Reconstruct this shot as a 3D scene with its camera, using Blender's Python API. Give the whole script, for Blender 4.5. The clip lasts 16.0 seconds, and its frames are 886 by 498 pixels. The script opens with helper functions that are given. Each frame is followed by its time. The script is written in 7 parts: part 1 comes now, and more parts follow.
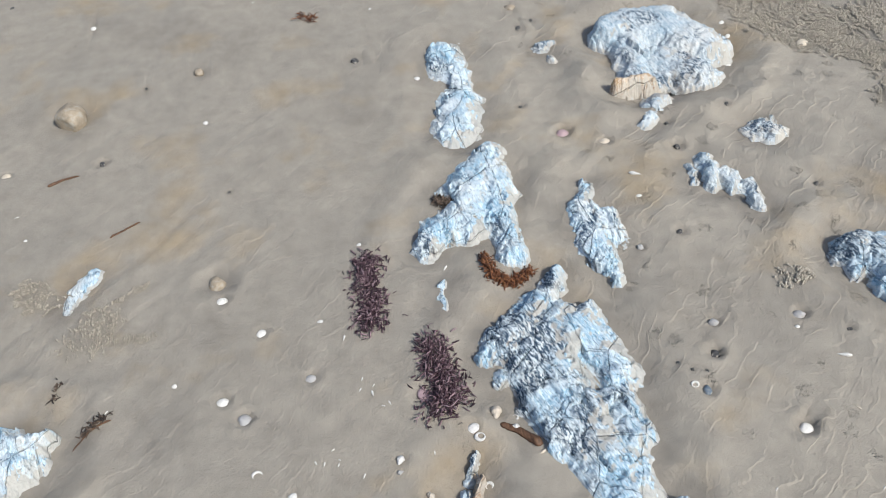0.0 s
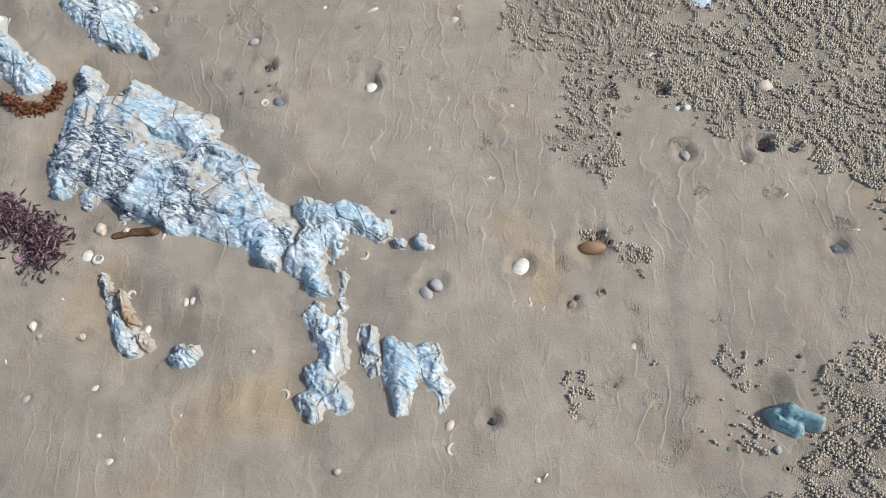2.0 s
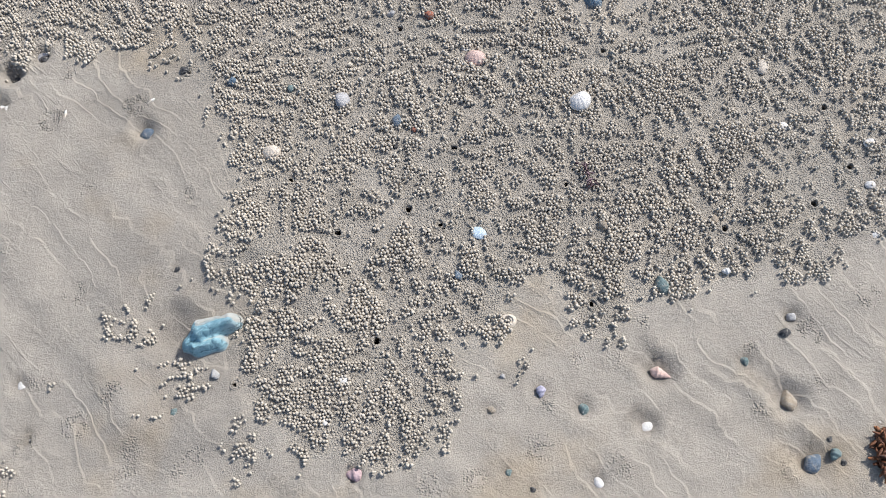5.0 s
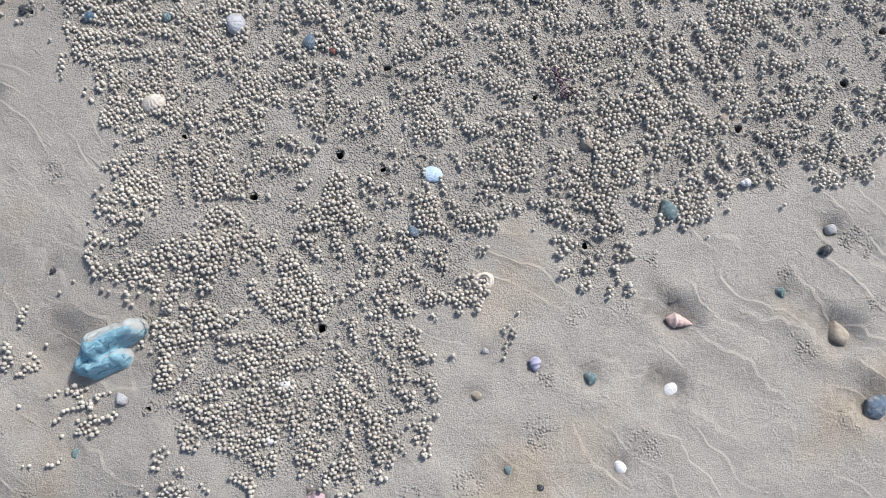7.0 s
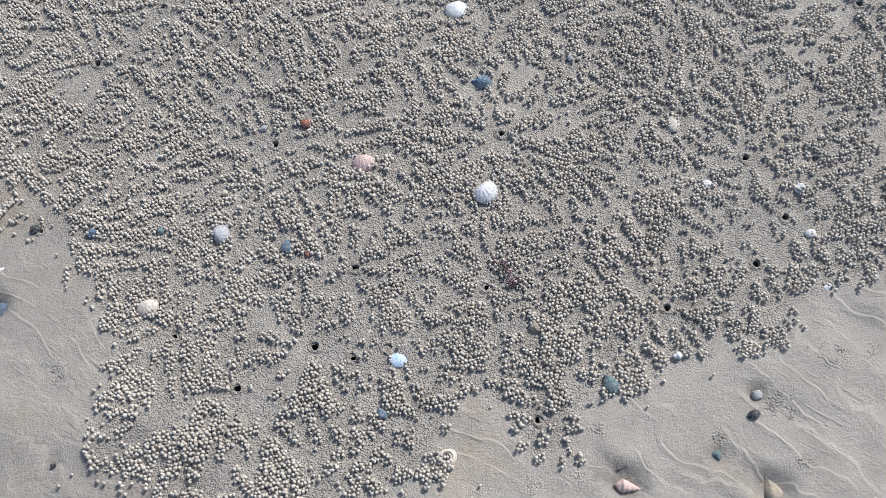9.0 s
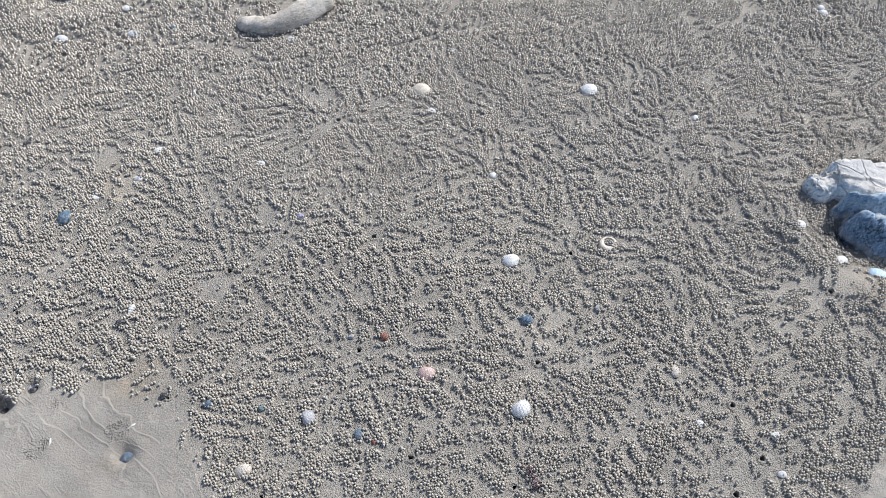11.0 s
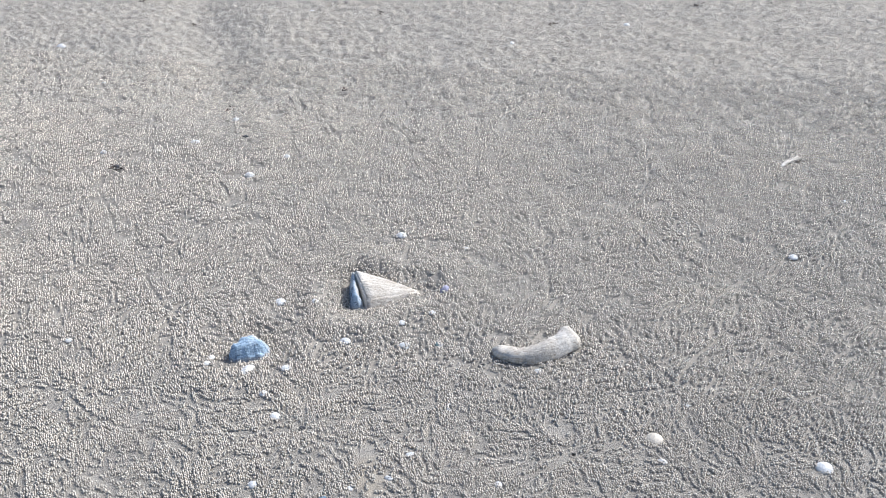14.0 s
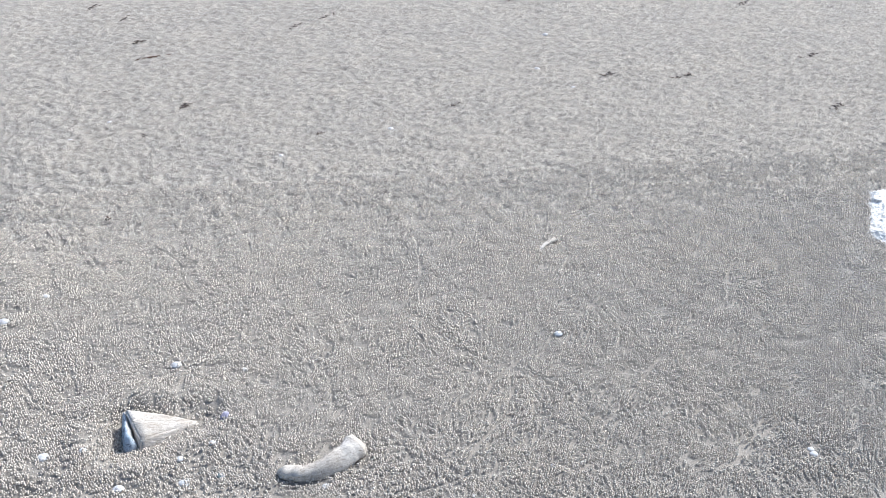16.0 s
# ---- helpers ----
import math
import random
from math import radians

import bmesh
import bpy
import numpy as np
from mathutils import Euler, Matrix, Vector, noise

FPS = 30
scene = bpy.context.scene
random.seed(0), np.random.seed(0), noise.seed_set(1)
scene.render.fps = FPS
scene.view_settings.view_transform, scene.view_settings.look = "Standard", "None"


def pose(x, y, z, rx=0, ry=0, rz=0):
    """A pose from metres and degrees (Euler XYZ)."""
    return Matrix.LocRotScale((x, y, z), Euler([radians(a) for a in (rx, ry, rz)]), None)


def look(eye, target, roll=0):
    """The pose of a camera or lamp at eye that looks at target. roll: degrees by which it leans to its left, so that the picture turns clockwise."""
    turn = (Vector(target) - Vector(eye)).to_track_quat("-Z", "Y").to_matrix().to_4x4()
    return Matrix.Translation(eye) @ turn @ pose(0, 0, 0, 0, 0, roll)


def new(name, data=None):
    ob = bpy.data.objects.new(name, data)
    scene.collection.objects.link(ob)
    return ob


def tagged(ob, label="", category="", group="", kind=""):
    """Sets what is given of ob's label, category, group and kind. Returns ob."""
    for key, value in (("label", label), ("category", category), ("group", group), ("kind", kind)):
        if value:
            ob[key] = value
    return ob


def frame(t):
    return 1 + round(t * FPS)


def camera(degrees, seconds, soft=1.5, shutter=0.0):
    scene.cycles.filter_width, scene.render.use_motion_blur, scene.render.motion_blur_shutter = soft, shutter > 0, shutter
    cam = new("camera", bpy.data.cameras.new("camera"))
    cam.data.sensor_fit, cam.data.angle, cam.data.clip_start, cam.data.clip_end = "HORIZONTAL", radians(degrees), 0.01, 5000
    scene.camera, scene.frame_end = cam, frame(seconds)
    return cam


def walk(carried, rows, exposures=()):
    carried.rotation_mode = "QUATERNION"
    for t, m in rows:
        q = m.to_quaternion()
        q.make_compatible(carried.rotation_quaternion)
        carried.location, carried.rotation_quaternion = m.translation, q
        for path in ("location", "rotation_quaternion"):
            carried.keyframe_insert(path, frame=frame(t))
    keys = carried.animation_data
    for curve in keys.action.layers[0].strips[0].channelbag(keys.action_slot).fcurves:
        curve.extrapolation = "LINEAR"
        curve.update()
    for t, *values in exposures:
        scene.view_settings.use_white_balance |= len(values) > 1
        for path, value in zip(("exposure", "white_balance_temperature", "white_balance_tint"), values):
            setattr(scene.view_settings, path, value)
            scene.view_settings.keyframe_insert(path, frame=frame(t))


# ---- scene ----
cam = camera(55.7, 16.0, soft=0.6)
PATH = [
    (0, (0.827, -0.173, 1.337), (-0.59, -0.032, -0.067), -6.9),
    (0.5, (0.831, -0.176, 1.307), (-0.394, 0.189, -0.231), -6.7),
    (1, (0.848, -0.171, 1.27), (-0.167, 0.347, -0.374), -7.7),
    (1.5, (0.895, -0.144, 1.255), (0.027, 0.454, -0.445), -8.2),
    (2, (0.973, -0.117, 1.238), (0.224, 0.512, -0.507), -10.3),
    (2.1, (0.989, -0.1, 1.234), (0.269, 0.529, -0.522), -11.1),
    (2.5, (1.055, -0.07, 1.218), (0.485, 0.615, -0.573), -11.5),
    (3, (1.129, -0.022, 1.207), (0.714, 0.678, -0.62), -11.6),
    (3.5, (1.214, 0.024, 1.184), (0.968, 0.732, -0.671), -9.5),
    (4, (1.297, 0.066, 1.166), (1.2, 0.77, -0.704), -6.0),
    (4.5, (1.346, 0.112, 1.146), (1.317, 0.783, -0.738), -3.6),
    (5, (1.331, 0.198, 1.068), (1.354, 0.781, -0.845), -2.3),
    (5.2, (1.336, 0.223, 1.025), (1.366, 0.753, -0.904), -2.7),
    (7.3, (1.358, 0.302, 0.849), (1.449, 0.677, -1.114), -0.6),
    (7.5, (1.387, 0.307, 0.854), (1.487, 0.726, -1.099), -2.4),
    (8, (1.401, 0.328, 0.87), (1.542, 0.832, -1.06), -1.4),
    (8.2, (1.401, 0.331, 0.88), (1.553, 0.875, -1.038), -1.3),
    (10.3, (1.351, 0.242, 1.168), (1.57, 1.163, -0.595), 2.8),
    (10.5, (1.352, 0.239, 1.193), (1.574, 1.203, -0.546), 2.8),
    (11, (1.321, 0.218, 1.237), (1.525, 1.321, -0.419), 2.8),
    (11.5, (1.289, 0.203, 1.274), (1.445, 1.426, -0.301), 3.0),
    (12, (1.255, 0.194, 1.32), (1.33, 1.555, -0.143), 2.6),
    (12.5, (1.216, 0.186, 1.353), (1.158, 1.652, -0.006), 1.6),
    (13, (1.19, 0.175, 1.366), (1.035, 1.685, 0.064), 0.6),
    (13.5, (1.191, 0.169, 1.383), (0.978, 1.717, 0.134), -0.3),
    (14, (1.202, 0.17, 1.407), (0.986, 1.77, 0.228), -1.0),
    (14.5, (1.223, 0.174, 1.418), (1.079, 1.827, 0.302), -0.8),
    (15, (1.252, 0.175, 1.431), (1.205, 1.867, 0.365), -0.6),
    (15.5, (1.282, 0.178, 1.443), (1.356, 1.894, 0.418), -0.3),
    (16, (1.316, 0.169, 1.449), (1.54, 1.892, 0.458), -0.0),
]
LIGHT = [(0.0, 0.0, 6230, 6), (1.5, -0.12, 6450, 7), (3.0, 0.12, 6320, 9), (5.0, 0.30, 6150, 9), (7.5, 0.28, 5870, 9), (11.0, 0.23, 5850, 8), (12.5, 0.38, 5770, 8), (13.5, 0.40, 5730, 8), (16.0, 0.53, 5680, 8)]
walk(cam, [(t, look(e, g, r)) for t, e, g, r in PATH], LIGHT)

# ---- world, sun, exposure ----
SUN_FROM = Vector((0.80, 0.60, 0.0)).normalized()
SUN_ELEVATION = radians(45)
world = bpy.data.worlds.new("world")
scene.world = world
world.use_nodes = True
wn = world.node_tree.nodes
sky = wn.new("ShaderNodeTexSky")
sky.sky_type = "NISHITA"
sky.sun_disc = False
sky.sun_elevation = SUN_ELEVATION
sky.sun_rotation = math.atan2(SUN_FROM.x, SUN_FROM.y)
sky.air_density, sky.dust_density, sky.ozone_density = 1.0, 2.5, 1.0
wn["Background"].inputs["Strength"].default_value = 0.12
world.node_tree.links.new(sky.outputs["Color"], wn["Background"].inputs["Color"])
sun_data = bpy.data.lights.new("sun", "SUN")
sun_data.energy, sun_data.angle, sun_data.color = 3.7, radians(5), (1.0, 0.945, 0.875)
sun = new("sun", sun_data)
sun_way = SUN_FROM * math.cos(SUN_ELEVATION) + Vector((0, 0, math.sin(SUN_ELEVATION)))
sun.matrix_world = look(tuple(sun_way * 20), (0, 0, 0))


# ---- materials ----
class Mat:
    """A node material put together step by step."""

    def __init__(self, name, rough=0.8, spec=0.3):
        self.m = bpy.data.materials.new(name)
        self.m.use_nodes = True
        self.t = self.m.node_tree
        self.b = self.t.nodes["Principled BSDF"]
        self.b.inputs["Roughness"].default_value = rough
        self.b.inputs["Specular IOR Level"].default_value = spec
        self.geo = self.t.nodes.new("ShaderNodeNewGeometry")
        self.info = self.t.nodes.new("ShaderNodeObjectInfo")
        self.pos = self.geo.outputs["Position"]

    def link(self, a, b):
        self.t.links.new(a, b)

    def stretch(self, sx, sy, sz, turn=0.0, src=None):
        r = self.t.nodes.new("ShaderNodeMapping")
        r.inputs["Rotation"].default_value = (0, 0, turn)
        self.link(src or self.pos, r.inputs["Vector"])
        n = self.t.nodes.new("ShaderNodeMapping")
        n.inputs["Scale"].default_value = (sx, sy, sz)
        self.link(r.outputs["Vector"], n.inputs["Vector"])
        return n.outputs["Vector"]

    def local(self):
        n = self.t.nodes.new("ShaderNodeTexCoord")
        return n.outputs["Object"]

    def noise(self, scale, detail=4.0, rough=0.55, vec=None, distort=0.0):
        n = self.t.nodes.new("ShaderNodeTexNoise")
        n.inputs["Scale"].default_value = scale
        n.inputs["Detail"].default_value = detail
        n.inputs["Roughness"].default_value = rough
        n.inputs["Distortion"].default_value = distort
        self.link(vec or self.pos, n.inputs["Vector"])
        return n.outputs["Fac"]

    def voronoi(self, scale, vec=None, feature="F1", out="Distance"):
        n = self.t.nodes.new("ShaderNodeTexVoronoi")
        n.feature = feature
        n.inputs["Scale"].default_value = scale
        self.link(vec or self.pos, n.inputs["Vector"])
        return n.outputs[out]

    def warped(self, vec, amount=0.45):
        n = self.t.nodes.new("ShaderNodeTexNoise")
        n.inputs["Scale"].default_value = 1.3
        n.inputs["Detail"].default_value = 4
        self.link(vec, n.inputs["Vector"])
        m = self.t.nodes.new("ShaderNodeVectorMath")
        m.operation = "MULTIPLY_ADD"
        self.link(n.outputs["Color"], m.inputs[0])
        m.inputs[1].default_value = (amount * 2, amount * 2, amount * 2)
        self.link(vec, m.inputs[2])
        return m.outputs[0]

    def ramp(self, fac, *stops):
        n = self.t.nodes.new("ShaderNodeValToRGB")
        e = n.color_ramp.elements
        while len(e) < len(stops):
            e.new(0.5)
        for el, (p, c) in zip(e, stops):
            el.position = p
            el.color = (c, c, c, 1) if not hasattr(c, "__len__") else (*c, 1)
        self.link(fac, n.inputs["Fac"])
        return n.outputs["Color"]

    def mix(self, fac, a, b, mode="MIX"):
        n = self.t.nodes.new("ShaderNodeMix")
        n.data_type, n.blend_type = "RGBA", mode
        for v, i in ((fac, 0), (a, 6), (b, 7)):
            if hasattr(v, "is_output"):
                self.link(v, n.inputs[i])
            elif i == 0:
                n.inputs[0].default_value = v
            else:
                n.inputs[i].default_value = (*v, 1)
        return n.outputs[2]

    def math(self, op, a, b=0.0):
        n = self.t.nodes.new("ShaderNodeMath")
        n.operation = op
        for v, i in ((a, 0), (b, 1)):
            if hasattr(v, "is_output"):
                self.link(v, n.inputs[i])
            else:
                n.inputs[i].default_value = v
        return n.outputs[0]

    def attribute(self, name):
        n = self.t.nodes.new("ShaderNodeAttribute")
        n.attribute_name = name
        return n.outputs["Fac"]

    def height(self):
        n = self.t.nodes.new("ShaderNodeSeparateXYZ")
        self.link(self.pos, n.inputs[0])
        return n.outputs["Z"]

    def bump(self, height, distance, strength=1.0):
        n = self.t.nodes.new("ShaderNodeBump")
        n.inputs["Distance"].default_value = distance
        if hasattr(strength, "is_output"):
            self.link(strength, n.inputs["Strength"])
        else:
            n.inputs["Strength"].default_value = strength
        self.link(height, n.inputs["Height"])
        last = self.b.inputs["Normal"]
        if last.is_linked:
            self.link(last.links[0].from_socket, n.inputs["Normal"])
        self.link(n.outputs["Normal"], last)

    def colour(self, c):
        if hasattr(c, "is_output"):
            self.link(c, self.b.inputs["Base Color"])
        else:
            self.b.inputs["Base Color"].default_value = (*c, 1)
        return self

    def rough(self, r):
        self.link(r, self.b.inputs["Roughness"])


FLOW = math.atan2(0.76, -0.65)      # the way the tide drained, as an angle


def sand_colour(mt):
    """Damp sand: broad warm and grey patches, fine speckle, a few dark grains."""
    broad = mt.ramp(mt.noise(2.1, 5, 0.6), (0.32, (0.345, 0.311, 0.264)), (0.68, (0.372, 0.332, 0.277)))
    mid = mt.ramp(mt.noise(19, 5, 0.65), (0.3, 0.86), (0.7, 1.11))
    grain = mt.ramp(mt.noise(900, 2, 0.6), (0.3, 0.7), (0.7, 1.3))
    c = mt.mix(1.0, broad, mid, "MULTIPLY")
    return mt.mix(1.0, c, grain, "MULTIPLY")


def make_sand():
    mt = Mat("damp_sand", 0.75, 0.35)
    wet = mt.attribute("wet")
    c = sand_colour(mt)
    c = mt.mix(wet, c, mt.mix(1.0, c, (0.52, 0.52, 0.54), "MULTIPLY"))
    ochre = mt.ramp(mt.noise(3.7, 4, 0.55), (0.54, 0.0), (0.70, 0.75))
    ochre = mt.math("MULTIPLY", ochre, mt.math("SUBTRACT", 1.0, mt.attribute("balls")))
    c = mt.mix(ochre, c, mt.mix(1.0, c, (1.12, 0.97, 0.74), "MULTIPLY"))
    mt.colour(c)
    mt.rough(mt.ramp(mt.noise(6, 4), (0.3, 0.55), (0.7, 0.85)))
    mt.bump(mt.noise(620, 3, 0.7), 0.0016, 0.9)
    mt.bump(mt.noise(150, 4, 0.65), 0.0030, 0.6)
    # fine lips and runnels that the draining water drew
    n = mt.t.nodes.new("ShaderNodeSeparateXYZ")
    mt.link(mt.stretch(1, 1, 1, -FLOW), n.inputs[0])
    bare = mt.math("MULTIPLY", mt.attribute("runs"), mt.math("SUBTRACT", 1.0, mt.attribute("balls")))
    for pitch, bend, scale, deep, lo, hi in ((11.0, 3.0, 3.2, 0.0018, 0.46, 0.58), (27.0, 5.0, 5.0, 0.0019, 0.47, 0.60)):
        phase = mt.math("ADD", mt.math("MULTIPLY", n.outputs["Y"], pitch), mt.math("MULTIPLY", mt.noise(1.0, 3, 0.5, mt.stretch(scale * 0.9, scale * 1.2, 1, -FLOW)), bend))
        phase = mt.math("ADD", phase, mt.math("MULTIPLY", mt.noise(1.0, 2, 0.5, mt.stretch(26, 9, 1, -FLOW)), 0.9))
        saw = mt.ramp(mt.math("FRACT", phase), (0.0, 0.0), (0.085, 1.0), (0.3, 0.42), (1.0, 0.0))
        where = mt.math("MULTIPLY", bare, mt.ramp(mt.noise(scale * 1.6, 3, 0.6), (lo, 0.0), (hi, 1.0)))
        mt.bump(saw, deep, where)
    # thin straight streaks, here and there
    drawn = mt.math("MULTIPLY", bare, mt.ramp(mt.noise(4.5, 3, 0.6), (0.42, 0.0), (0.60, 1.0)))
    mt.bump(mt.ramp(mt.noise(1.0, 3, 0.6, mt.stretch(18, 80, 30, -FLOW), 0.5), (0.57, 0.0), (0.70, 1.0)), 0.0009, drawn)
    mt.bump(mt.noise(1.0, 4, 0.7, mt.stretch(34, 150, 60, -FLOW), 0.6), 0.0008, drawn)
    # small patches of fine crumbs cast up by worms
    spots = mt.ramp(mt.voronoi(13, mt.warped(mt.stretch(1, 1, 1), 0.03)), (0.20, 1.0), (0.30, 0.0))
    spots = mt.math("MULTIPLY", spots, mt.ramp(mt.noise(70, 3, 0.6), (0.44, 0.0), (0.52, 1.0)))
    spots = mt.math("MULTIPLY", spots, mt.attribute("runs"))
    mt.bump(mt.ramp(mt.voronoi(330), (0.15, 1.0), (0.6, 0.0)), 0.0030, spots)
    grit = mt.ramp(mt.voronoi(420), (0.1, 1.0), (0.6, 0.0))
    mt.bump(grit, 0.0020, mt.math("MULTIPLY", mt.attribute("balls"), 0.9))
    # far feeding ground: rows of little balls too small to pick apart
    far = mt.attribute("far_balls")
    bent = mt.stretch(1.0, 1.0, 1.0, 0.4)
    rows = mt.noise(42, 3, 0.6, bent, 1.2)
    balls = mt.voronoi(135)
    h = mt.math("SUBTRACT", mt.math("MULTIPLY", mt.ramp(rows, (0.4, 0.0), (0.55, 1.0)), 1.0), mt.math("MULTIPLY", balls, 0.8))
    mt.bump(h, 0.009, far)
    return mt.m


def make_pellet(far=False, low=1.10, high=1.58):
    mt = Mat("sand_balls", 0.85, 0.2)
    if far:
        # far off the balls run together: their roundness is relief
        heaps = mt.ramp(mt.attribute("rows"), (0.3, 0.12), (0.8, 1.0))
        mt.bump(mt.voronoi(185), -0.0065, heaps)
        mt.bump(mt.noise(90, 3, 0.6), 0.003, heaps)
    c = sand_colour(mt)
    tone = mt.ramp(mt.noise(160, 2) if far else mt.geo.outputs["Random Per Island"], (0.0, low), (1.0, high))
    c = mt.mix(1.0, c, tone, "MULTIPLY")
    # balls are painted paler with Y, to offset the shade on their near sides
    n = mt.t.nodes.new("ShaderNodeSeparateXYZ")
    mt.link(mt.pos, n.inputs[0])
    if not far:
        c = mt.mix(1.0, c, mt.ramp(mt.math("MULTIPLY", n.outputs["Y"], 0.35), (0.26, 1.0), (0.98, 1.34)), "MULTIPLY")
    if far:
        # furrows between the rows are painted darker, for shade as well as damp sand
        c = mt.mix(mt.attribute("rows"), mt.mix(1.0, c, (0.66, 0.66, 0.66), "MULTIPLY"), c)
    mt.colour(c)
    mt.bump(mt.noise(900, 2, 0.7), 0.0006, 0.6)
    return mt.m


def make_rock(name, pale, mid, dark, dark_share, sandy, strike, crown=0.0, rusty=0.0, seamed=True):
    """Weathered layered rock; dark_share: how much bare dark stone shows; sandy: how much sand clings; crown: sand settled on level tops."""
    mt = Mat(name, 0.75, 0.25)
    fibre = mt.noise(1.0, 6, 0.66, mt.stretch(15, 80, 55, -strike), 0.8)
    zone = mt.ramp(mt.noise(9, 4, 0.6, None, 0.5), (0.43, 0.0), (0.60, 1.0))
    c = mt.mix(zone, mid, pale)
    c = mt.mix(mt.ramp(fibre, (0.47, 0.0), (0.60, 0.6)), c, pale)
    c = mt.mix(mt.ramp(fibre, (0.31, 0.75), (0.39, 0.0)), c, dark)
    specks = mt.math("MULTIPLY", mt.ramp(mt.voronoi(75, mt.warped(mt.stretch(1, 1, 1), 0.004)), (0.10, 0.8), (0.20, 0.0)), mt.ramp(mt.noise(16, 3, 0.6), (0.47, 0.0), (0.55, 1.0)))
    c = mt.mix(specks, c, dark)
    warm = mt.ramp(mt.noise(7.5, 4, 0.6), (0.52, 0.0), (0.66, 0.8))
    c = mt.mix(warm, c, mt.mix(0.6, c, (0.70, 0.67, 0.62)))
    flecks = mt.ramp(mt.noise(1.0, 4, 0.6, mt.stretch(60, 165, 120, -strike), 0.5), (0.50 - 0.5 * dark_share, 0.0), (0.55 - 0.5 * dark_share, 1.0))
    bands = mt.ramp(mt.noise(8.5, 4, 0.65, None, 0.6), (0.60 - dark_share, 0.0), (0.68 - dark_share, 1.0))
    c = mt.mix(mt.math("MULTIPLY", flecks, bands), c, dark)
    tiny = mt.ramp(mt.noise(230, 3, 0.6), (0.62, 0.0), (0.68, 0.7))
    c = mt.mix(tiny, c, mid)
    seams = mt.ramp(mt.voronoi(1.0, mt.stretch(7, 13, 9, -strike + 0.5), "DISTANCE_TO_EDGE"), (0.006, 1.0), (0.022, 0.0))
    if seamed:
        c = mt.mix(mt.math("MULTIPLY", seams, mt.ramp(mt.noise(6, 2), (0.62, 0.0), (0.70, 0.6))), c, (0.085, 0.06, 0.04))
    lines = mt.ramp(mt.voronoi(1.0, mt.warped(mt.stretch(20, 62, 40, -strike + 0.25)), "DISTANCE_TO_EDGE"), (0.0, 1.0), (0.032, 0.0))
    lines = mt.math("MULTIPLY", lines, mt.ramp(mt.noise(13, 3, 0.6), (0.46, 0.0), (0.60, 0.6 if seamed else 0.08)))
    c = mt.mix(lines, c, dark)
    thread = mt.noise(1.0, 5, 0.7, mt.stretch(75, 340, 200, -strike), 0.6)
    c = mt.mix(mt.ramp(thread, (0.36, 0.75), (0.44, 0.0)), c, dark)
    c = mt.mix(mt.ramp(thread, (0.52, 0.0), (0.61, 0.8)), c, tuple(min(0.86, v + 0.1) for v in pale))
    dust = mt.ramp(mt.noise(9, 6, 0.7), (0.72 - sandy, 0.0), (0.84 - sandy, 0.85))
    c = mt.mix(dust, c, (0.42, 0.36, 0.29))
    cling = mt.ramp(mt.math("ADD", mt.attribute("dust"), mt.math("MULTIPLY", mt.noise(70, 5, 0.7), 0.6)), (0.62, 0.0), (1.05, 0.8))
    c = mt.mix(cling, c, mt.mix(mt.noise(210, 3, 0.6), (0.38, 0.345, 0.295), (0.56, 0.53, 0.48)))
    if crown:
        n = mt.t.nodes.new("ShaderNodeSeparateXYZ")
        mt.link(mt.geo.outputs["Normal"], n.inputs[0])
        level = mt.ramp(mt.math("ADD", n.outputs["Z"], mt.math("MULTIPLY", mt.noise(40, 4, 0.7), 0.5)), (0.93, 0.0), (1.12, crown))
        c = mt.mix(level, c, (0.60, 0.57, 0.53))
    stain = mt.ramp(mt.noise(5.1, 3, 0.6), (0.72 - rusty, 0.0), (0.80 - rusty, 0.7))
    c = mt.mix(stain, c, (0.33, 0.19, 0.09))
    mt.colour(c)
    mt.bump(fibre, 0.0018, 0.7)
    mt.bump(lines, -0.003, 0.8)
    mt.bump(thread, 0.0020, 0.8)
    if seamed:
        mt.bump(seams, -0.006, 0.8)
    mt.bump(mt.noise(190, 4, 0.7), 0.0016, 0.8)
    return mt.m


def make_stone():
    """Pebbles: the tone comes from each stone's own colour."""
    mt = Mat("pebble_stone", 0.6, 0.4)
    v = mt.local()
    c = mt.info.outputs["Color"]
    c = mt.mix(1.0, c, mt.ramp(mt.noise(3.2, 5, 0.7, v), (0.3, 0.6), (0.7, 1.4)), "MULTIPLY")
    c = mt.mix(mt.ramp(mt.noise(5.5, 4, 0.6, v), (0.5, 0.0), (0.64, 0.7)), c, (0.40, 0.37, 0.32))
    mt.colour(c)
    mt.bump(mt.noise(9, 5, 0.7, v), 0.003, 0.8)
    return mt.m


def make_shell():
    mt = Mat("sea_shell", 0.45, 0.5)
    v = mt.local()
    c = mt.info.outputs["Color"]
    rings = mt.ramp(mt.noise(4.0, 3, 0.6, mt.stretch(1, 5, 1, 0, v), 0.4), (0.35, 0.78), (0.65, 1.08))
    c = mt.mix(1.0, c, rings, "MULTIPLY")
    c = mt.mix(mt.ramp(mt.noise(3.0, 4, 0.6, v), (0.56, 0.0), (0.75, 0.55)), c, (0.36, 0.30, 0.25))
    mt.colour(c)
    mt.bump(mt.noise(22, 4, 0.6, v), 0.002, 0.4)
    return mt.m


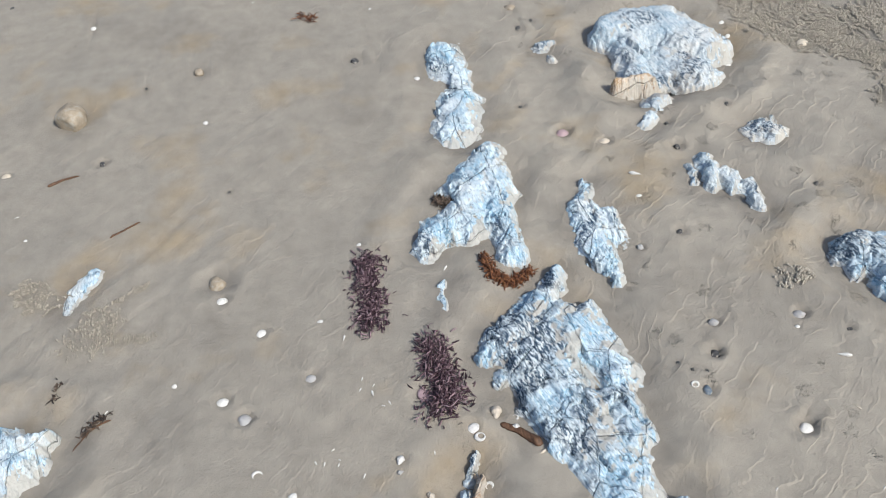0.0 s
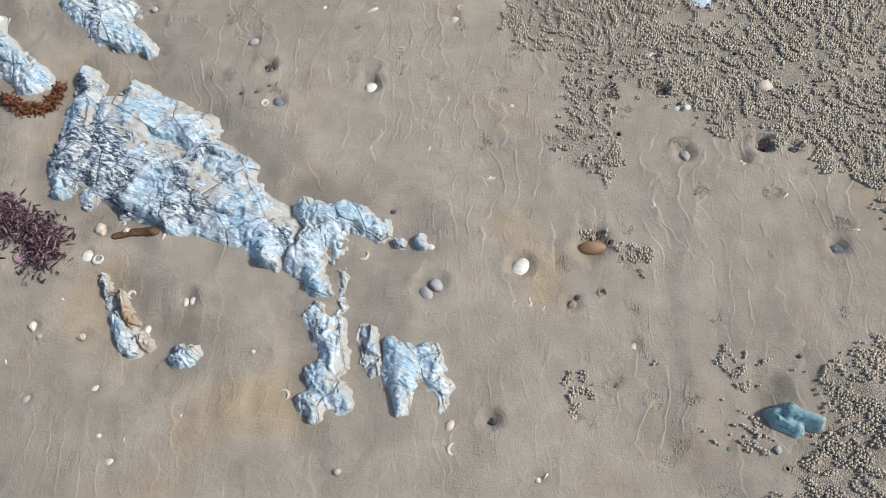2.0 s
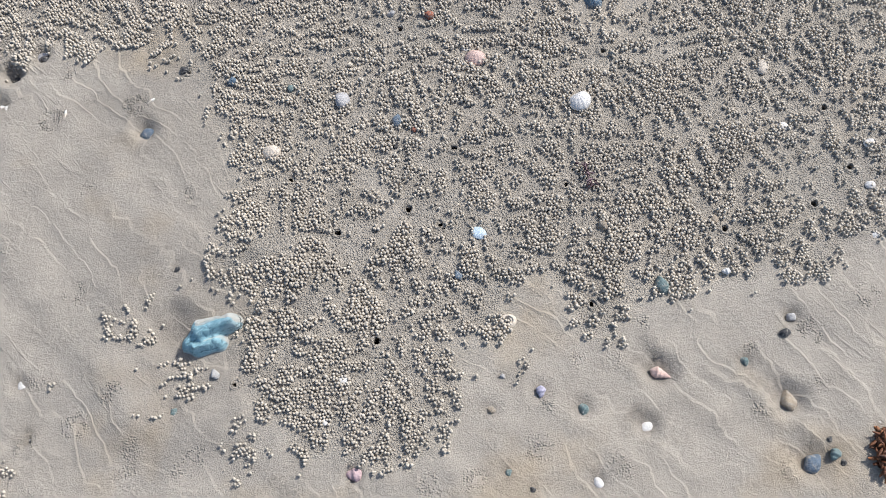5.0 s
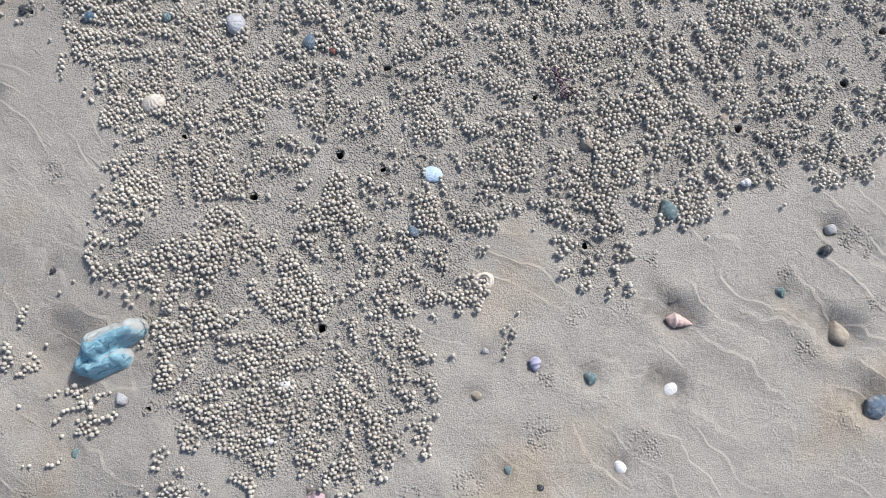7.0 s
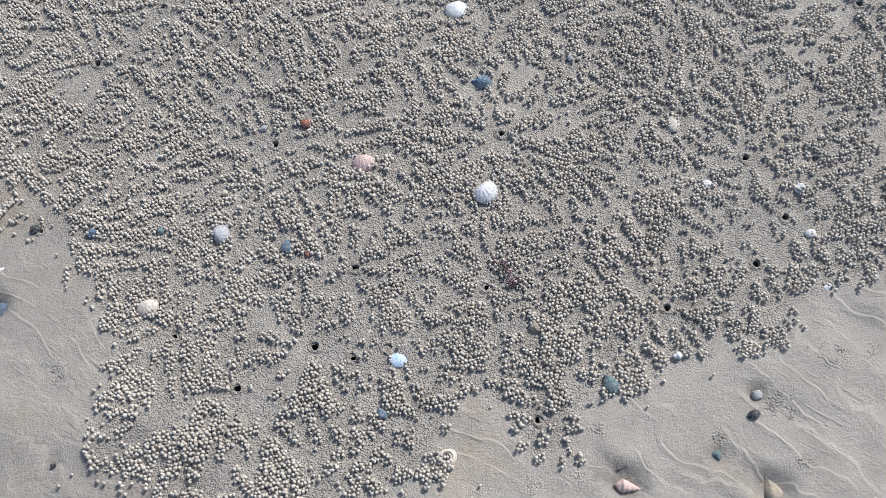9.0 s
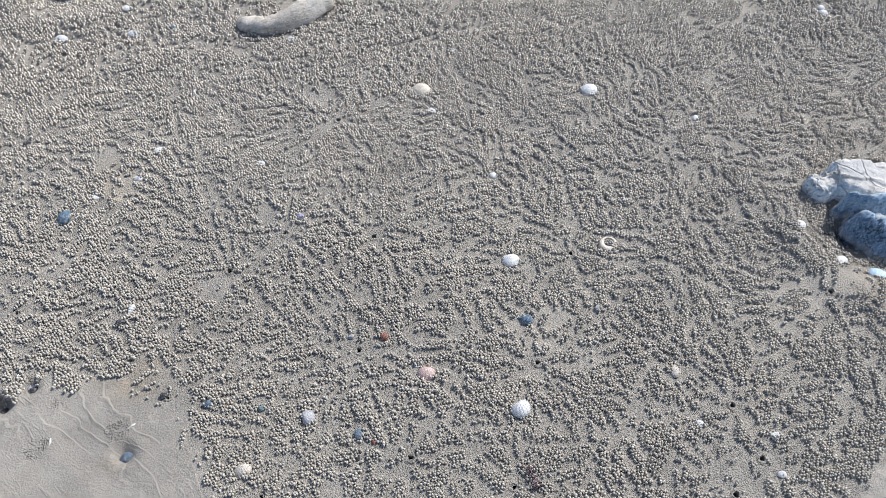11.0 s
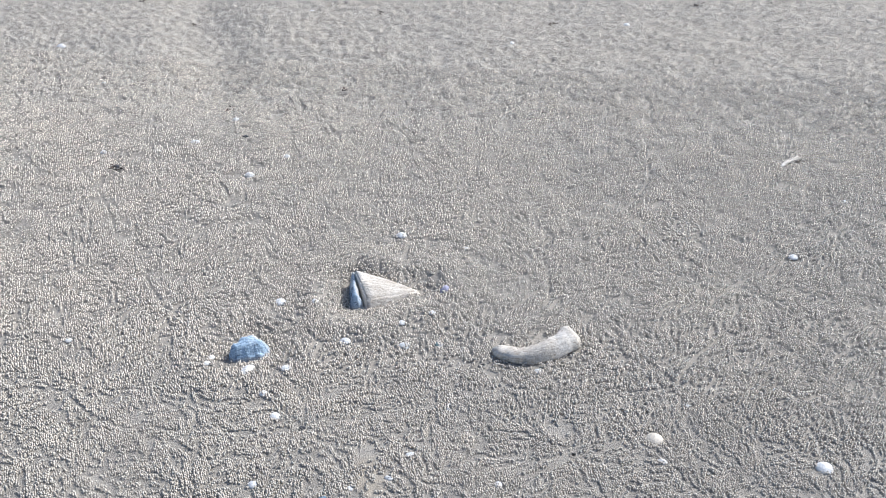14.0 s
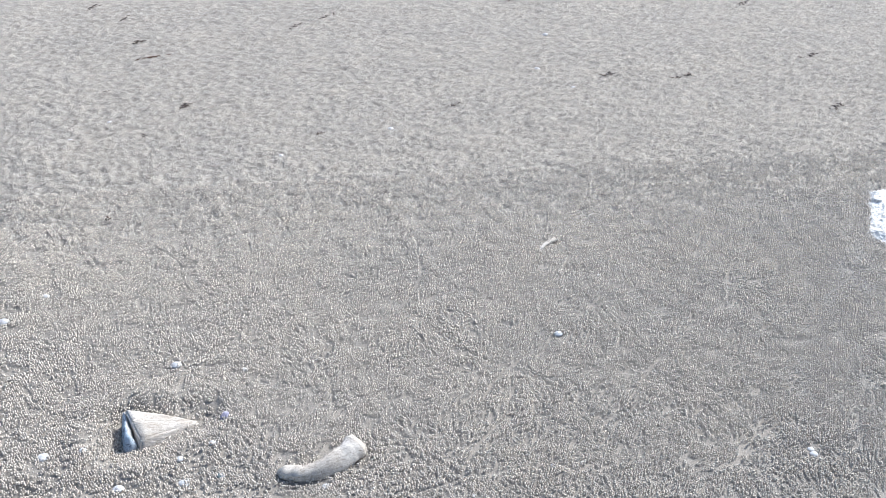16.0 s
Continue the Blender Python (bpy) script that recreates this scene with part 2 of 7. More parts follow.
def make_weed(name, a, b, c):
    mt = Mat(name, 0.55, 0.4)
    col = mt.ramp(mt.geo.outputs["Random Per Island"], (0.0, a), (0.55, b), (1.0, c))
    mt.colour(mt.mix(1.0, col, mt.ramp(mt.noise(120, 3), (0.3, 0.7), (0.7, 1.3)), "MULTIPLY"))
    mt.bump(mt.noise(500, 3), 0.001, 0.6)
    return mt.m


def make_wood():
    mt = Mat("wet_wood", 0.6, 0.4)
    g = mt.noise(40, 5, 0.6, mt.stretch(1, 6, 6))
    mt.colour(mt.ramp(g, (0.3, (0.05, 0.025, 0.014)), (0.7, (0.17, 0.09, 0.05))))
    mt.bump(g, 0.002, 0.8)
    return mt.m


def make_water():
    mt = Mat("pool_water", 0.22, 0.5)
    # pale base colour carries the reflection of the bright sky
    mt.colour(mt.ramp(mt.noise(6, 3), (0.3, (0.50, 0.49, 0.47)), (0.7, (0.62, 0.61, 0.59))))
    mt.bump(mt.noise(22, 3, 0.5), 0.0016, 0.3)
    return mt.m


SAND = make_sand()
PELLET = make_pellet()
# the same balls in a darker tone
DARKER_PELLET = make_pellet(False, 0.80, 1.18)
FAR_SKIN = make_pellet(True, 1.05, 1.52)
BLUE_WHITE = make_rock("blue_white_rock", (0.68, 0.75, 0.80), (0.33, 0.52, 0.67), (0.08, 0.13, 0.20), 0.06, 0.04, radians(10))
SPECKLED = make_rock("speckled_blue_rock", (0.67, 0.74, 0.79), (0.32, 0.50, 0.65), (0.05, 0.085, 0.135), 0.11, 0.03, radians(17))
SANDY_ROCK = make_rock("sandy_blue_rock", (0.64, 0.68, 0.70), (0.36, 0.47, 0.56), (0.10, 0.14, 0.19), 0.07, 0.16, radians(15), 0.0, 0.0, False)
# dark stone colour; on ROCK_XB and ROCK_WB it also carries shade
SLATE_AND_SHADE = make_rock("slate_and_shade_rock", (0.34, 0.44, 0.54), (0.15, 0.23, 0.33), (0.05, 0.075, 0.11), 0.05, -0.1, radians(20), 0.0, -0.1, False)
TEAL_ROCK = make_rock("teal_rock", (0.26, 0.44, 0.50), (0.15, 0.31, 0.38), (0.06, 0.12, 0.15), 0.0, -0.1, radians(25), 0.0, -0.1)
RUSTY = make_rock("rusty_pale_rock", (0.60, 0.52, 0.43), (0.47, 0.31, 0.17), (0.22, 0.11, 0.05), 0.0, 0.02, radians(-37), 0.0, 0.16)
PALE_CROWN = make_rock("pale_crown_rock", (0.80, 0.82, 0.83), (0.56, 0.66, 0.73), (0.14, 0.19, 0.25), 0.02, 0.05, radians(-35), 1.0, -0.1)
CREAM_ROCK = make_rock("cream_rock", (0.84, 0.82, 0.77), (0.74, 0.71, 0.65), (0.40, 0.36, 0.31), 0.0, 0.0, radians(20), 0.0, -0.1, False)
TAN_ROCK = make_rock("tan_sandy_rock", (0.60, 0.54, 0.46), (0.48, 0.42, 0.35), (0.25, 0.20, 0.15), 0.0, 0.20, radians(10), 0.0, -0.1, False)
STONE = make_stone()
SHELL = make_shell()
PURPLE = make_weed("purple_weed", (0.025, 0.012, 0.018), (0.085, 0.045, 0.058), (0.30, 0.21, 0.23))
RUST_WEED = make_weed("rust_weed", (0.05, 0.02, 0.011), (0.15, 0.055, 0.024), (0.30, 0.13, 0.055))
BROWN_WEED = make_weed("brown_weed", (0.03, 0.022, 0.018), (0.085, 0.06, 0.045), (0.17, 0.12, 0.09))
WOOD = make_wood()
WATER = make_water()


# ---- noise and the lie of the sand ----
_tables = {}


def gnoise(x, y, seed=0):
    """Smooth gradient noise, about -0.7 to 0.7, one unit a cell."""
    if seed not in _tables:
        a = np.random.RandomState(seed + 7).uniform(0, 2 * np.pi, (256, 256))
        _tables[seed] = (np.cos(a).astype(np.float32), np.sin(a).astype(np.float32))
    gx, gy = _tables[seed]
    xi, yi = np.floor(x).astype(np.int64), np.floor(y).astype(np.int64)
    fx, fy = x - xi, y - yi
    u, v = fx * fx * fx * (fx * (fx * 6 - 15) + 10), fy * fy * fy * (fy * (fy * 6 - 15) + 10)

    def corner(i, j):
        a, b = (xi + i) & 255, (yi + j) & 255
        return gx[a, b] * (fx - i) + gy[a, b] * (fy - j)
    lo = corner(0, 0) * (1 - u) + corner(1, 0) * u
    hi = corner(0, 1) * (1 - u) + corner(1, 1) * u
    return lo * (1 - v) + hi * v


def fbm(x, y, seed=0, octaves=4, gain=0.5):
    total, amp, f = 0.0, 1.0, 1.0
    for k in range(octaves):
        total = total + amp * gnoise(x * f + 3.1 * k, y * f - 1.7 * k, seed + k)
        amp, f = amp * gain, f * 2.03
    return total


def smooth(a, b, x):
    t = np.clip((x - a) / (b - a), 0, 1)
    return t * t * (3 - 2 * t)


def lobe_field(x, y, lobes, wobble, seed, strike, steep=1.7):
    """Height of a rock over the sand: its lobes (x0, y0, x1, y1, w0, w1, height) grown together, ragged along the strike."""
    wx = wobble * fbm(x * 22, y * 22, seed, 4, 0.6)
    wy = wobble * fbm(x * 22 + 40, y * 22, seed + 5, 4, 0.6)
    a, b = x * math.cos(strike) + y * math.sin(strike), -x * math.sin(strike) + y * math.cos(strike)
    ragged = 0.20 * fbm(b * 55, a * 7, seed + 17, 3, 0.6) * smooth(-0.6, 0.2, fbm(x * 12, y * 12, seed + 18, 2))
    total = None
    soft = 0.12 * max(l[6] for l in lobes)
    for x0, y0, x1, y1, w0, w1, h in lobes:
        dx, dy = x1 - x0, y1 - y0
        k = np.clip(((x - x0) * dx + (y - y0) * dy) / max(dx * dx + dy * dy, 1e-9), 0, 1)
        w = w0 + (w1 - w0) * k
        d = np.hypot(x + wx - x0 - k * dx, y + wy - y0 - k * dy) / w
        d = d * (1 + ragged * np.clip(0.03 / w, 0.3, 1))
        v = np.exp(np.clip(h * (1.04 - d ** steep) / soft, -60, 20))
        total = v if total is None else total + v
    return soft * np.log(total)


ROCKS, SCOURS, PATCHES, HOLES, EDGE = [], [], [], [], []


def plan_rock(*lobes):
    ROCKS.append(lobes)
    return lobes


def scour(x, y, r, depth, tail=4.0):
    """The tide's hollow round a stone or shell, with two grooves on the side that the water left by."""
    SCOURS.append((x, y, r, depth, tail))


def patch(x, y, rx, ry, turn=0.0, fill=0.6):
    PATCHES.append((x, y, rx, ry, turn, fill))


def hole(x, y, r=0.0042):
    HOLES.append((x, y, r))


def edge(x, y):
    EDGE.append((x, y))


# ---- plan: where rocks, hollows, burrows and the feeding ground lie ----
ROCK_A = plan_rock((-1.345, 0.114, -1.220, 0.110, 0.051, 0.059, 0.020), (-1.217, 0.118, -1.087, 0.112, 0.042, 0.053, 0.020), (-1.083, 0.111, -0.953, 0.079, 0.060, 0.063, 0.026))
ROCK_B = plan_rock((-0.822, 0.137, -0.697, 0.059, 0.046, 0.080, 0.035), (-0.748, 0.127, -0.660, 0.127, 0.048, 0.041, 0.029), (-0.679, 0.055, -0.577, -0.019, 0.063, 0.047, 0.032), (-0.597, -0.036, -0.522, -0.079, 0.042, 0.028, 0.023), (-0.614, 0.110, -0.458, 0.112, 0.038, 0.038, 0.026), (-0.621, 0.043, -0.563, 0.038, 0.054, 0.039, 0.029))
ROCK_C = plan_rock((-0.645, 0.336, -0.575, 0.303, 0.014, 0.032, 0.017), (-0.560, 0.299, -0.436, 0.293, 0.037, 0.046, 0.026), (-0.419, 0.294, -0.327, 0.307, 0.043, 0.017, 0.023), (-0.525, 0.349, -0.449, 0.343, 0.029, 0.028, 0.012))
ROCK_D = plan_rock((-0.384, 0.195, -0.333, 0.156, 0.019, 0.030, 0.029), (-0.322, 0.143, -0.225, 0.042, 0.034, 0.054, 0.035), (-0.229, 0.043, -0.195, -0.016, 0.048, 0.019, 0.026), (-0.141, 0.010, -0.129, -0.004, 0.019, 0.010, 0.012), (-0.264, 0.220, -0.185, 0.159, 0.025, 0.066, 0.035), (-0.208, 0.200, -0.099, 0.231, 0.050, 0.041, 0.026), (-0.153, 0.113, -0.097, 0.113, 0.065, 0.053, 0.037), (-0.262, 0.163, -0.142, 0.072, 0.045, 0.054, 0.032), (-0.081, 0.063, 0.012, 0.087, 0.038, 0.051, 0.029), (-0.073, 0.122, 0.088, 0.146, 0.055, 0.063, 0.035), (-0.030, 0.207, 0.048, 0.213, 0.043, 0.035, 0.026), (0.077, 0.153, 0.189, 0.168, 0.061, 0.052, 0.029), (0.138, 0.169, 0.223, 0.127, 0.040, 0.019, 0.020))
ROCK_E = plan_rock((0.194, 0.241, 0.244, 0.243, 0.022, 0.040, 0.026), (0.267, 0.269, 0.326, 0.288, 0.034, 0.023, 0.023), (0.254, 0.236, 0.257, 0.175, 0.036, 0.031, 0.029), (0.257, 0.176, 0.338, 0.138, 0.037, 0.021, 0.026), (0.289, 0.230, 0.380, 0.142, 0.018, 0.013, 0.014), (0.359, 0.102, 0.393, 0.110, 0.024, 0.022, 0.023), (0.394, 0.097, 0.435, 0.063, 0.022, 0.027, 0.023), (0.437, 0.032, 0.479, 0.025, 0.023, 0.025, 0.020), (0.452, -0.004, 0.479, -0.020, 0.018, 0.014, 0.016), (0.482, 0.042, 0.504, 0.020, 0.014, 0.010, 0.014))
ROCK_F = plan_rock((0.451, 0.131, 0.501, 0.095, 0.018, 0.008, 0.014))
ROCK_G = plan_rock((0.493, 0.147, 0.530, 0.132, 0.016, 0.034, 0.017), (0.530, 0.132, 0.582, 0.071, 0.034, 0.015, 0.019), (0.549, 0.167, 0.565, 0.164, 0.023, 0.019, 0.015), (0.582, 0.142, 0.607, 0.144, 0.021, 0.017, 0.014), (0.607, 0.138, 0.627, 0.116, 0.014, 0.009, 0.009))
ROCK_H = plan_rock((0.238, -0.083, 0.253, -0.072, 0.022, 0.020, 0.020))
ROCK_I = plan_rock((0.021, -0.082, 0.063, -0.098, 0.008, 0.010, 0.012), (0.099, -0.110, 0.154, -0.127, 0.017, 0.023, 0.019))
ROCK_IB = plan_rock((0.059, -0.082, 0.123, -0.100, 0.008, 0.009, 0.026), (0.159, -0.106, 0.178, -0.112, 0.009, 0.008, 0.022))
ROCK_J = plan_rock((-1.274, 0.605, -1.277, 0.744, 0.065, 0.102, 0.064), (-1.247, 0.733, -1.115, 0.832, 0.112, 0.075, 0.064), (-1.234, 0.643, -1.031, 0.604, 0.067, 0.038, 0.038), (-1.086, 0.706, -1.005, 0.771, 0.083, 0.060, 0.038), (-0.994, 0.720, -0.963, 0.771, 0.028, 0.025, 0.019), (-1.010, 0.582, -1.017, 0.648, 0.034, 0.031, 0.019))
ROCK_JB = plan_rock((-0.993, 0.540, -1.005, 0.627, 0.025, 0.031, 0.050))
ROCK_K = plan_rock((-0.927, 0.622, -0.893, 0.602, 0.036, 0.033, 0.024), (-0.857, 0.573, -0.831, 0.549, 0.018, 0.013, 0.012))
ROCK_L = plan_rock((-0.742, 0.826, -0.714, 0.835, 0.034, 0.037, 0.032), (-0.738, 0.795, -0.714, 0.792, 0.017, 0.011, 0.012))
ROCK_M = plan_rock((-0.646, 0.597, -0.584, 0.583, 0.011, 0.009, 0.010), (-0.659, 0.642, -0.567, 0.620, 0.025, 0.021, 0.024), (-0.576, 0.663, -0.544, 0.663, 0.027, 0.019, 0.022), (-0.543, 0.697, -0.472, 0.691, 0.021, 0.018, 0.026))
ROCK_N = plan_rock((-0.277, 0.821, -0.237, 0.895, 0.056, 0.064, 0.055), (-0.222, 0.884, -0.144, 0.913, 0.063, 0.052, 0.055), (-0.175, 0.865, -0.059, 0.864, 0.057, 0.043, 0.050), (-0.242, 0.962, -0.180, 0.959, 0.038, 0.037, 0.030), (-0.022, 0.868, 0.024, 0.887, 0.040, 0.025, 0.022), (-0.226, 0.784, -0.232, 0.810, 0.012, 0.012, 0.015))
ROCK_O = plan_rock((-0.231, -0.964, -0.198, -0.931, 0.033, 0.044, 0.050), (-0.196, -0.893, -0.208, -0.875, 0.033, 0.015, 0.045), (-0.153, -0.937, -0.159, -0.912, 0.048, 0.038, 0.035))
ROCK_P = plan_rock((-0.648, -0.845, -0.608, -0.866, 0.024, 0.028, 0.009), (-0.585, -0.876, -0.550, -0.887, 0.018, 0.010, 0.006))
ROCK_Q = plan_rock((-1.277, 0.401, -1.277, 0.421, 0.027, 0.020, 0.020), (-1.211, 0.408, -1.198, 0.409, 0.013, 0.011, 0.010))
ROCK_R = plan_rock((-0.408, -0.058, -0.345, -0.076, 0.010, 0.012, 0.012))
ROCK_S = plan_rock((0.374, 0.297, 0.380, 0.294, 0.009, 0.009, 0.010))
ROCK_T = plan_rock((0.395, 0.324, 0.410, 0.314, 0.012, 0.010, 0.012))
ROCK_V = plan_rock((1.006, 0.421, 1.022, 0.435, 0.010, 0.016, 0.022), (1.024, 0.436, 1.062, 0.445, 0.018, 0.012, 0.036), (1.017, 0.416, 1.046, 0.421, 0.010, 0.011, 0.020))
ROCK_W = plan_rock((2.188, 1.090, 2.274, 1.096, 0.024, 0.039, 0.030), (2.266, 1.089, 2.455, 1.058, 0.046, 0.068, 0.042))
ROCK_WB = plan_rock((2.249, 1.000, 2.335, 0.939, 0.027, 0.062, 0.050), (2.231, 1.046, 2.352, 1.018, 0.011, 0.032, 0.050))
scour(2.206, 0.964, 0.05, 0.024, 0)
scour(0.990, 0.440, 0.022, 0.007, 3.0)
plan_rock((0.768, 1.868, 0.908, 1.903, 0.050, 0.005, 0.046), (0.800, 1.846, 0.850, 1.872, 0.030, 0.016, 0.022))
ROCK_XB = plan_rock((0.719, 1.918, 0.746, 1.825, 0.012, 0.016, 0.040))
ROCK_Y = plan_rock((0.497, 1.602, 0.545, 1.622, 0.021, 0.024, 0.035), (0.512, 1.621, 0.530, 1.629, 0.022, 0.022, 0.040))
ROCK_Z = plan_rock((3.430, 2.880, 3.262, 2.590, 0.064, 0.070, 0.022))
edge(-1.608, 0.948)
edge(-1.384, 0.968)
edge(-1.194, 0.956)
edge(-1.076, 1.020)
edge(-0.981, 1.121)
edge(-0.949, 1.170)
edge(-0.868, 1.197)
edge(-0.758, 1.117)
edge(-0.689, 1.176)
edge(-0.457, 1.177)
edge(-0.251, 1.112)
edge(-0.105, 1.010)
edge(0.029, 0.958)
edge(0.094, 0.931)
edge(0.177, 0.795)
edge(0.260, 0.753)
edge(0.321, 0.790)
edge(0.361, 0.765)
edge(0.427, 0.665)
edge(0.508, 0.593)
edge(0.570, 0.592)
edge(0.588, 0.659)
edge(0.515, 0.720)
edge(0.482, 0.793)
edge(0.569, 0.809)
edge(0.638, 0.811)
edge(0.699, 0.822)
edge(0.633, 0.815)
edge(0.804, 0.861)
edge(0.927, 0.843)
edge(1.014, 0.798)
edge(1.038, 0.714)
edge(1.067, 0.625)
edge(1.027, 0.569)
edge(1.014, 0.498)
edge(1.071, 0.474)
edge(1.072, 0.424)
edge(1.037, 0.378)
edge(1.087, 0.338)
edge(1.132, 0.269)
edge(1.217, 0.243)
edge(1.296, 0.249)
edge(1.352, 0.306)
edge(1.368, 0.384)
edge(1.406, 0.416)
edge(1.459, 0.468)
edge(1.499, 0.457)
edge(1.499, 0.397)
edge(1.563, 0.384)
edge(1.590, 0.419)
edge(1.657, 0.422)
edge(1.721, 0.447)
edge(1.811, 0.447)
edge(1.930, 0.484)
edge(1.968, 0.461)
edge(2.041, 0.507)
edge(2.088, 0.552)
edge(2.206, 0.605)
patch(-0.611, -0.963, 0.046, 0.070, 2.41, 0.95)
patch(-0.472, -0.820, 0.067, 0.073, 1.31, 0.80)
patch(-0.570, -0.743, 0.048, 0.018, 2.09, 0.85)
patch(-0.426, -0.738, 0.066, 0.014, 1.55, 0.80)
patch(-0.238, 0.651, 0.040, 0.033, 1.31, 0.95)
patch(0.622, 0.509, 0.033, 0.011, 0.61, 0.95)
patch(0.690, 0.517, 0.046, 0.016, 0.40, 0.95)
patch(0.742, 0.480, 0.006, 0.036, 0.82, 0.40)
patch(0.763, 0.277, 0.025, 0.038, 0.82, 0.40)
patch(0.676, 0.273, 0.012, 0.007, 0.82, 0.50)
patch(0.828, 0.385, 0.017, 0.010, 0.82, 0.40)
patch(0.935, 0.456, 0.037, 0.037, 0.82, 0.30)
patch(0.773, 0.268, 0.021, 0.033, 0.16, 0.45)
patch(0.933, 0.457, 0.012, 0.052, 0.16, 0.35)
patch(0.995, 0.375, 0.042, 0.042, 0.16, 0.30)
patch(0.960, 0.334, 0.025, 0.010, 0.16, 0.35)
patch(1.075, 0.268, 0.032, 0.020, 0.17, 0.40)
patch(1.437, 0.365, 0.009, 0.036, -0.61, 0.60)
patch(1.075, 0.281, 0.035, 0.042, -0.07, 0.40)
patch(1.011, 0.421, 0.016, 0.009, -0.09, 0.60)
patch(-0.132, 1.092, 0.050, 0.074, 1.06, 0.90)
hole(1.307, 0.859)
hole(1.595, 0.800)
hole(1.370, 0.667)
hole(1.146, 0.639)
hole(1.517, 0.603)
hole(1.302, 0.584)
hole(1.342, 0.560)
hole(1.385, 0.560)
hole(1.205, 0.558)
hole(1.249, 0.407)
hole(1.067, 0.366)
hole(1.533, 0.434)
hole(1.722, 0.522)
hole(1.848, 0.547)
hole(1.907, 0.596)
hole(1.890, 0.687)
hole(1.354, 1.081)
hole(1.198, 1.107)
hole(1.100, 1.040)
hole(1.309, 0.860)
hole(1.700, 1.005)
hole(1.596, 0.802)
hole(1.311, 1.372)
hole(0.719, 1.380)
hole(1.096, 1.627)
hole(1.891, 0.686)
hole(1.907, 0.595)
hole(2.129, 0.865)
hole(0.750, 1.001)
hole(1.941, 1.220)
hole(0.499, 0.667)
hole(0.446, 0.803)
hole(0.696, 0.430)
hole(1.004, 0.815)
hole(0.653, 0.512)
hole(0.309, 0.964)
hole(0.409, 0.848)
hole(0.219, 0.870)
hole(0.534, 0.704)
hole(0.597, 0.985)
hole(0.517, 1.137)
scour(-1.318, -0.975, 0.0550, 0.0090, 0.0)
scour(-0.558, -0.554, 0.0303, 0.0090, 0.0)
scour(-0.494, -0.543, 0.0112, 0.0063, 3.0)
scour(-0.377, -0.458, 0.0107, 0.0060, 3.0)
scour(-0.215, -0.539, 0.0117, 0.0065, 3.0)
scour(-0.229, -0.362, 0.0112, 0.0057, 4.0)
scour(-0.164, -0.497, 0.0128, 0.0079, 2.0)
scour(-0.003, -0.214, 0.0078, 0.0055, 2.0)
scour(-0.037, -0.071, 0.0088, 0.0071, 0.0)
scour(-0.064, -0.022, 0.0101, 0.0081, 0.0)
scour(0.095, 0.515, 0.0137, 0.0120, 5.0)
scour(-0.100, 0.424, 0.0124, 0.0087, 3.0)
scour(-0.020, 0.376, 0.0111, 0.0077, 3.0)
scour(-0.412, 0.386, 0.0075, 0.0053, 0.0)
scour(-0.430, 0.485, 0.0107, 0.0060, 3.0)
scour(-0.087, 0.698, 0.0072, 0.0040, 3.0)
scour(-0.726, 0.595, 0.0134, 0.0075, 3.0)
scour(-1.400, 0.358, 0.0138, 0.0077, 3.0)
scour(-1.433, 0.406, 0.0096, 0.0054, 3.0)
scour(-1.383, -0.149, 0.0203, 0.0090, 3.0)
scour(-2.104, -1.284, 0.0158, 0.0089, 3.0)
scour(-1.087, -0.867, 0.0129, 0.0072, 3.0)
scour(-1.755, -1.019, 0.0082, 0.0046, 3.0)
scour(-0.873, -0.526, 0.0064, 0.0036, 3.0)
scour(-1.428, -0.773, 0.0076, 0.0042, 3.0)
scour(-1.001, 0.264, 0.0092, 0.0051, 3.0)
scour(-0.502, 0.845, 0.0092, 0.0052, 3.0)
scour(-0.091, 0.346, 0.0066, 0.0037, 3.0)
scour(-0.069, 0.366, 0.0060, 0.0033, 3.0)
scour(-0.840, 0.774, 0.0088, 0.0050, 3.0)
scour(-0.146, 0.635, 0.0080, 0.0045, 3.0)
scour(-0.827, 0.608, 0.0102, 0.0057, 3.0)
scour(-1.531, 0.364, 0.0171, 0.0090, 0.0)
scour(-1.465, -0.616, 0.0169, 0.0090, 0.0)
scour(-0.171, 0.452, 0.0097, 0.0061, 3.0)
scour(-0.149, 0.624, 0.0102, 0.0090, 3.0)
scour(-0.864, 0.340, 0.0161, 0.0090, 3.0)
scour(-0.795, 0.431, 0.0116, 0.0072, 2.0)
scour(-1.109, -1.124, 0.0091, 0.0085, 0.0)
scour(-1.179, 0.932, 0.0064, 0.0060, 2.0)
scour(-1.235, 0.936, 0.0060, 0.0056, 2.0)
scour(-1.042, 0.872, 0.0071, 0.0066, 2.0)
scour(-1.858, -0.976, 0.0068, 0.0063, 2.0)
scour(-1.199, -0.592, 0.0057, 0.0053, 2.0)
scour(-1.239, -0.566, 0.0058, 0.0054, 2.0)
scour(-1.232, 0.015, 0.0063, 0.0059, 2.0)
scour(-1.375, 0.170, 0.0046, 0.0043, 2.0)
scour(-0.589, -0.225, 0.0047, 0.0044, 2.0)
scour(-0.373, -0.332, 0.0047, 0.0044, 2.0)
scour(-1.379, -0.323, 0.0045, 0.0042, 2.0)
scour(-1.675, -0.066, 0.0060, 0.0056, 2.0)
scour(-1.848, -0.445, 0.0074, 0.0069, 2.0)
scour(-0.119, 0.605, 0.0034, 0.0031, 2.0)
scour(-0.569, 0.441, 0.0052, 0.0048, 2.0)
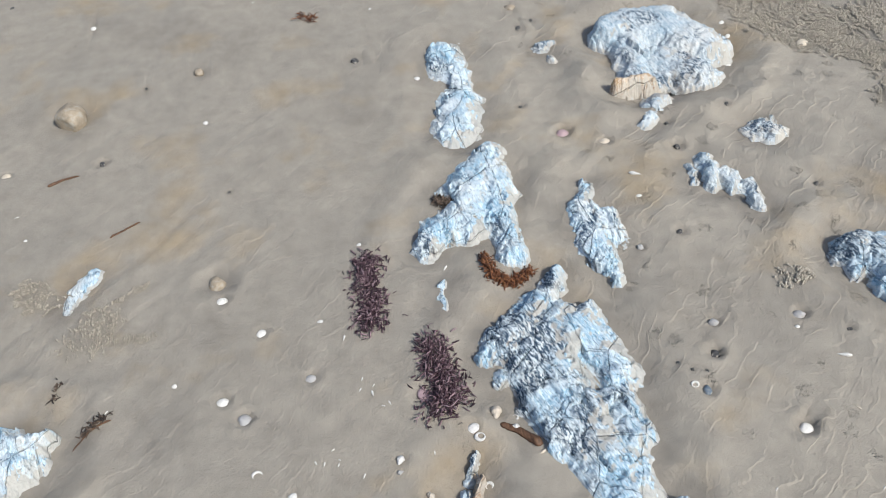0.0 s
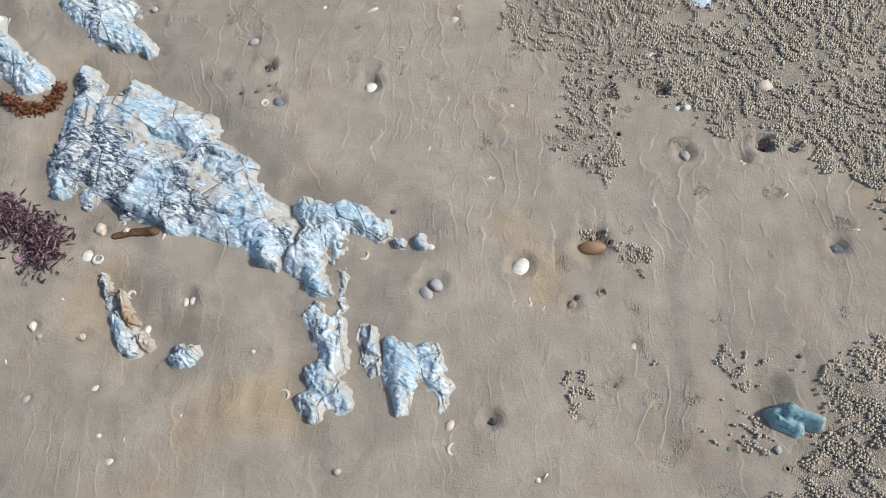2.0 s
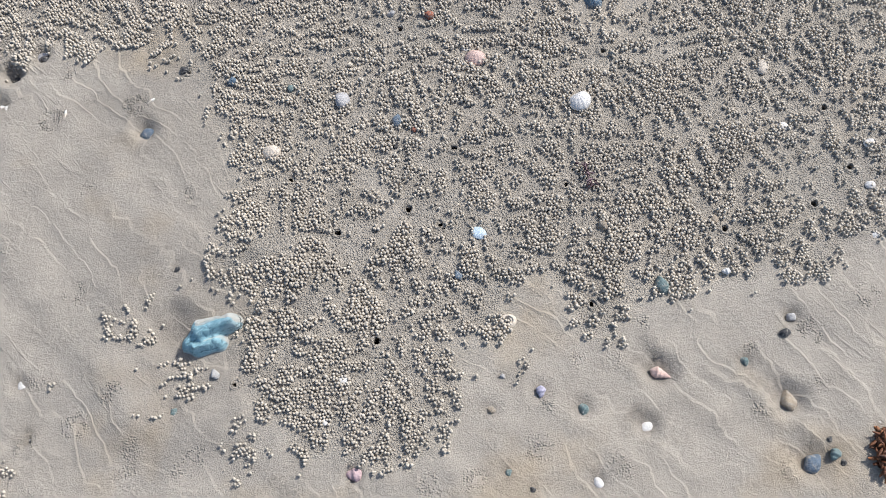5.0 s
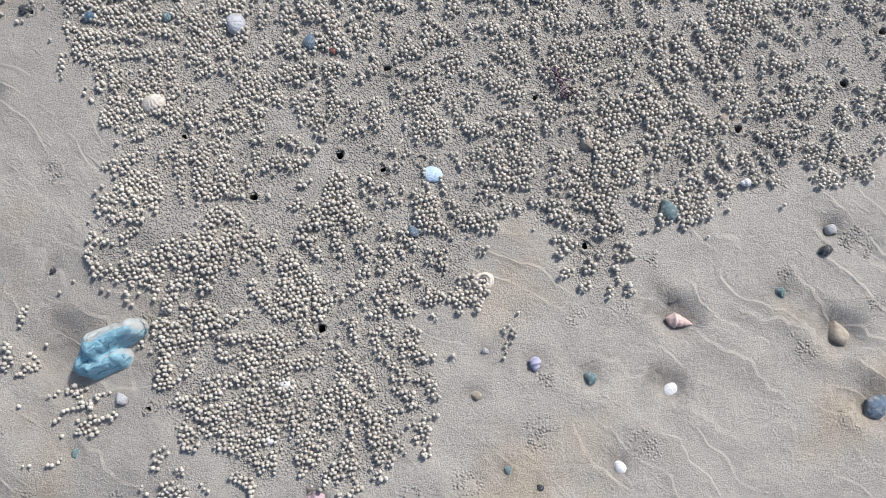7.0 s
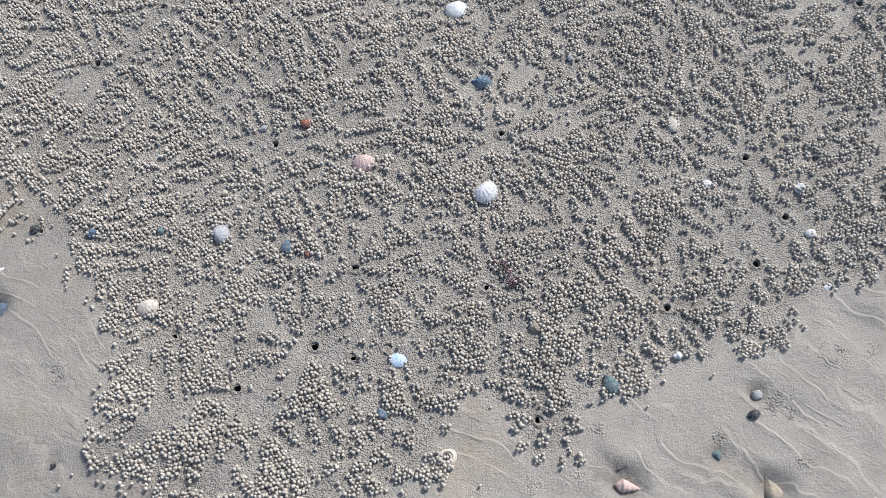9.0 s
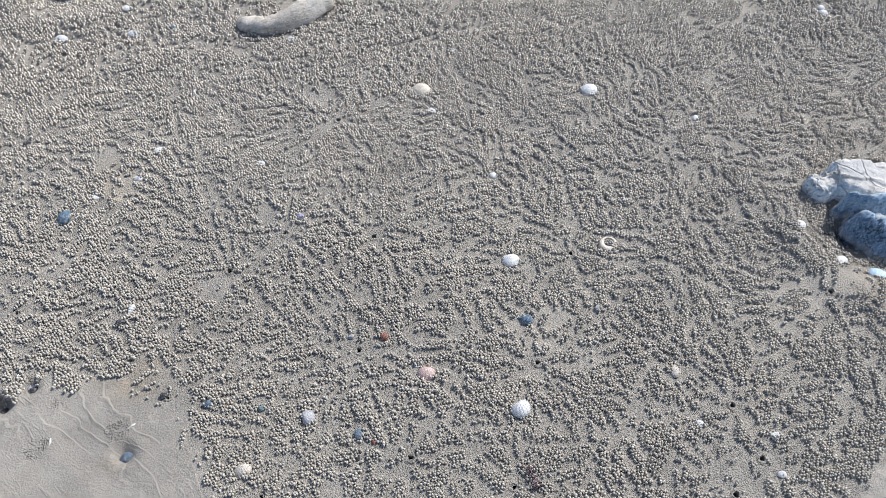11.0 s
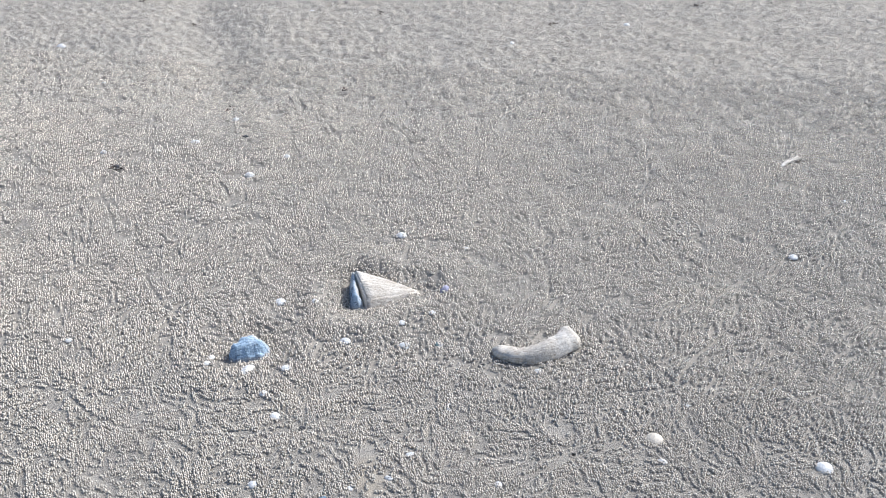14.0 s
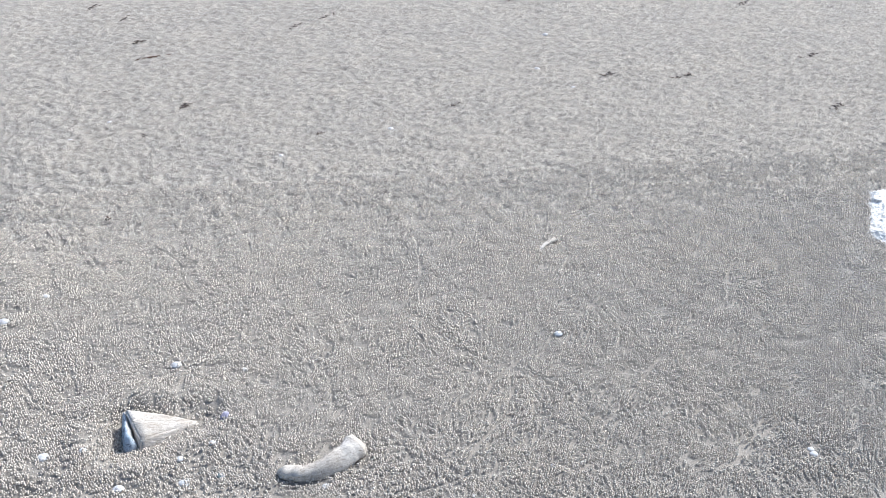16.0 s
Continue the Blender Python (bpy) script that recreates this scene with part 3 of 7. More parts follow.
scour(-0.280, -0.635, 0.0044, 0.0041, 2.0)
scour(-0.823, -1.024, 0.0037, 0.0035, 2.0)
scour(-0.136, -0.146, 0.0187, 0.0090, 0.0)
scour(0.176, -0.014, 0.0122, 0.0060, 3.0)
scour(0.023, -0.413, 0.0074, 0.0046, 3.0)
scour(0.166, -0.408, 0.0075, 0.0047, 3.0)
scour(0.172, -0.213, 0.0062, 0.0038, 3.0)
scour(0.077, -0.172, 0.0097, 0.0045, 0.0)
scour(0.092, -0.298, 0.0074, 0.0041, 3.0)
scour(0.282, -0.272, 0.0065, 0.0037, 3.0)
scour(0.326, -0.007, 0.0036, 0.0033, 0.0)
scour(0.563, 0.386, 0.0145, 0.0090, 2.0)
scour(0.634, 0.488, 0.0191, 0.0100, 4.0)
scour(0.478, 0.258, 0.0199, 0.0060, 3.0)
scour(0.789, 0.385, 0.0069, 0.0070, 5.0)
scour(0.114, 0.740, 0.0086, 0.0054, 4.0)
scour(0.479, 0.898, 0.0088, 0.0071, 4.0)
scour(0.584, 0.817, 0.0065, 0.0037, 4.0)
scour(0.652, 0.738, 0.0117, 0.0110, 5.0)
scour(0.734, 0.787, 0.0071, 0.0040, 4.0)
scour(0.746, 0.834, 0.0096, 0.0080, 4.0)
scour(0.537, 0.834, 0.0112, 0.0080, 3.0)
scour(0.671, 0.383, 0.0093, 0.0065, 2.0)
scour(0.671, 0.400, 0.0044, 0.0035, 2.0)
scour(0.695, 0.431, 0.0028, 0.0023, 2.0)
scour(0.711, 0.677, 0.0033, 0.0026, 2.0)
scour(0.321, 0.335, 0.0055, 0.0044, 2.0)
scour(-0.087, 0.696, 0.0053, 0.0043, 2.0)
scour(-0.097, 0.430, 0.0071, 0.0057, 2.0)
scour(-0.061, 0.393, 0.0046, 0.0037, 2.0)
scour(0.694, 0.152, 0.0092, 0.0052, 3.0)
scour(0.789, 0.234, 0.0046, 0.0043, 2.0)
scour(0.804, 0.124, 0.0041, 0.0025, 4.0)
scour(0.805, 0.316, 0.0047, 0.0060, 5.0)
scour(0.787, 0.234, 0.0055, 0.0044, 3.0)
scour(0.801, 0.125, 0.0048, 0.0034, 3.0)
scour(0.695, 0.150, 0.0116, 0.0059, 3.0)
scour(0.989, 0.338, 0.0040, 0.0044, 0.0)
scour(1.210, 0.240, 0.0067, 0.0053, 2.0)
scour(0.804, 0.315, 0.0051, 0.0060, 5.0)
scour(0.737, 0.786, 0.0086, 0.0048, 4.0)
scour(0.750, 0.834, 0.0118, 0.0090, 4.0)
scour(0.789, 0.862, 0.0092, 0.0074, 0.0)
scour(0.540, 0.833, 0.0109, 0.0061, 3.0)
scour(0.946, 0.727, 0.0119, 0.0083, 3.0)
scour(0.991, 0.522, 0.0066, 0.0037, 4.0)
scour(0.341, 0.640, 0.0042, 0.0030, 3.0)
scour(0.945, 0.726, 0.0066, 0.0062, 2.0)
scour(1.505, 0.299, 0.0096, 0.0060, 5.0)
scour(1.403, 0.231, 0.0059, 0.0037, 5.0)
scour(1.430, 0.208, 0.0047, 0.0029, 5.0)
scour(1.407, 0.349, 0.0049, 0.0030, 5.0)
scour(1.387, 0.308, 0.0070, 0.0044, 5.0)
scour(1.718, 0.343, 0.0078, 0.0048, 5.0)
scour(1.764, 0.290, 0.0147, 0.0090, 5.0)
scour(1.780, 0.212, 0.0144, 0.0089, 5.0)
scour(1.815, 0.209, 0.0056, 0.0035, 5.0)
scour(1.803, 0.239, 0.0044, 0.0027, 5.0)
scour(0.791, 0.860, 0.0078, 0.0073, 2.0)
scour(0.750, 0.829, 0.0058, 0.0054, 2.0)
scour(1.212, 0.243, 0.0071, 0.0066, 2.0)
scour(1.453, 0.326, 0.0079, 0.0044, 3.0)
scour(1.582, 0.272, 0.0092, 0.0080, 6.0)
scour(1.609, 0.337, 0.0144, 0.0090, 5.0)
scour(1.512, 0.209, 0.0083, 0.0046, 4.0)
scour(1.920, 0.496, 0.0038, 0.0042, 0.0)
scour(1.788, 0.396, 0.0080, 0.0080, 4.0)
scour(1.806, 0.220, 0.0084, 0.0047, 4.0)
scour(1.868, 0.251, 0.0054, 0.0043, 3.0)
scour(0.742, 0.784, 0.0061, 0.0038, 3.0)
scour(2.019, 0.445, 0.0103, 0.0072, 3.0)
BANK = (0.05, 2.85, -0.68, 4.43)


def cover(x, y):
    """How densely the crabs' sand balls lie: 0 on the bare sand, up to 1 on the feeding ground."""
    pts = [(-40.0, EDGE[0][1])] + EDGE + [(40.0, EDGE[-1][1]), (40.0, 60.0), (-40.0, 60.0)]
    inside = np.zeros(x.shape, bool)
    dist = np.full(x.shape, 9.0)
    for (ax, ay), (bx, by) in zip(pts, pts[1:] + pts[:1]):
        if ay != by:
            crosses = (ay > y) != (by > y)
            inside ^= crosses & (x < (bx - ax) * (y - ay) / (by - ay) + ax)
        dx, dy = bx - ax, by - ay
        k = np.clip(((x - ax) * dx + (y - ay) * dy) / (dx * dx + dy * dy), 0, 1)
        dist = np.minimum(dist, np.hypot(x - ax - k * dx, y - ay - k * dy))
    d = np.where(inside, dist, -dist) + 0.035 * fbm(x * 14, y * 14, 60, 3)
    c = smooth(-0.012, 0.03, d)
    c = c * (1 - 0.45 * smooth(0.34, 0.46, fbm(x * 5.2, y * 5.2, 71, 2)) * (d < 0.5))
    for px, py, rx, ry, turn, fill in PATCHES:
        u = (x - px) * math.cos(turn) + (y - py) * math.sin(turn)
        v = -(x - px) * math.sin(turn) + (y - py) * math.cos(turn)
        e = np.hypot(u / rx, v / ry) + 0.35 * fbm(x * 40, y * 40, 80, 2)
        c = np.maximum(c, fill * smooth(1.1, 0.7, e))
    return c


def clear_of_rocks(x, y):
    c = np.ones(x.shape)
    for i, lobes in enumerate(ROCKS):
        for x0, y0, x1, y1, w0, w1, h in lobes:
            dx, dy = x1 - x0, y1 - y0
            k = np.clip(((x - x0) * dx + (y - y0) * dy) / max(dx * dx + dy * dy, 1e-9), 0, 1)
            d = np.hypot(x - x0 - k * dx, y - y0 - k * dy) - (w0 + (w1 - w0) * k)
            c = np.minimum(c, smooth(-0.004, 0.006, d))
    return c


FX, FY = math.cos(FLOW), math.sin(FLOW)


def ground(x, y):
    """Height of the sand and how wet it is, at arrays of places."""
    near = smooth(12, 4, np.hypot(x - 1, y - 1))
    z = 0.010 * fbm(x * 1.3, y * 1.3, 11, 3) * smooth(60, 6, np.hypot(x, y))
    along, across = x * FX + y * FY, -x * FY + y * FX
    bend = 0.12 * fbm(x * 2.2, y * 2.2, 14, 2)
    streak = fbm(across * 22 + 9 * bend, along * 3.2, 20, 3, 0.55)
    phase = across * 15 + 2.6 * fbm(across * 4.0, along * 3.0, 31, 3) + 0.6 * fbm(across * 9, along * 30, 35, 2)
    lips = (1 - phase % 1.0) ** 2.2 * smooth(-0.1, 0.25, fbm(x * 6.5, y * 6.5, 36, 2))
    mask = smooth(-0.25, 0.35, fbm(x * 1.7, y * 1.7, 17, 2))
    bare = 1 - cover(x, y)
    z = z + near * (0.3 + 0.7 * bare) * (0.0022 * streak * (0.35 + mask) + 0.0008 * lips * (0.15 + 0.85 * mask))
    z = z + near * 0.0018 * fbm(x * 45, y * 45, 33, 3)
    # a long shallow trough that crosses the far feeding ground
    ux, uy = BANK[2] - BANK[0], BANK[3] - BANK[1]
    n = math.hypot(ux, uy)
    side = ((x - BANK[0]) * uy - (y - BANK[1]) * ux) / n + 0.10 * fbm(x * 0.9, y * 0.9, 44, 2)
    reach = ((x - BANK[0]) * ux + (y - BANK[1]) * uy) / n
    z = z - 0.035 * np.exp(-(side / 0.13) ** 2) * smooth(-0.3, 0.5, reach) * smooth(9, 6, reach)
    # broad random patches, and a smooth darkening towards low Y
    wet = 0.25 * smooth(0.1, 0.5, fbm(x * 2.6, y * 2.6, 51, 3)) + 0.12 * smooth(0.25, -0.35, y + 0.2 * fbm(x * 3, y * 3, 52, 2)) * (x < 3)
    for i, lobes in enumerate(ROCKS):
        xs = [v for l in lobes for v in (l[0], l[2])]
        ys = [v for l in lobes for v in (l[1], l[3])]
        box = (x > min(xs) - 0.35) & (x < max(xs) + 0.35) & (y > min(ys) - 0.35) & (y < max(ys) + 0.35)
        if not box.any():
            continue
        bx, by = x[box], y[box]
        d = np.full(bx.shape, 9.0)
        tall = max(l[6] for l in lobes)
        for x0, y0, x1, y1, w0, w1, h in lobes:
            dx, dy = x1 - x0, y1 - y0
            k = np.clip(((bx - x0) * dx + (by - y0) * dy) / max(dx * dx + dy * dy, 1e-9), 0, 1)
            d = np.minimum(d, np.hypot(bx - x0 - k * dx, by - y0 - k * dy) - (w0 + (w1 - w0) * k))
        some = 0.5 + 0.9 * fbm(bx * 5, by * 5, 90 + i, 2)
        deep = np.clip(tall * 0.45, 0.003, 0.035)
        moat = smooth(0.075, 0.0, d) * deep * np.clip(some, 0.05, 1)
        lip = np.exp(-((d - 0.10) / 0.035) ** 2) * deep * 0.35
        ph = d * 24 + 1.8 * fbm(bx * 6, by * 6, 130 + i, 3)
        rings = (1 - ph % 1.0) ** 3 * smooth(0.19, 0.05, d) * smooth(0.0, 0.03, d) * smooth(-0.1, 0.3, fbm(bx * 7, by * 7, 150 + i, 2))
        z[box] += lip - moat + rings * np.clip(tall * 0.12, 0.0006, 0.0034)
        wet[box] = np.maximum(wet[box], smooth(0.07, 0.0, d) * np.clip(some, 0, 1) * 0.7)
    for sx, sy, r, depth, tail in SCOURS:
        reach = r * (tail + 4)
        box = (np.abs(x - sx) < reach) & (np.abs(y - sy) < reach)
        if not box.any():
            continue
        u = (x[box] - sx) * FX + (y[box] - sy) * FY
        v = -(x[box] - sx) * FY + (y[box] - sy) * FX
        v = v + 0.25 * r * fbm(x[box] * 30, y[box] * 30, 95, 2)
        bowl = np.exp(-(((u - 0.3 * r) / (1.5 * r)) ** 2 + (v / (1.3 * r)) ** 2) ** 1.5)
        rim = np.exp(-((np.hypot(u, v) - 2.1 * r) / (0.6 * r)) ** 2) * 0.3
        z[box] += depth * (rim - bowl)
        wet[box] = np.maximum(wet[box], 0.6 * bowl)
        if tail > 0:
            fade = smooth(0, r, u) * smooth(tail * r, 0.4 * tail * r, u)
            groove = np.exp(-((np.abs(v) - 0.75 * r) / (0.28 * r)) ** 2) * fade
            crest = np.exp(-((np.abs(v) - 1.5 * r) / (0.35 * r)) ** 2) * fade
            z[box] += depth * (0.4 * crest - 0.55 * groove)
            wet[box] = np.maximum(wet[box], 0.45 * groove)
    return z, wet


def relief(x, y):
    """Past the places where each ball shows, the heaps of balls stand as low ridges."""
    return smooth(1.40, 1.75, y) * ((0.0034 + 0.0066 * smooth(2.4, 3.4, y)) * smooth(-1.2, 0.6, rows_at(x, y)) - 0.002)


def at(x, y):
    """Height of the sand at one place."""
    return float(ground(np.array([float(x)]), np.array([float(y)]))[0][0])


def mesh_from(name, verts, faces, material, soft=True):
    me = bpy.data.meshes.new(name)
    verts = np.asarray(verts, np.float32)
    faces = np.asarray(faces, np.int32)
    me.vertices.add(len(verts))
    me.vertices.foreach_set("co", verts.ravel())
    n = faces.shape[1]
    me.loops.add(faces.size)
    me.loops.foreach_set("vertex_index", faces.ravel())
    me.polygons.add(len(faces))
    me.polygons.foreach_set("loop_start", np.arange(len(faces), dtype=np.int32) * n)
    if soft:
        me.polygons.foreach_set("use_smooth", np.ones(len(faces), bool))
    me.materials.append(material)
    me.update(calc_edges=True)
    me.validate()
    return me


def grid_faces(nx, ny, wrap=False):
    """Quads of a grid stored row by row (ny rows of nx); wrap: the rows close on themselves."""
    i = np.arange(ny - 1)[:, None] * nx
    j = np.arange(nx if wrap else nx - 1)[None, :]
    k = (j + 1) % nx
    return np.stack([i + j, i + k, i + nx + k, i + nx + j], -1).reshape(-1, 4)


# ---- crab feeding pattern ----
GX0, GX1, GY0, GY1, CELL = -1.7, 5.6, 0.0, 7.6, 0.004


def feeding_rows():
    """Heaps of balls between bare tracks that radiate from the burrows: noise drawn out along the tracks."""
    nx, ny = int((GX1 - GX0) / CELL), int((GY1 - GY0) / CELL)
    X, Y = np.meshgrid((GX0 + CELL * np.arange(nx)).astype(np.float32), (GY0 + CELL * np.arange(ny)).astype(np.float32), indexing="ij")
    rng = np.random.RandomState(5)
    seeds = [(hx, hy) for hx, hy, r in HOLES]
    for a, b in zip(rng.uniform(GX0, GX1, 900), rng.uniform(0.6, GY1, 900)):
        if min(math.hypot(a - hx, b - hy) for hx, hy in seeds) > 0.30:
            seeds.append((a, b))
    best, ang = np.full(X.shape, 1e9, np.float32), np.zeros(X.shape, np.float32)
    wx, wy = X + 0.06 * gnoise(X * 5, Y * 5, 3), Y + 0.06 * gnoise(X * 5, Y * 5, 4)
    for hx, hy in seeds:
        i0, i1 = max(int((hx - 0.7 - GX0) / CELL), 0), max(int((hx + 0.7 - GX0) / CELL), 0)
        j0, j1 = max(int((hy - 0.7 - GY0) / CELL), 0), max(int((hy + 0.7 - GY0) / CELL), 0)
        box = (slice(i0, i1), slice(j0, j1))
        dx, dy = wx[box] - hx, wy[box] - hy
        d = dx * dx + dy * dy
        m = d < best[box]
        best[box] = np.where(m, d, best[box])
        ang[box] = np.where(m, np.arctan2(dy, dx), ang[box])
    ang += 2.2 * gnoise(X * 11, Y * 11, 6) + 2.2 * gnoise(X * 31, Y * 31, 7)
    f = np.fft.rfft2(rng.normal(size=X.shape).astype(np.float32))
    k = np.hypot(np.fft.fftfreq(nx, CELL)[:, None], np.fft.rfftfreq(ny, CELL)[None, :])
    band = np.fft.irfft2(f * np.exp(-((k - 43) / 26) ** 2), s=X.shape).astype(np.float32)
    close = np.fft.irfft2(f * np.exp(-((k - 60) / 30) ** 2), s=X.shape).astype(np.float32)
    away = smooth(1.0, 1.7, Y).astype(np.float32)
    band = band / band.std() * (1 - away) + close / close.std() * away
    broad = np.fft.irfft2(f * np.exp(-((k - 9) / 6) ** 2), s=X.shape).astype(np.float32)
    band, broad = band / band.std(), broad / broad.std()
    total = band.copy()
    I, J = np.meshgrid(np.arange(nx, dtype=np.float32), np.arange(ny, dtype=np.float32), indexing="ij")
    for sign in (1, -1):
        pi, pj = I.copy(), J.copy()
        for step in range(3):
            a = ang[np.clip(pi, 0, nx - 1).astype(np.int32), np.clip(pj, 0, ny - 1).astype(np.int32)]
            pi += sign * np.cos(a)
            pj += sign * np.sin(a)
            total += (0.95, 0.8, 0.5)[step] * band[np.clip(pi + 0.5, 0, nx - 1).astype(np.int32), np.clip(pj + 0.5, 0, ny - 1).astype(np.int32)]
    total = total / total.std() + 0.42 * broad
    # bare tracks that the crabs scraped outwards from the burrows, heaped along both sides
    track = np.zeros(X.shape, np.float32)
    heap = np.zeros(X.shape, np.float32)
    span = np.arange(-4, 5)
    OI, OJ = [v.ravel() for v in np.meshgrid(span, span, indexing="ij")]
    for n, (hx, hy) in enumerate(seeds):
        first = rng.uniform(0, 6.28)
        rays = rng.randint(4, 9)
        for ray in range(rays):
            long = rng.uniform(0.07, 0.26)
            s = np.arange(0.008, long, 0.003)
            a = first + 6.28 * (ray + rng.uniform(-0.3, 0.3)) / rays + rng.uniform(-1.0, 1.0) * s / 0.25 + 0.10 * np.sin(s * 70 + n)
            ci = (hx + np.cumsum(0.003 * np.cos(a)) - GX0) / CELL
            cj = (hy + np.cumsum(0.003 * np.sin(a)) - GY0) / CELL
            wide = (0.0042 - 0.0022 * s / long) / CELL * rng.uniform(0.7, 1.25)
            i = np.round(ci).astype(int)[:, None] + OI
            j = np.round(cj).astype(int)[:, None] + OJ
            d = np.hypot(i - ci[:, None], j - cj[:, None])
            ok = (i >= 0) & (i < nx) & (j >= 0) & (j < ny)
            np.maximum.at(track, (i[ok], j[ok]), np.exp(-(d / wide[:, None]) ** 4)[ok].astype(np.float32))
            np.maximum.at(heap, (i[ok], j[ok]), np.exp(-((d - 2.6) / 1.1) ** 2)[ok].astype(np.float32))
    total = total + 0.25 * heap - (2.9 + 0.9 * gnoise(X * 40, Y * 40, 8)) * track
    return total.astype(np.float32)


ROWS = feeding_rows()


def rows_at(x, y):
    u = np.clip((x - GX0) / CELL, 0, ROWS.shape[0] - 2)
    v = np.where(y < GY0, (GY0 - y) / CELL, (y - GY0) / CELL)
    v = np.clip(v, 0, ROWS.shape[1] - 2)
    i, j = u.astype(int), v.astype(int)
    a, b = u - i, v - j
    return (ROWS[i, j] * (1 - a) + ROWS[i + 1, j] * a) * (1 - b) + (ROWS[i, j + 1] * (1 - a) + ROWS[i + 1, j + 1] * a) * b


# ---- the ground: one sheet to the horizon ----
def spread(lo, hi, step, grow, end):
    mid = list(np.arange(lo, hi, step))
    out, v, s = [], mid[-1], step
    while v < end:
        s *= grow
        v += s
        out.append(v)
    back, v, s = [], mid[0], step
    while v > -end:
        s *= grow
        v -= s
        back.append(v)
    return np.array(back[::-1] + mid + out)


def view_wedge(x, y):
    """The stretch of the feeding ground that is passed near enough to tell the balls apart, its margin ragged."""
    wob = 0.12 * fbm(x * 3, y * 3, 79, 3)
    return (x < 1.58 + 0.68 * y + wob) & (x > np.maximum(0.72 - 0.62 * y, -1.45) + 0.5 * wob)


def build_ground():
    gx, gy = spread(-1.15, 2.3, 0.0088, 1.12, 2500), spread(-1.05, 1.72, 0.0088, 1.07, 2500)
    X, Y = np.meshgrid(gx, gy)
    x, y = X.ravel(), Y.ravel()
    z, wet = ground(x, y)
    c = cover(x, y)
    r = rows_at(x, y)
    under = smooth(1.52, 1.75, y) * smooth(7.2, 6.6, y) * (x > 0.85 - 0.68 * y) * (x < 1.2 + 0.70 * y)
    z = z - 0.012 * under + 0.0009 * c * np.clip(r, -1.5, 1.5) * smooth(4.0, 2.0, y) * (np.abs(x - 1) < 3)
    faces = grid_faces(len(gx), len(gy))
    mid = np.stack([x[faces].mean(1), y[faces].mean(1)], 1)
    keep = np.ones(len(faces), bool)
    for hx, hy, hr in HOLES:
        if hy < 1.95:
            keep &= np.hypot(mid[:, 0] - hx, mid[:, 1] - hy) > hr * 1.25
    me = mesh_from("ground", np.stack([x, y, z], 1), faces[keep], SAND)
    for key, v in (("wet", wet), ("balls", c), ("runs", 0.45 + 0.55 * smooth(0.1, 0.5, y + 0.3 * fbm(x * 2.4, y * 2.4, 57, 2))), ("far_balls", 0.3 * c * np.clip(smooth(5.5, 7.0, y) + (1 - (view_wedge(x, y) | ((y < 1.45) & (np.abs(x - 0.5) < 2.0)))), 0, 1) * smooth(60, 12, np.hypot(x, y)))):
        at_ = me.attributes.new(key, "FLOAT", "POINT")
        at_.data.foreach_set("value", v.astype(np.float32))
    tagged(new("ground", me), "damp rippled tidal sand with drained water marks", "sand", kind="structure")


build_ground()


def build_burrows():
    for hx, hy, hr in HOLES:
        if hy > 1.95:
            continue
        n = 14
        a = np.arange(n) * 2 * np.pi / n
        rings = [(hr * 2.4, -0.0015), (hr * 1.8, 0.0010), (hr * 1.25, 0.0010), (hr, -0.001), (hr * 0.95, -0.012), (hr * 0.7, -0.03), (hr * 0.05, -0.034)]
        v = []
        for k, (r, z) in enumerate(rings):
            w = 1 + 0.12 * np.sin(a * 3 + hx * 90 + k)
            px, py = hx + r * w * np.cos(a), hy + r * w * np.sin(a)
            base = ground(px, py)[0] if k < 3 else np.full(n, at(hx, hy))
            v.append(np.stack([px, py, base + z], 1))
        me = mesh_from("crab_burrow", np.concatenate(v), grid_faces(n, len(rings), True)[:, ::-1], SAND)
        at_ = me.attributes.new("wet", "FLOAT", "POINT")
        at_.data.foreach_set("value", np.repeat([0.0, 0.0, 0.0, 0.5, 1.0, 1.0, 1.0], n).astype(np.float32))
        at_ = me.attributes.new("balls", "FLOAT", "POINT")
        at_.data.foreach_set("value", np.ones(len(me.vertices), np.float32))
        tagged(new("crab_burrow", me), "small round crab burrow sunk in the sand", "burrow", "crab burrows")


build_burrows()


def ball(segments, rings):
    """A unit ball's shape, open below: vertices and triangles."""
    v, f = [(0, 0, 1)], []
    for k in range(1, rings + 1):
        p = math.pi * 0.62 * k / rings
        for s in range(segments):
            q = 2 * math.pi * (s + 0.5 * (k % 2)) / segments
            v.append((math.sin(p) * math.cos(q), math.sin(p) * math.sin(q), math.cos(p)))
    for s in range(segments):
        f.append((0, 1 + s, 1 + (s + 1) % segments))
    for k in range(rings - 1):
        a, b = 1 + k * segments, 1 + (k + 1) * segments
        for s in range(segments):
            t = (s + 1) % segments
            if k % 2 == 0:
                f += [(a + s, b + s, a + t), (a + t, b + s, b + t)]
            else:
                f += [(a + s, b + s, b + t), (a + s, b + t, a + t)]
    return np.array(v), np.array(f)


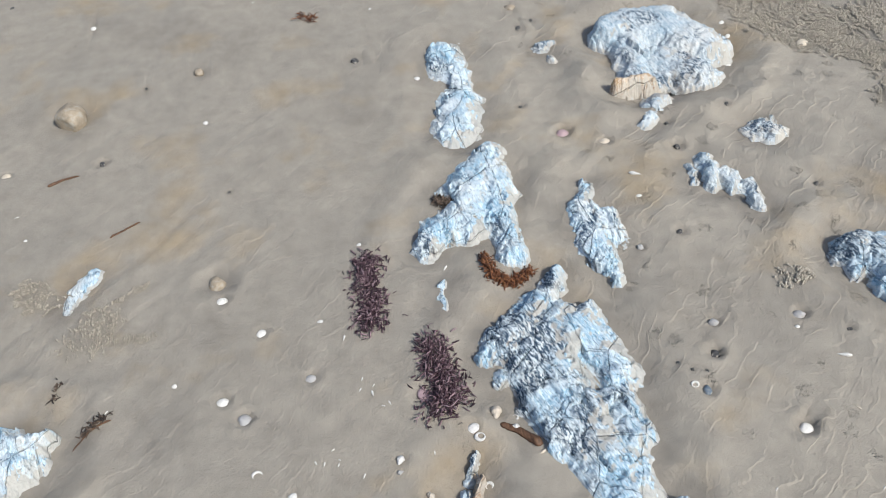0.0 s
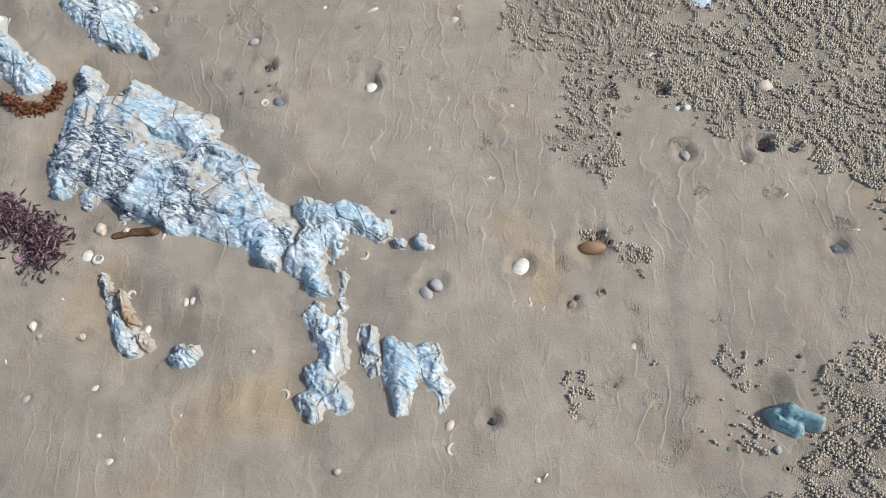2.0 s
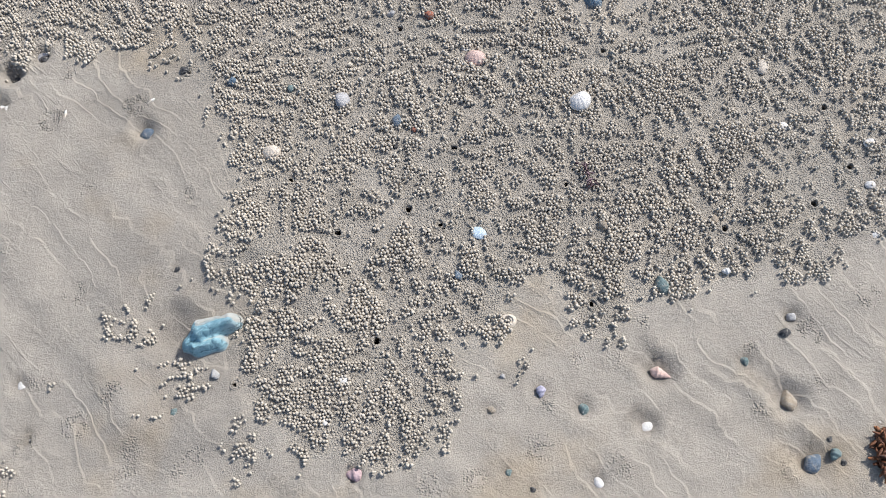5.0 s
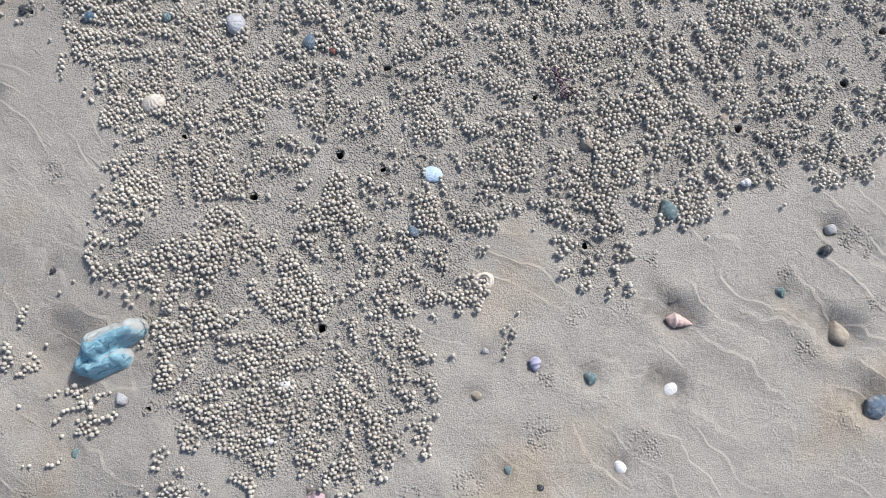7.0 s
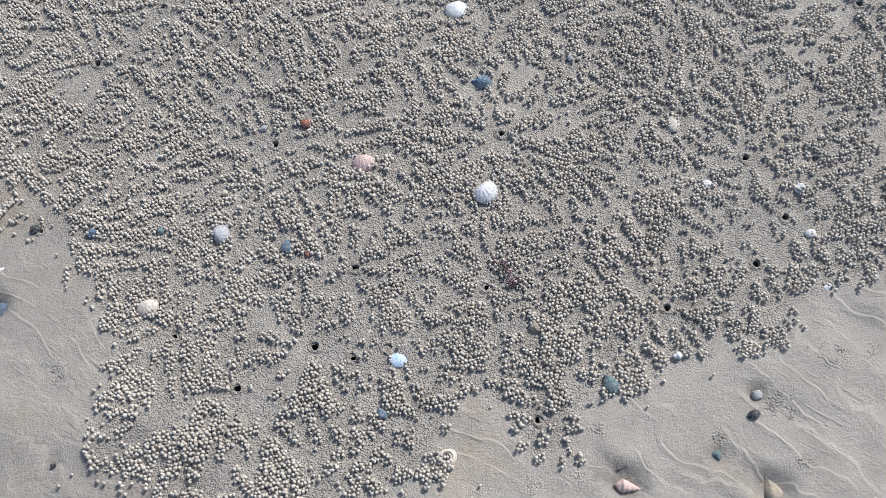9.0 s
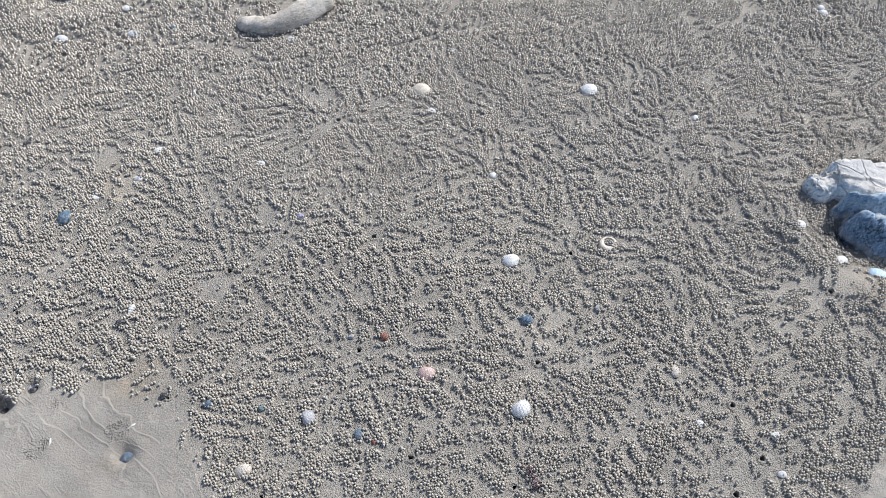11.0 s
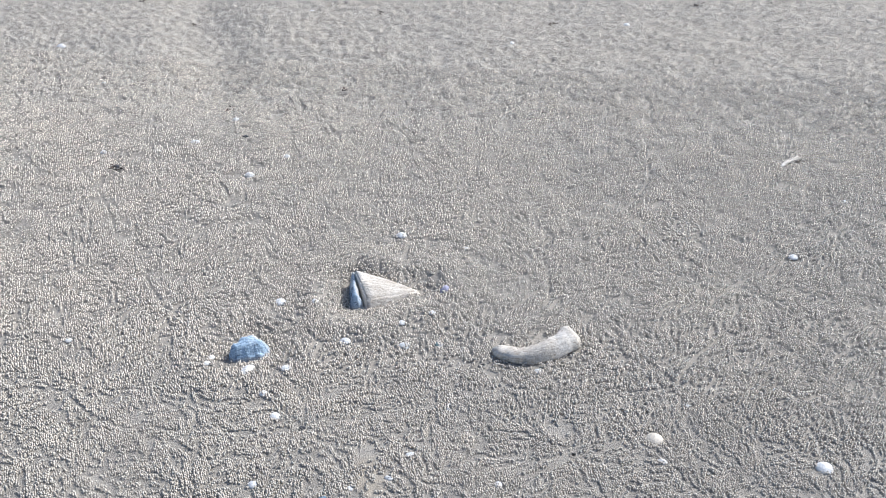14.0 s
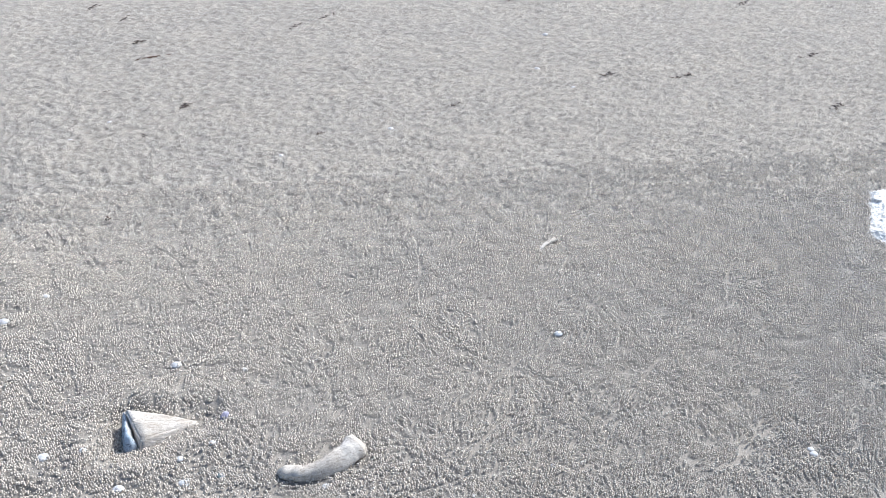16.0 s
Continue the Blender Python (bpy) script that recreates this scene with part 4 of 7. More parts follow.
def build_pellets(x0, x1, y0, y1, pitch, shape, seed, inside, material=PELLET, gap=0.0, big=1.0, fade=(8.0, 9.0), lift=0.0):
    rng = np.random.RandomState(seed)
    X, Y = np.meshgrid(np.arange(x0, x1, pitch), np.arange(y0, y1, pitch * 0.87))
    X = X + (np.arange(X.shape[0]) % 2)[:, None] * pitch / 2
    x = (X + rng.uniform(-0.30, 0.30, X.shape) * pitch).ravel()
    y = (Y + rng.uniform(-0.30, 0.30, X.shape) * pitch).ravel()
    ok = inside(x, y)
    x, y = x[ok], y[ok]
    c = cover(x, y)
    ok = c > 0.04
    x, y, c = x[ok], y[ok], c[ok]
    c = c * clear_of_rocks(x, y)
    thin = smooth(*fade, y) * 2.0
    r = rows_at(x, y) - thin * rng.uniform(0, 1, x.shape) + 0.28 * rng.normal(size=x.shape)
    ok = (r > 1.25 + gap - 1.62 * c) & (c > 0.04)
    for hx, hy, hr in HOLES:
        ok &= np.hypot(x - hx, y - hy) > hr * 2
    x, y, c, r = x[ok], y[ok], c[ok], r[ok]
    size = np.clip(rng.normal(0.00238, 0.00036, x.shape), 0.0014, 0.0036) * (1 + 0.14 * fbm(x * 4, y * 4, 9, 2)) * big
    z = ground(x, y)[0] + size * rng.uniform(0.42, 1.00, x.shape) * (1 - 0.20 * smooth(1.2, 2.2, y)) + 0.0012 * np.clip(r + 0.3, 0, 2.2) + relief(x, y) + lift
    sv, sf = ball(*shape)
    turn = rng.uniform(0, 6.28, x.shape)
    squash = rng.uniform(0.82, 1.08, x.shape) * (1 - 0.34 * smooth(1.2, 2.2, y))
    ct, st = np.cos(turn), np.sin(turn)
    V = np.empty((len(x), len(sv), 3), np.float32)
    V[:, :, 0] = x[:, None] + size[:, None] * (ct[:, None] * sv[:, 0] - st[:, None] * sv[:, 1] * 0.92)
    V[:, :, 1] = y[:, None] + size[:, None] * (st[:, None] * sv[:, 0] + ct[:, None] * sv[:, 1] * 0.92)
    V[:, :, 2] = z[:, None] + (size * squash)[:, None] * sv[:, 2]
    F = (sf[None] + (np.arange(len(x)) * len(sv))[:, None, None]).reshape(-1, 3)
    me = mesh_from("sand_balls", V.reshape(-1, 3), F, material)
    tagged(new("sand_balls", me), "rows of small sand balls rolled by crabs", "sand balls", kind="stuff")
    print("pellets", len(x), len(F))


build_pellets(-0.35, 2.6, 0.16, 1.5, 0.0048, (5, 2), 1, lambda x, y: (y < 1.45 + 0.02 * np.sin(x * 30)) & (x > -0.35) & view_wedge(x, y + 1.0))
build_pellets(-1.45, 1.0, -1.1, 1.5, 0.0052, (5, 2), 3, lambda x, y: ((y <= 0.16) | (x <= -0.35)) & (x > -1.40 + 0.15 * fbm(x * 6, y * 6, 83, 3)) & (y < 1.34 + 0.3 * fbm(x * 5, y * 5, 84, 3)), DARKER_PELLET, -0.3, 1.05, (8.0, 9.0), 0.0014)
build_pellets(-0.9, 3.3, 1.4, 2.2, 0.0061, (4, 2), 2, lambda x, y: (y >= 1.45 + 0.02 * np.sin(x * 30)) & (y < 2.1 + 0.02 * np.sin(x * 30)) & view_wedge(x, y), PELLET, -0.16, 1.26)
build_pellets(-1.5, 4.2, 2.05, 3.35, 0.0069, (4, 2), 4, lambda x, y: (y >= 2.1 + 0.02 * np.sin(x * 30)) & view_wedge(x, y) & (y < 3.3), PELLET, -0.2, 1.42, (2.6, 3.4))


def build_far_balls():
    """The far feeding ground: the same rows of balls, run together by distance, as one crumbly skin on the sand."""
    down, v, step = [], 1.42, 0.0080
    while v < 7.4:
        down.append(v)
        v += step
        step *= 1.0015
    down = np.array(down)[:, None]
    rng = np.random.RandomState(12)
    left, right = 0.45 - 0.68 * down, 1.6 + 0.70 * down
    X = left + (right - left) * np.linspace(0, 1, 520)[None, :]
    Y = down + 0 * X
    X = X + rng.uniform(-0.3, 0.3, X.shape) * (right - left) / 520
    Y = Y + rng.uniform(-0.3, 0.3, X.shape) * 0.008
    f = grid_faces(X.shape[1], X.shape[0])
    x, y = X.ravel(), Y.ravel()
    rim = 1.48 + 0.06 * fbm(x * 4, y * 4, 78, 3) + 0.03 * rng.normal(size=x.shape)
    h = relief(x, y) - 0.0018 * smooth(3.3, 2.4, y) + (0.0005 + 0.0025 * smooth(2.4, 3.3, y)) * rng.normal(size=x.shape)
    margin = np.minimum(X - left, right - X).ravel() + 0.3 * fbm(x * 3, y * 3, 79, 4) - 0.16
    h = np.where(margin > 0.0, h, -0.006)
    h = np.where(y > rim, h, -0.006) * smooth(7.5, 6.0, y) - 0.004 * smooth(6.8, 7.3, y)
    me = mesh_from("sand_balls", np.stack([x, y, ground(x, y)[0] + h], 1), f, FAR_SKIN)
    # low values mark the furrows whose shade the colour carries
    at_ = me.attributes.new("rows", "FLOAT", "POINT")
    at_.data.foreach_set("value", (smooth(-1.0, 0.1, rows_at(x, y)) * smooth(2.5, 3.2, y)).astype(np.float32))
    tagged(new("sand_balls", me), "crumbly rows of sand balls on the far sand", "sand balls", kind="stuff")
    print("skin", len(f))


build_far_balls()


# ---- things ----
CLING = (0.35, 0.94)      # the side of the rocks to which blown sand clings


def facets(x, y, pitch, stretch, turn, slope, step, seed):
    """Broken stone: flat faces, each tilted its own way, that meet in sharp creases."""
    u, v = (x * math.cos(turn) + y * math.sin(turn)) / (pitch * stretch), (-x * math.sin(turn) + y * math.cos(turn)) / pitch
    u, v = u + 0.25 * fbm(x * 30, y * 30, seed + 1, 2), v + 0.25 * fbm(x * 30, y * 30, seed + 2, 2)
    best, out = np.full(x.shape, 1e9), np.zeros(x.shape)
    cu, cv = np.floor(u), np.floor(v)
    for du in (-1, 0, 1):
        for dv in (-1, 0, 1):
            iu, iv = cu + du, cv + dv
            r = [np.modf(np.abs(np.sin(iu * (12.9898 + q) + iv * (78.233 + 3 * q) + seed * 0.37) * 43758.5453))[0] for q in range(5)]
            ou, ov = u - iu - r[0], v - iv - r[1]
            d = ou * ou + ov * ov
            near = d < best
            best = np.where(near, d, best)
            out = np.where(near, slope * pitch * ((r[2] - 0.5) * 2 * ou * stretch + (r[3] - 0.5) * 2 * ov) + step * (r[4] - 0.5), out)
    return out


def build_rock(name, lobes, material, label, seed, strike=0.9, relief=0.008, wobble=0.012, category="rock", steep=1.7):
    """A rock that breaks the sand: lobes worn into ribs along the strike, cracked and pitted."""
    xs = [v for l in lobes for v in (l[0] - l[4], l[2] - l[5], l[0] + l[4], l[2] + l[5])]
    ys = [v for l in lobes for v in (l[1] - l[4], l[3] - l[5], l[1] + l[4], l[3] + l[5])]
    x0, x1, y0, y1 = min(xs) - 0.02, max(xs) + 0.02, min(ys) - 0.02, max(ys) + 0.02
    cell = min(max(max(x1 - x0, y1 - y0) / 210, 0.0014), 0.0026)
    X, Y = np.meshgrid(np.arange(x0, x1, cell), np.arange(y0, y1, cell))
    h = lobe_field(X, Y, lobes, wobble, seed, strike, steep)
    tall = max(l[6] for l in lobes)
    swing = strike + 0.5 * fbm(X * 4, Y * 4, seed + 40, 2)
    U, W = X - (x0 + x1) / 2, Y - (y0 + y1) / 2
    a, b = U * np.cos(swing) + W * np.sin(swing), -U * np.sin(swing) + W * np.cos(swing)
    k = relief
    warp = fbm(X * 14, Y * 14, seed + 2, 3)
    leaves = (b * 17 + 0.8 * warp + 0.3 * a * 10) % 1.0
    chips = (b * 47 + a * 9 + 1.0 * fbm(X * 31, Y * 31, seed + 6, 2)) % 1.0
    ribs = 1 - np.abs(fbm(b * 75 + 0.6 * warp, a * 7, seed + 3, 4, 0.6)) * 2.6
    fine = fbm(b * 190 + warp, a * 26, seed + 8, 3, 0.65)
    crack = np.minimum(np.abs(fbm(a * 8 + 0.5 * warp, b * 4, seed + 21, 2)), 1.3 * np.abs(fbm(a * 5 + 9, b * 13 + warp, seed + 24, 2)))
    inner = smooth(-0.15 * tall, 0.45 * tall, h)
    gy_, gx_ = np.gradient(h, cell)
    some = np.clip(k / 0.008, 0.12, 1.4)
    facing = -(gx_ * CLING[0] + gy_ * CLING[1])
    drape = smooth(0.28, 0.60, 0.35 * np.clip(facing, -1, 1) + fbm(X * 9, Y * 9, seed + 33, 4, 0.6)) * np.clip(k / 0.006, 0, 1)
    h = h + inner * some * (1 - 0.75 * drape) * (facets(X, Y, 0.055, 2.6, strike, 0.22, 0.0025, seed + 50) + facets(X, Y, 0.021, 3.2, strike + 0.2, 0.13, 0.0007, seed + 60))
    h = h + inner * (1 - 0.4 * drape) * k * (0.28 * (leaves - 0.5) + 0.12 * (chips - 0.5) + 0.15 * (ribs - 0.5) + 0.10 * fine) - inner * 0.9 * k * smooth(0.025, 0.0, crack)
    h = h + 0.12 * k * fbm(X * 170, Y * 170, seed + 30, 2)
    dust = 0.55 * smooth(0.2, 0.95, facing + 0.8 * fbm(X * 13, Y * 13, seed + 34, 3)) + 0.5 * smooth(0.010, 0.0, h) + 0.8 * drape
    top = tall * 0.8
    h = np.where(h > top, top + (h - top) * 0.5, h)
    h = np.maximum(h, -0.03)
    base = ground(X.ravel(), Y.ravel())[0].reshape(X.shape)
    Z = np.where(h > -0.02, h + np.minimum(base, 0.004) * 0.5, h)
    v = np.stack([X.ravel(), Y.ravel(), Z.ravel()], 1)
    f = grid_faces(X.shape[1], X.shape[0])
    keep = h.ravel()[f].max(1) > -0.018
    f = f[keep]
    used = np.unique(f)
    remap = np.zeros(len(v), np.int64)
    remap[used] = np.arange(len(used))
    v = v[used]
    centre = np.array([(x0 + x1) / 2, (y0 + y1) / 2, 0.0])
    me = mesh_from(name, v - centre, remap[f], material)
    at_ = me.attributes.new("dust", "FLOAT", "POINT")
    at_.data.foreach_set("value", dust.ravel()[used].astype(np.float32))
    ob = tagged(new(name, me), label, category)
    ob.location = centre
    return ob


def wedge_stone(x, y, turn, material, label):
    """A split stone: a steep end face, a flat sloping top and a long tapering point, worn at the edges."""
    pts = [(-0.078, 0.062, -0.01), (-0.030, -0.058, -0.01), (0.115, 0.030, -0.01), (-0.072, 0.060, 0.052), (-0.052, 0.010, 0.050), (-0.026, -0.040, 0.030), (0.030, 0.050, 0.026), (0.105, 0.032, 0.006), (0.020, -0.028, 0.006)]
    bm = bmesh.new()
    for p in pts:
        bm.verts.new(p)
    hull = bmesh.ops.convex_hull(bm, input=bm.verts)
    bmesh.ops.delete(bm, geom=[g for g in hull["geom_interior"] if g.is_valid], context="VERTS")
    bmesh.ops.triangulate(bm, faces=bm.faces)
    bmesh.ops.bevel(bm, geom=bm.edges[:], offset=0.004, segments=2, affect="EDGES")
    bmesh.ops.triangulate(bm, faces=bm.faces)
    bmesh.ops.subdivide_edges(bm, edges=[e for e in bm.edges if e.calc_length() > 0.012], cuts=5, use_grid_fill=True)
    bmesh.ops.triangulate(bm, faces=bm.faces)
    v = np.array([p.co for p in bm.verts])
    f = np.array([[q.index for q in p.verts] for p in bm.faces])
    bm.free()
    v[:, 2] += 0.0016 * fbm(v[:, 0] * 45, v[:, 1] * 45 + v[:, 2] * 30, 171, 4)
    v[:, 1] += 0.0020 * fbm(v[:, 0] * 40 + 9, v[:, 2] * 50, 172, 3)
    ob = tagged(new("rock", mesh_from("rock", v, f, material, False)), label, "rock")
    ob.matrix_world = pose(x, y, at(x, y) - 0.002, 0, 0, turn)
    return ob


def fan_shell(ribs, seed, wide=1.0, point=0.15, tall=0.34):
    """A bivalve's half, one unit long: domed, ribbed from its beak, with a rim that has thickness."""
    rng = np.random.RandomState(seed)
    n, rings = (40, 9) if ribs else (24, 8)
    a = np.arange(n) * 2 * np.pi / n
    out = 0.5 * (1 - point * np.clip(np.sin(a), 0, 1) ** 6 + 0.02 * np.sin(3 * a + seed))
    v = []
    for k in range(rings):
        r = min(1.0, (k + 0.02) / (rings - 1))
        x = wide * out * r * np.cos(a)
        y = out * r * np.sin(a) + 0.16 * (1 - r)
        phi = np.arctan2(x, 0.56 - y)
        z = tall * (1 - r ** 2.1) ** 0.75 + (0.016 * np.cos(phi * ribs) if ribs else 0.006 * np.cos(r * 26 + seed)) * smooth(0.05, 0.5, np.full(n, r))
        v.append(np.stack([x, y, z], 1))
    last = v[-1]
    v.append(last * (0.98, 0.98, 1) - (0, 0, 0.035))
    v.append(last * (0.90, 0.90, 1) - (0, 0, 0.02))
    v = np.concatenate(v)
    v[:, 2] += 0.003 * rng.normal(size=len(v)) * (v[:, 2] > 0)
    return v, grid_faces(n, rings + 2, True)


def snail_shell(seed, fat=0.30, whorls=5, blunt=0.0):
    """A coiled shell lying on its side, one unit long along x."""
    n, rings = 18, 26
    a = np.arange(n) * 2 * np.pi / n
    v = []
    for k in range(rings):
        t = k / (rings - 1)
        r = fat * (t / 0.68) ** (0.85 - blunt) if t < 0.68 else fat * max(0.10, math.cos((t - 0.68) / 0.32 * 1.45))
        w = 1 + 0.09 * np.sin(2 * np.pi * whorls * t - a) * (t < 0.85)
        mouth = 1 - 0.35 * np.exp(-((t - 0.80) / 0.14) ** 2) * np.clip(np.cos(a - 1.1), 0, 1) ** 3
        rr = (r + 0.004) * w * mouth
        v.append(np.stack([np.full(n, t - 0.5), rr * np.cos(a), rr * np.sin(a)], 1))
    return np.concatenate(v), grid_faces(n, rings, True)


def ring_shell(seed, thick=0.15, arc=1.0):
    """A worn shell of which the thick lip is left: a ring, or part of one."""
    n, m = 26, 9
    v = []
    for i in range(n):
        t = i / n if arc >= 1 else i / (n - 1)
        a = 2 * math.pi * arc * t + seed
        th = thick * (0.75 + 0.45 * math.sin(a - seed + 0.6)) if arc >= 1 else thick * (0.25 + math.sin(math.pi * t))
        for j in range(m):
            b = 2 * math.pi * j / m
            r = 0.5 - thick + th * math.cos(b)
            v.append((r * math.cos(a), 0.88 * r * math.sin(a), 0.7 * th * math.sin(b) + 0.05 * math.sin(a)))
    f = grid_faces(m, n, True)
    if arc >= 1:
        i, j = (n - 1) * m, np.arange(m)
        k = (j + 1) % m
        f = np.concatenate([f, np.stack([i + j, i + k, k, j], 1)])
    return np.array(v), f


def stone_shape(seed, cuts, rough=0.05):
    """A stone of about one unit: a ball cut by flat faces, its edges worn."""
    rng = np.random.RandomState(seed)
    bm = bmesh.new()
    bmesh.ops.create_icosphere(bm, subdivisions=3, radius=0.5)
    v = np.array([p.co for p in bm.verts])
    f = np.array([[q.index for q in p.verts] for p in bm.faces])
    bm.free()
    v = v * (1.0, 0.78, 0.7)
    for k in range(cuts):
        d = rng.normal(size=3)
        d /= np.linalg.norm(d)
        s = v @ d
        lim = rng.uniform(0.24, 0.34)
        v -= np.outer(np.clip(s - lim, 0, None) * 0.92, d)
    q = v * 4
    bumps = fbm(q[:, 0] + q[:, 2], q[:, 1] - q[:, 2] * 0.7, seed + 3, 3)
    v *= (1 + rough * bumps)[:, None]
    return v, f


SHAPES = {}


def shapes(kind, variant):
    key = (kind, variant)
    if key not in SHAPES:
        s = 10 * variant + 3
        mat = SHELL
        if kind == "cockle_shell":
            v, f = fan_shell(26, s, 1.12)
        elif kind == "clam_shell":
            v, f = fan_shell(0, s, 1.18, 0.10, 0.30)
        elif kind == "wedge_shell":
            v, f = fan_shell(0, s, 0.72, 0.05, 0.20)
        elif kind == "snail_shell":
            v, f = snail_shell(s, 0.26)
        elif kind == "turret_shell":
            v, f = snail_shell(s, 0.15, 8)
        elif kind == "round_snail_shell":
            v, f = snail_shell(s, 0.40, 3, 0.3)
        elif kind == "ring_shell":
            v, f = ring_shell(s)
        elif kind == "shell_lip":
            v, f = ring_shell(s, 0.11, 0.55)
        elif kind == "pebble":
            v, f = stone_shape(s, 9)
            mat = STONE
        else:
            v, f = stone_shape(s, 2, 0.10)
            mat = STONE
        SHAPES[key] = mesh_from(kind, v, f, mat, kind != "pebble")
    return SHAPES[key]


TONES = {
    "white": (0.70, 0.68, 0.65), "cream": (0.62, 0.54, 0.44), "pink": (0.62, 0.44, 0.38), "grey": (0.42, 0.41, 0.41),
    "mauve": (0.42, 0.30, 0.32), "brown": (0.27, 0.16, 0.09), "lilac": (0.38, 0.36, 0.46), "blue_grey": (0.12, 0.16, 0.21),
    "dark": (0.045, 0.045, 0.05), "green": (0.14, 0.20, 0.20), "blue": (0.10, 0.155, 0.215), "tan": (0.34, 0.28, 0.21),
    "red": (0.30, 0.10, 0.06), "pale_blue": (0.50, 0.62, 0.72), "black": (0.02, 0.02, 0.022),
}
COUNT = {"n": 0}


def lay(kind, tone, x, y, size, turn, label, sink=0.12, tilt=(0.0, 0.0), flat=1.0, slim=1.0):
    """Lay a shell or stone on the sand: size its length in metres, turn its long axis in degrees."""
    COUNT["n"] += 1
    me = shapes(kind, COUNT["n"] % 3)
    ob = new(kind, me)
    r = math.sin(COUNT["n"] * 12.9898) * 0.5
    half = {"pebble": 0.30, "cobble": 0.33, "snail_shell": 0.24, "turret_shell": 0.13, "round_snail_shell": 0.36}.get(kind, 0.13)
    z = at(x, y) + size * flat * (half - sink)
    ob.matrix_world = pose(x, y, z, tilt[0], tilt[1], turn) @ Matrix.Diagonal((size, size * slim * (1 + 0.08 * r), size * flat, 1))
    c = TONES[tone]
    ob.color = (c[0] * (1 + 0.15 * r), c[1] * (1 + 0.15 * r), c[2] * (1 + 0.12 * r), 1)
    kinds = {"pebble": "pebble", "cobble": "stone"}
    group = "pebbles on the sand" if kind in kinds else "shells on the sand"
    return tagged(ob, label, kinds.get(kind, "shell"), group)


def part_of(thing, name, mesh, m, tone, label=""):
    """A mesh that belongs to a thing, at a pose relative to it."""
    ob = new(name, mesh)
    ob.parent = thing
    ob.matrix_local = m
    ob.color = (*TONES[tone], 1)
    return tagged(ob, label)


def moon_snail(tone, x, y, size, turn, label):
    """A round sea snail that shows its mouth: body, thick lip and a dark disc for the shade inside."""
    ob = lay("ring_shell", tone, x, y, size, turn, label, 0.05)
    part_of(ob, "body", shapes("clam_shell", 1), Matrix.Translation((0, 0, -0.10)) @ Matrix.Diagonal((0.9, 0.95, 0.35, 1)), tone)
    # the hole is a flat dark disc: its shade is put into the colour
    part_of(ob, "opening", shapes("cobble", 0), Matrix.Translation((0, 0, 0.02)) @ Matrix.Diagonal((0.50, 0.52, 0.08, 1)), "dark", "dark disc for the shade inside the shell mouth")
    return ob


def open_bivalve(kind, tone, x, y, size, turn, label, gape=70):
    """Two valves still joined at the hinge, lying open."""
    COUNT["n"] += 1
    ob = new("open_bivalve", None)
    ob.matrix_world = pose(x, y, at(x, y), 0, 0, turn)
    tagged(ob, label, "shell", "shells on the sand")
    for side, lean in ((1, 8), (-1, gape - 60)):
        m = pose(0, side * size * 0.44, size * 0.03, lean * side, 0, 0 if side < 0 else 180) @ Matrix.Diagonal((size * 0.95, size * 0.85, size, 1))
        part_of(ob, "valve", shapes(kind, COUNT["n"] % 3), m, tone)
    return ob


def seaweed(points, width, strands, length, material, label, seed, thick=0.0016, name="seaweed"):
    """A washed-up clump: many short bent fronds strewn along a line."""
    rng = np.random.RandomState(seed)
    pts = np.array(points, float)
    V, F = [], []
    for s in range(strands):
        t = rng.uniform(0, len(pts) - 1.001)
        i = int(t)
        c = pts[i] + (pts[i + 1] - pts[i]) * (t - i)
        off = rng.normal(size=2) * width * 0.45
        x, y = c + off
        lift = 0.014 * math.exp(-(off @ off) / (width * width)) * rng.uniform(0.1, 1)
        a = rng.uniform(0, 2 * math.pi)
        ln = length * rng.uniform(0.5, 1.3)
        n = 6
        bend = rng.uniform(-1.2, 1.2)
        px, py = x, y
        w = thick * rng.uniform(0.6, 1.5)
        base = at(x, y) + lift
        start = len(V)
        rise = rng.uniform(-0.1, 0.5)
        for k in range(n):
            u = k / (n - 1)
            ww = w * (0.35 + math.sin(math.pi * min(0.95, u * 0.8 + 0.15)))
            z = base + 0.001 + rise * ln * 0.5 * math.sin(u * 2.4) + 0.0012 * math.sin(u * 14 + s)
            nx, ny = -math.sin(a), math.cos(a)
            V += [(px + nx * ww, py + ny * ww, z), (px, py, z + ww * 0.8), (px - nx * ww, py - ny * ww, z), (px, py, z - ww * 0.4)]
            a += bend / n + rng.normal() * 0.12
            px += math.cos(a) * ln / n
            py += math.sin(a) * ln / n
        F += [tuple(q + start) for q in grid_faces(4, n, True)]
    c = pts.mean(0)
    me = mesh_from(name, np.array(V) - (c[0], c[1], 0), np.array(F), material)
    ob = tagged(new(name, me), label, "seaweed", "washed-up seaweed")
    ob.location = (c[0], c[1], 0)
    return ob


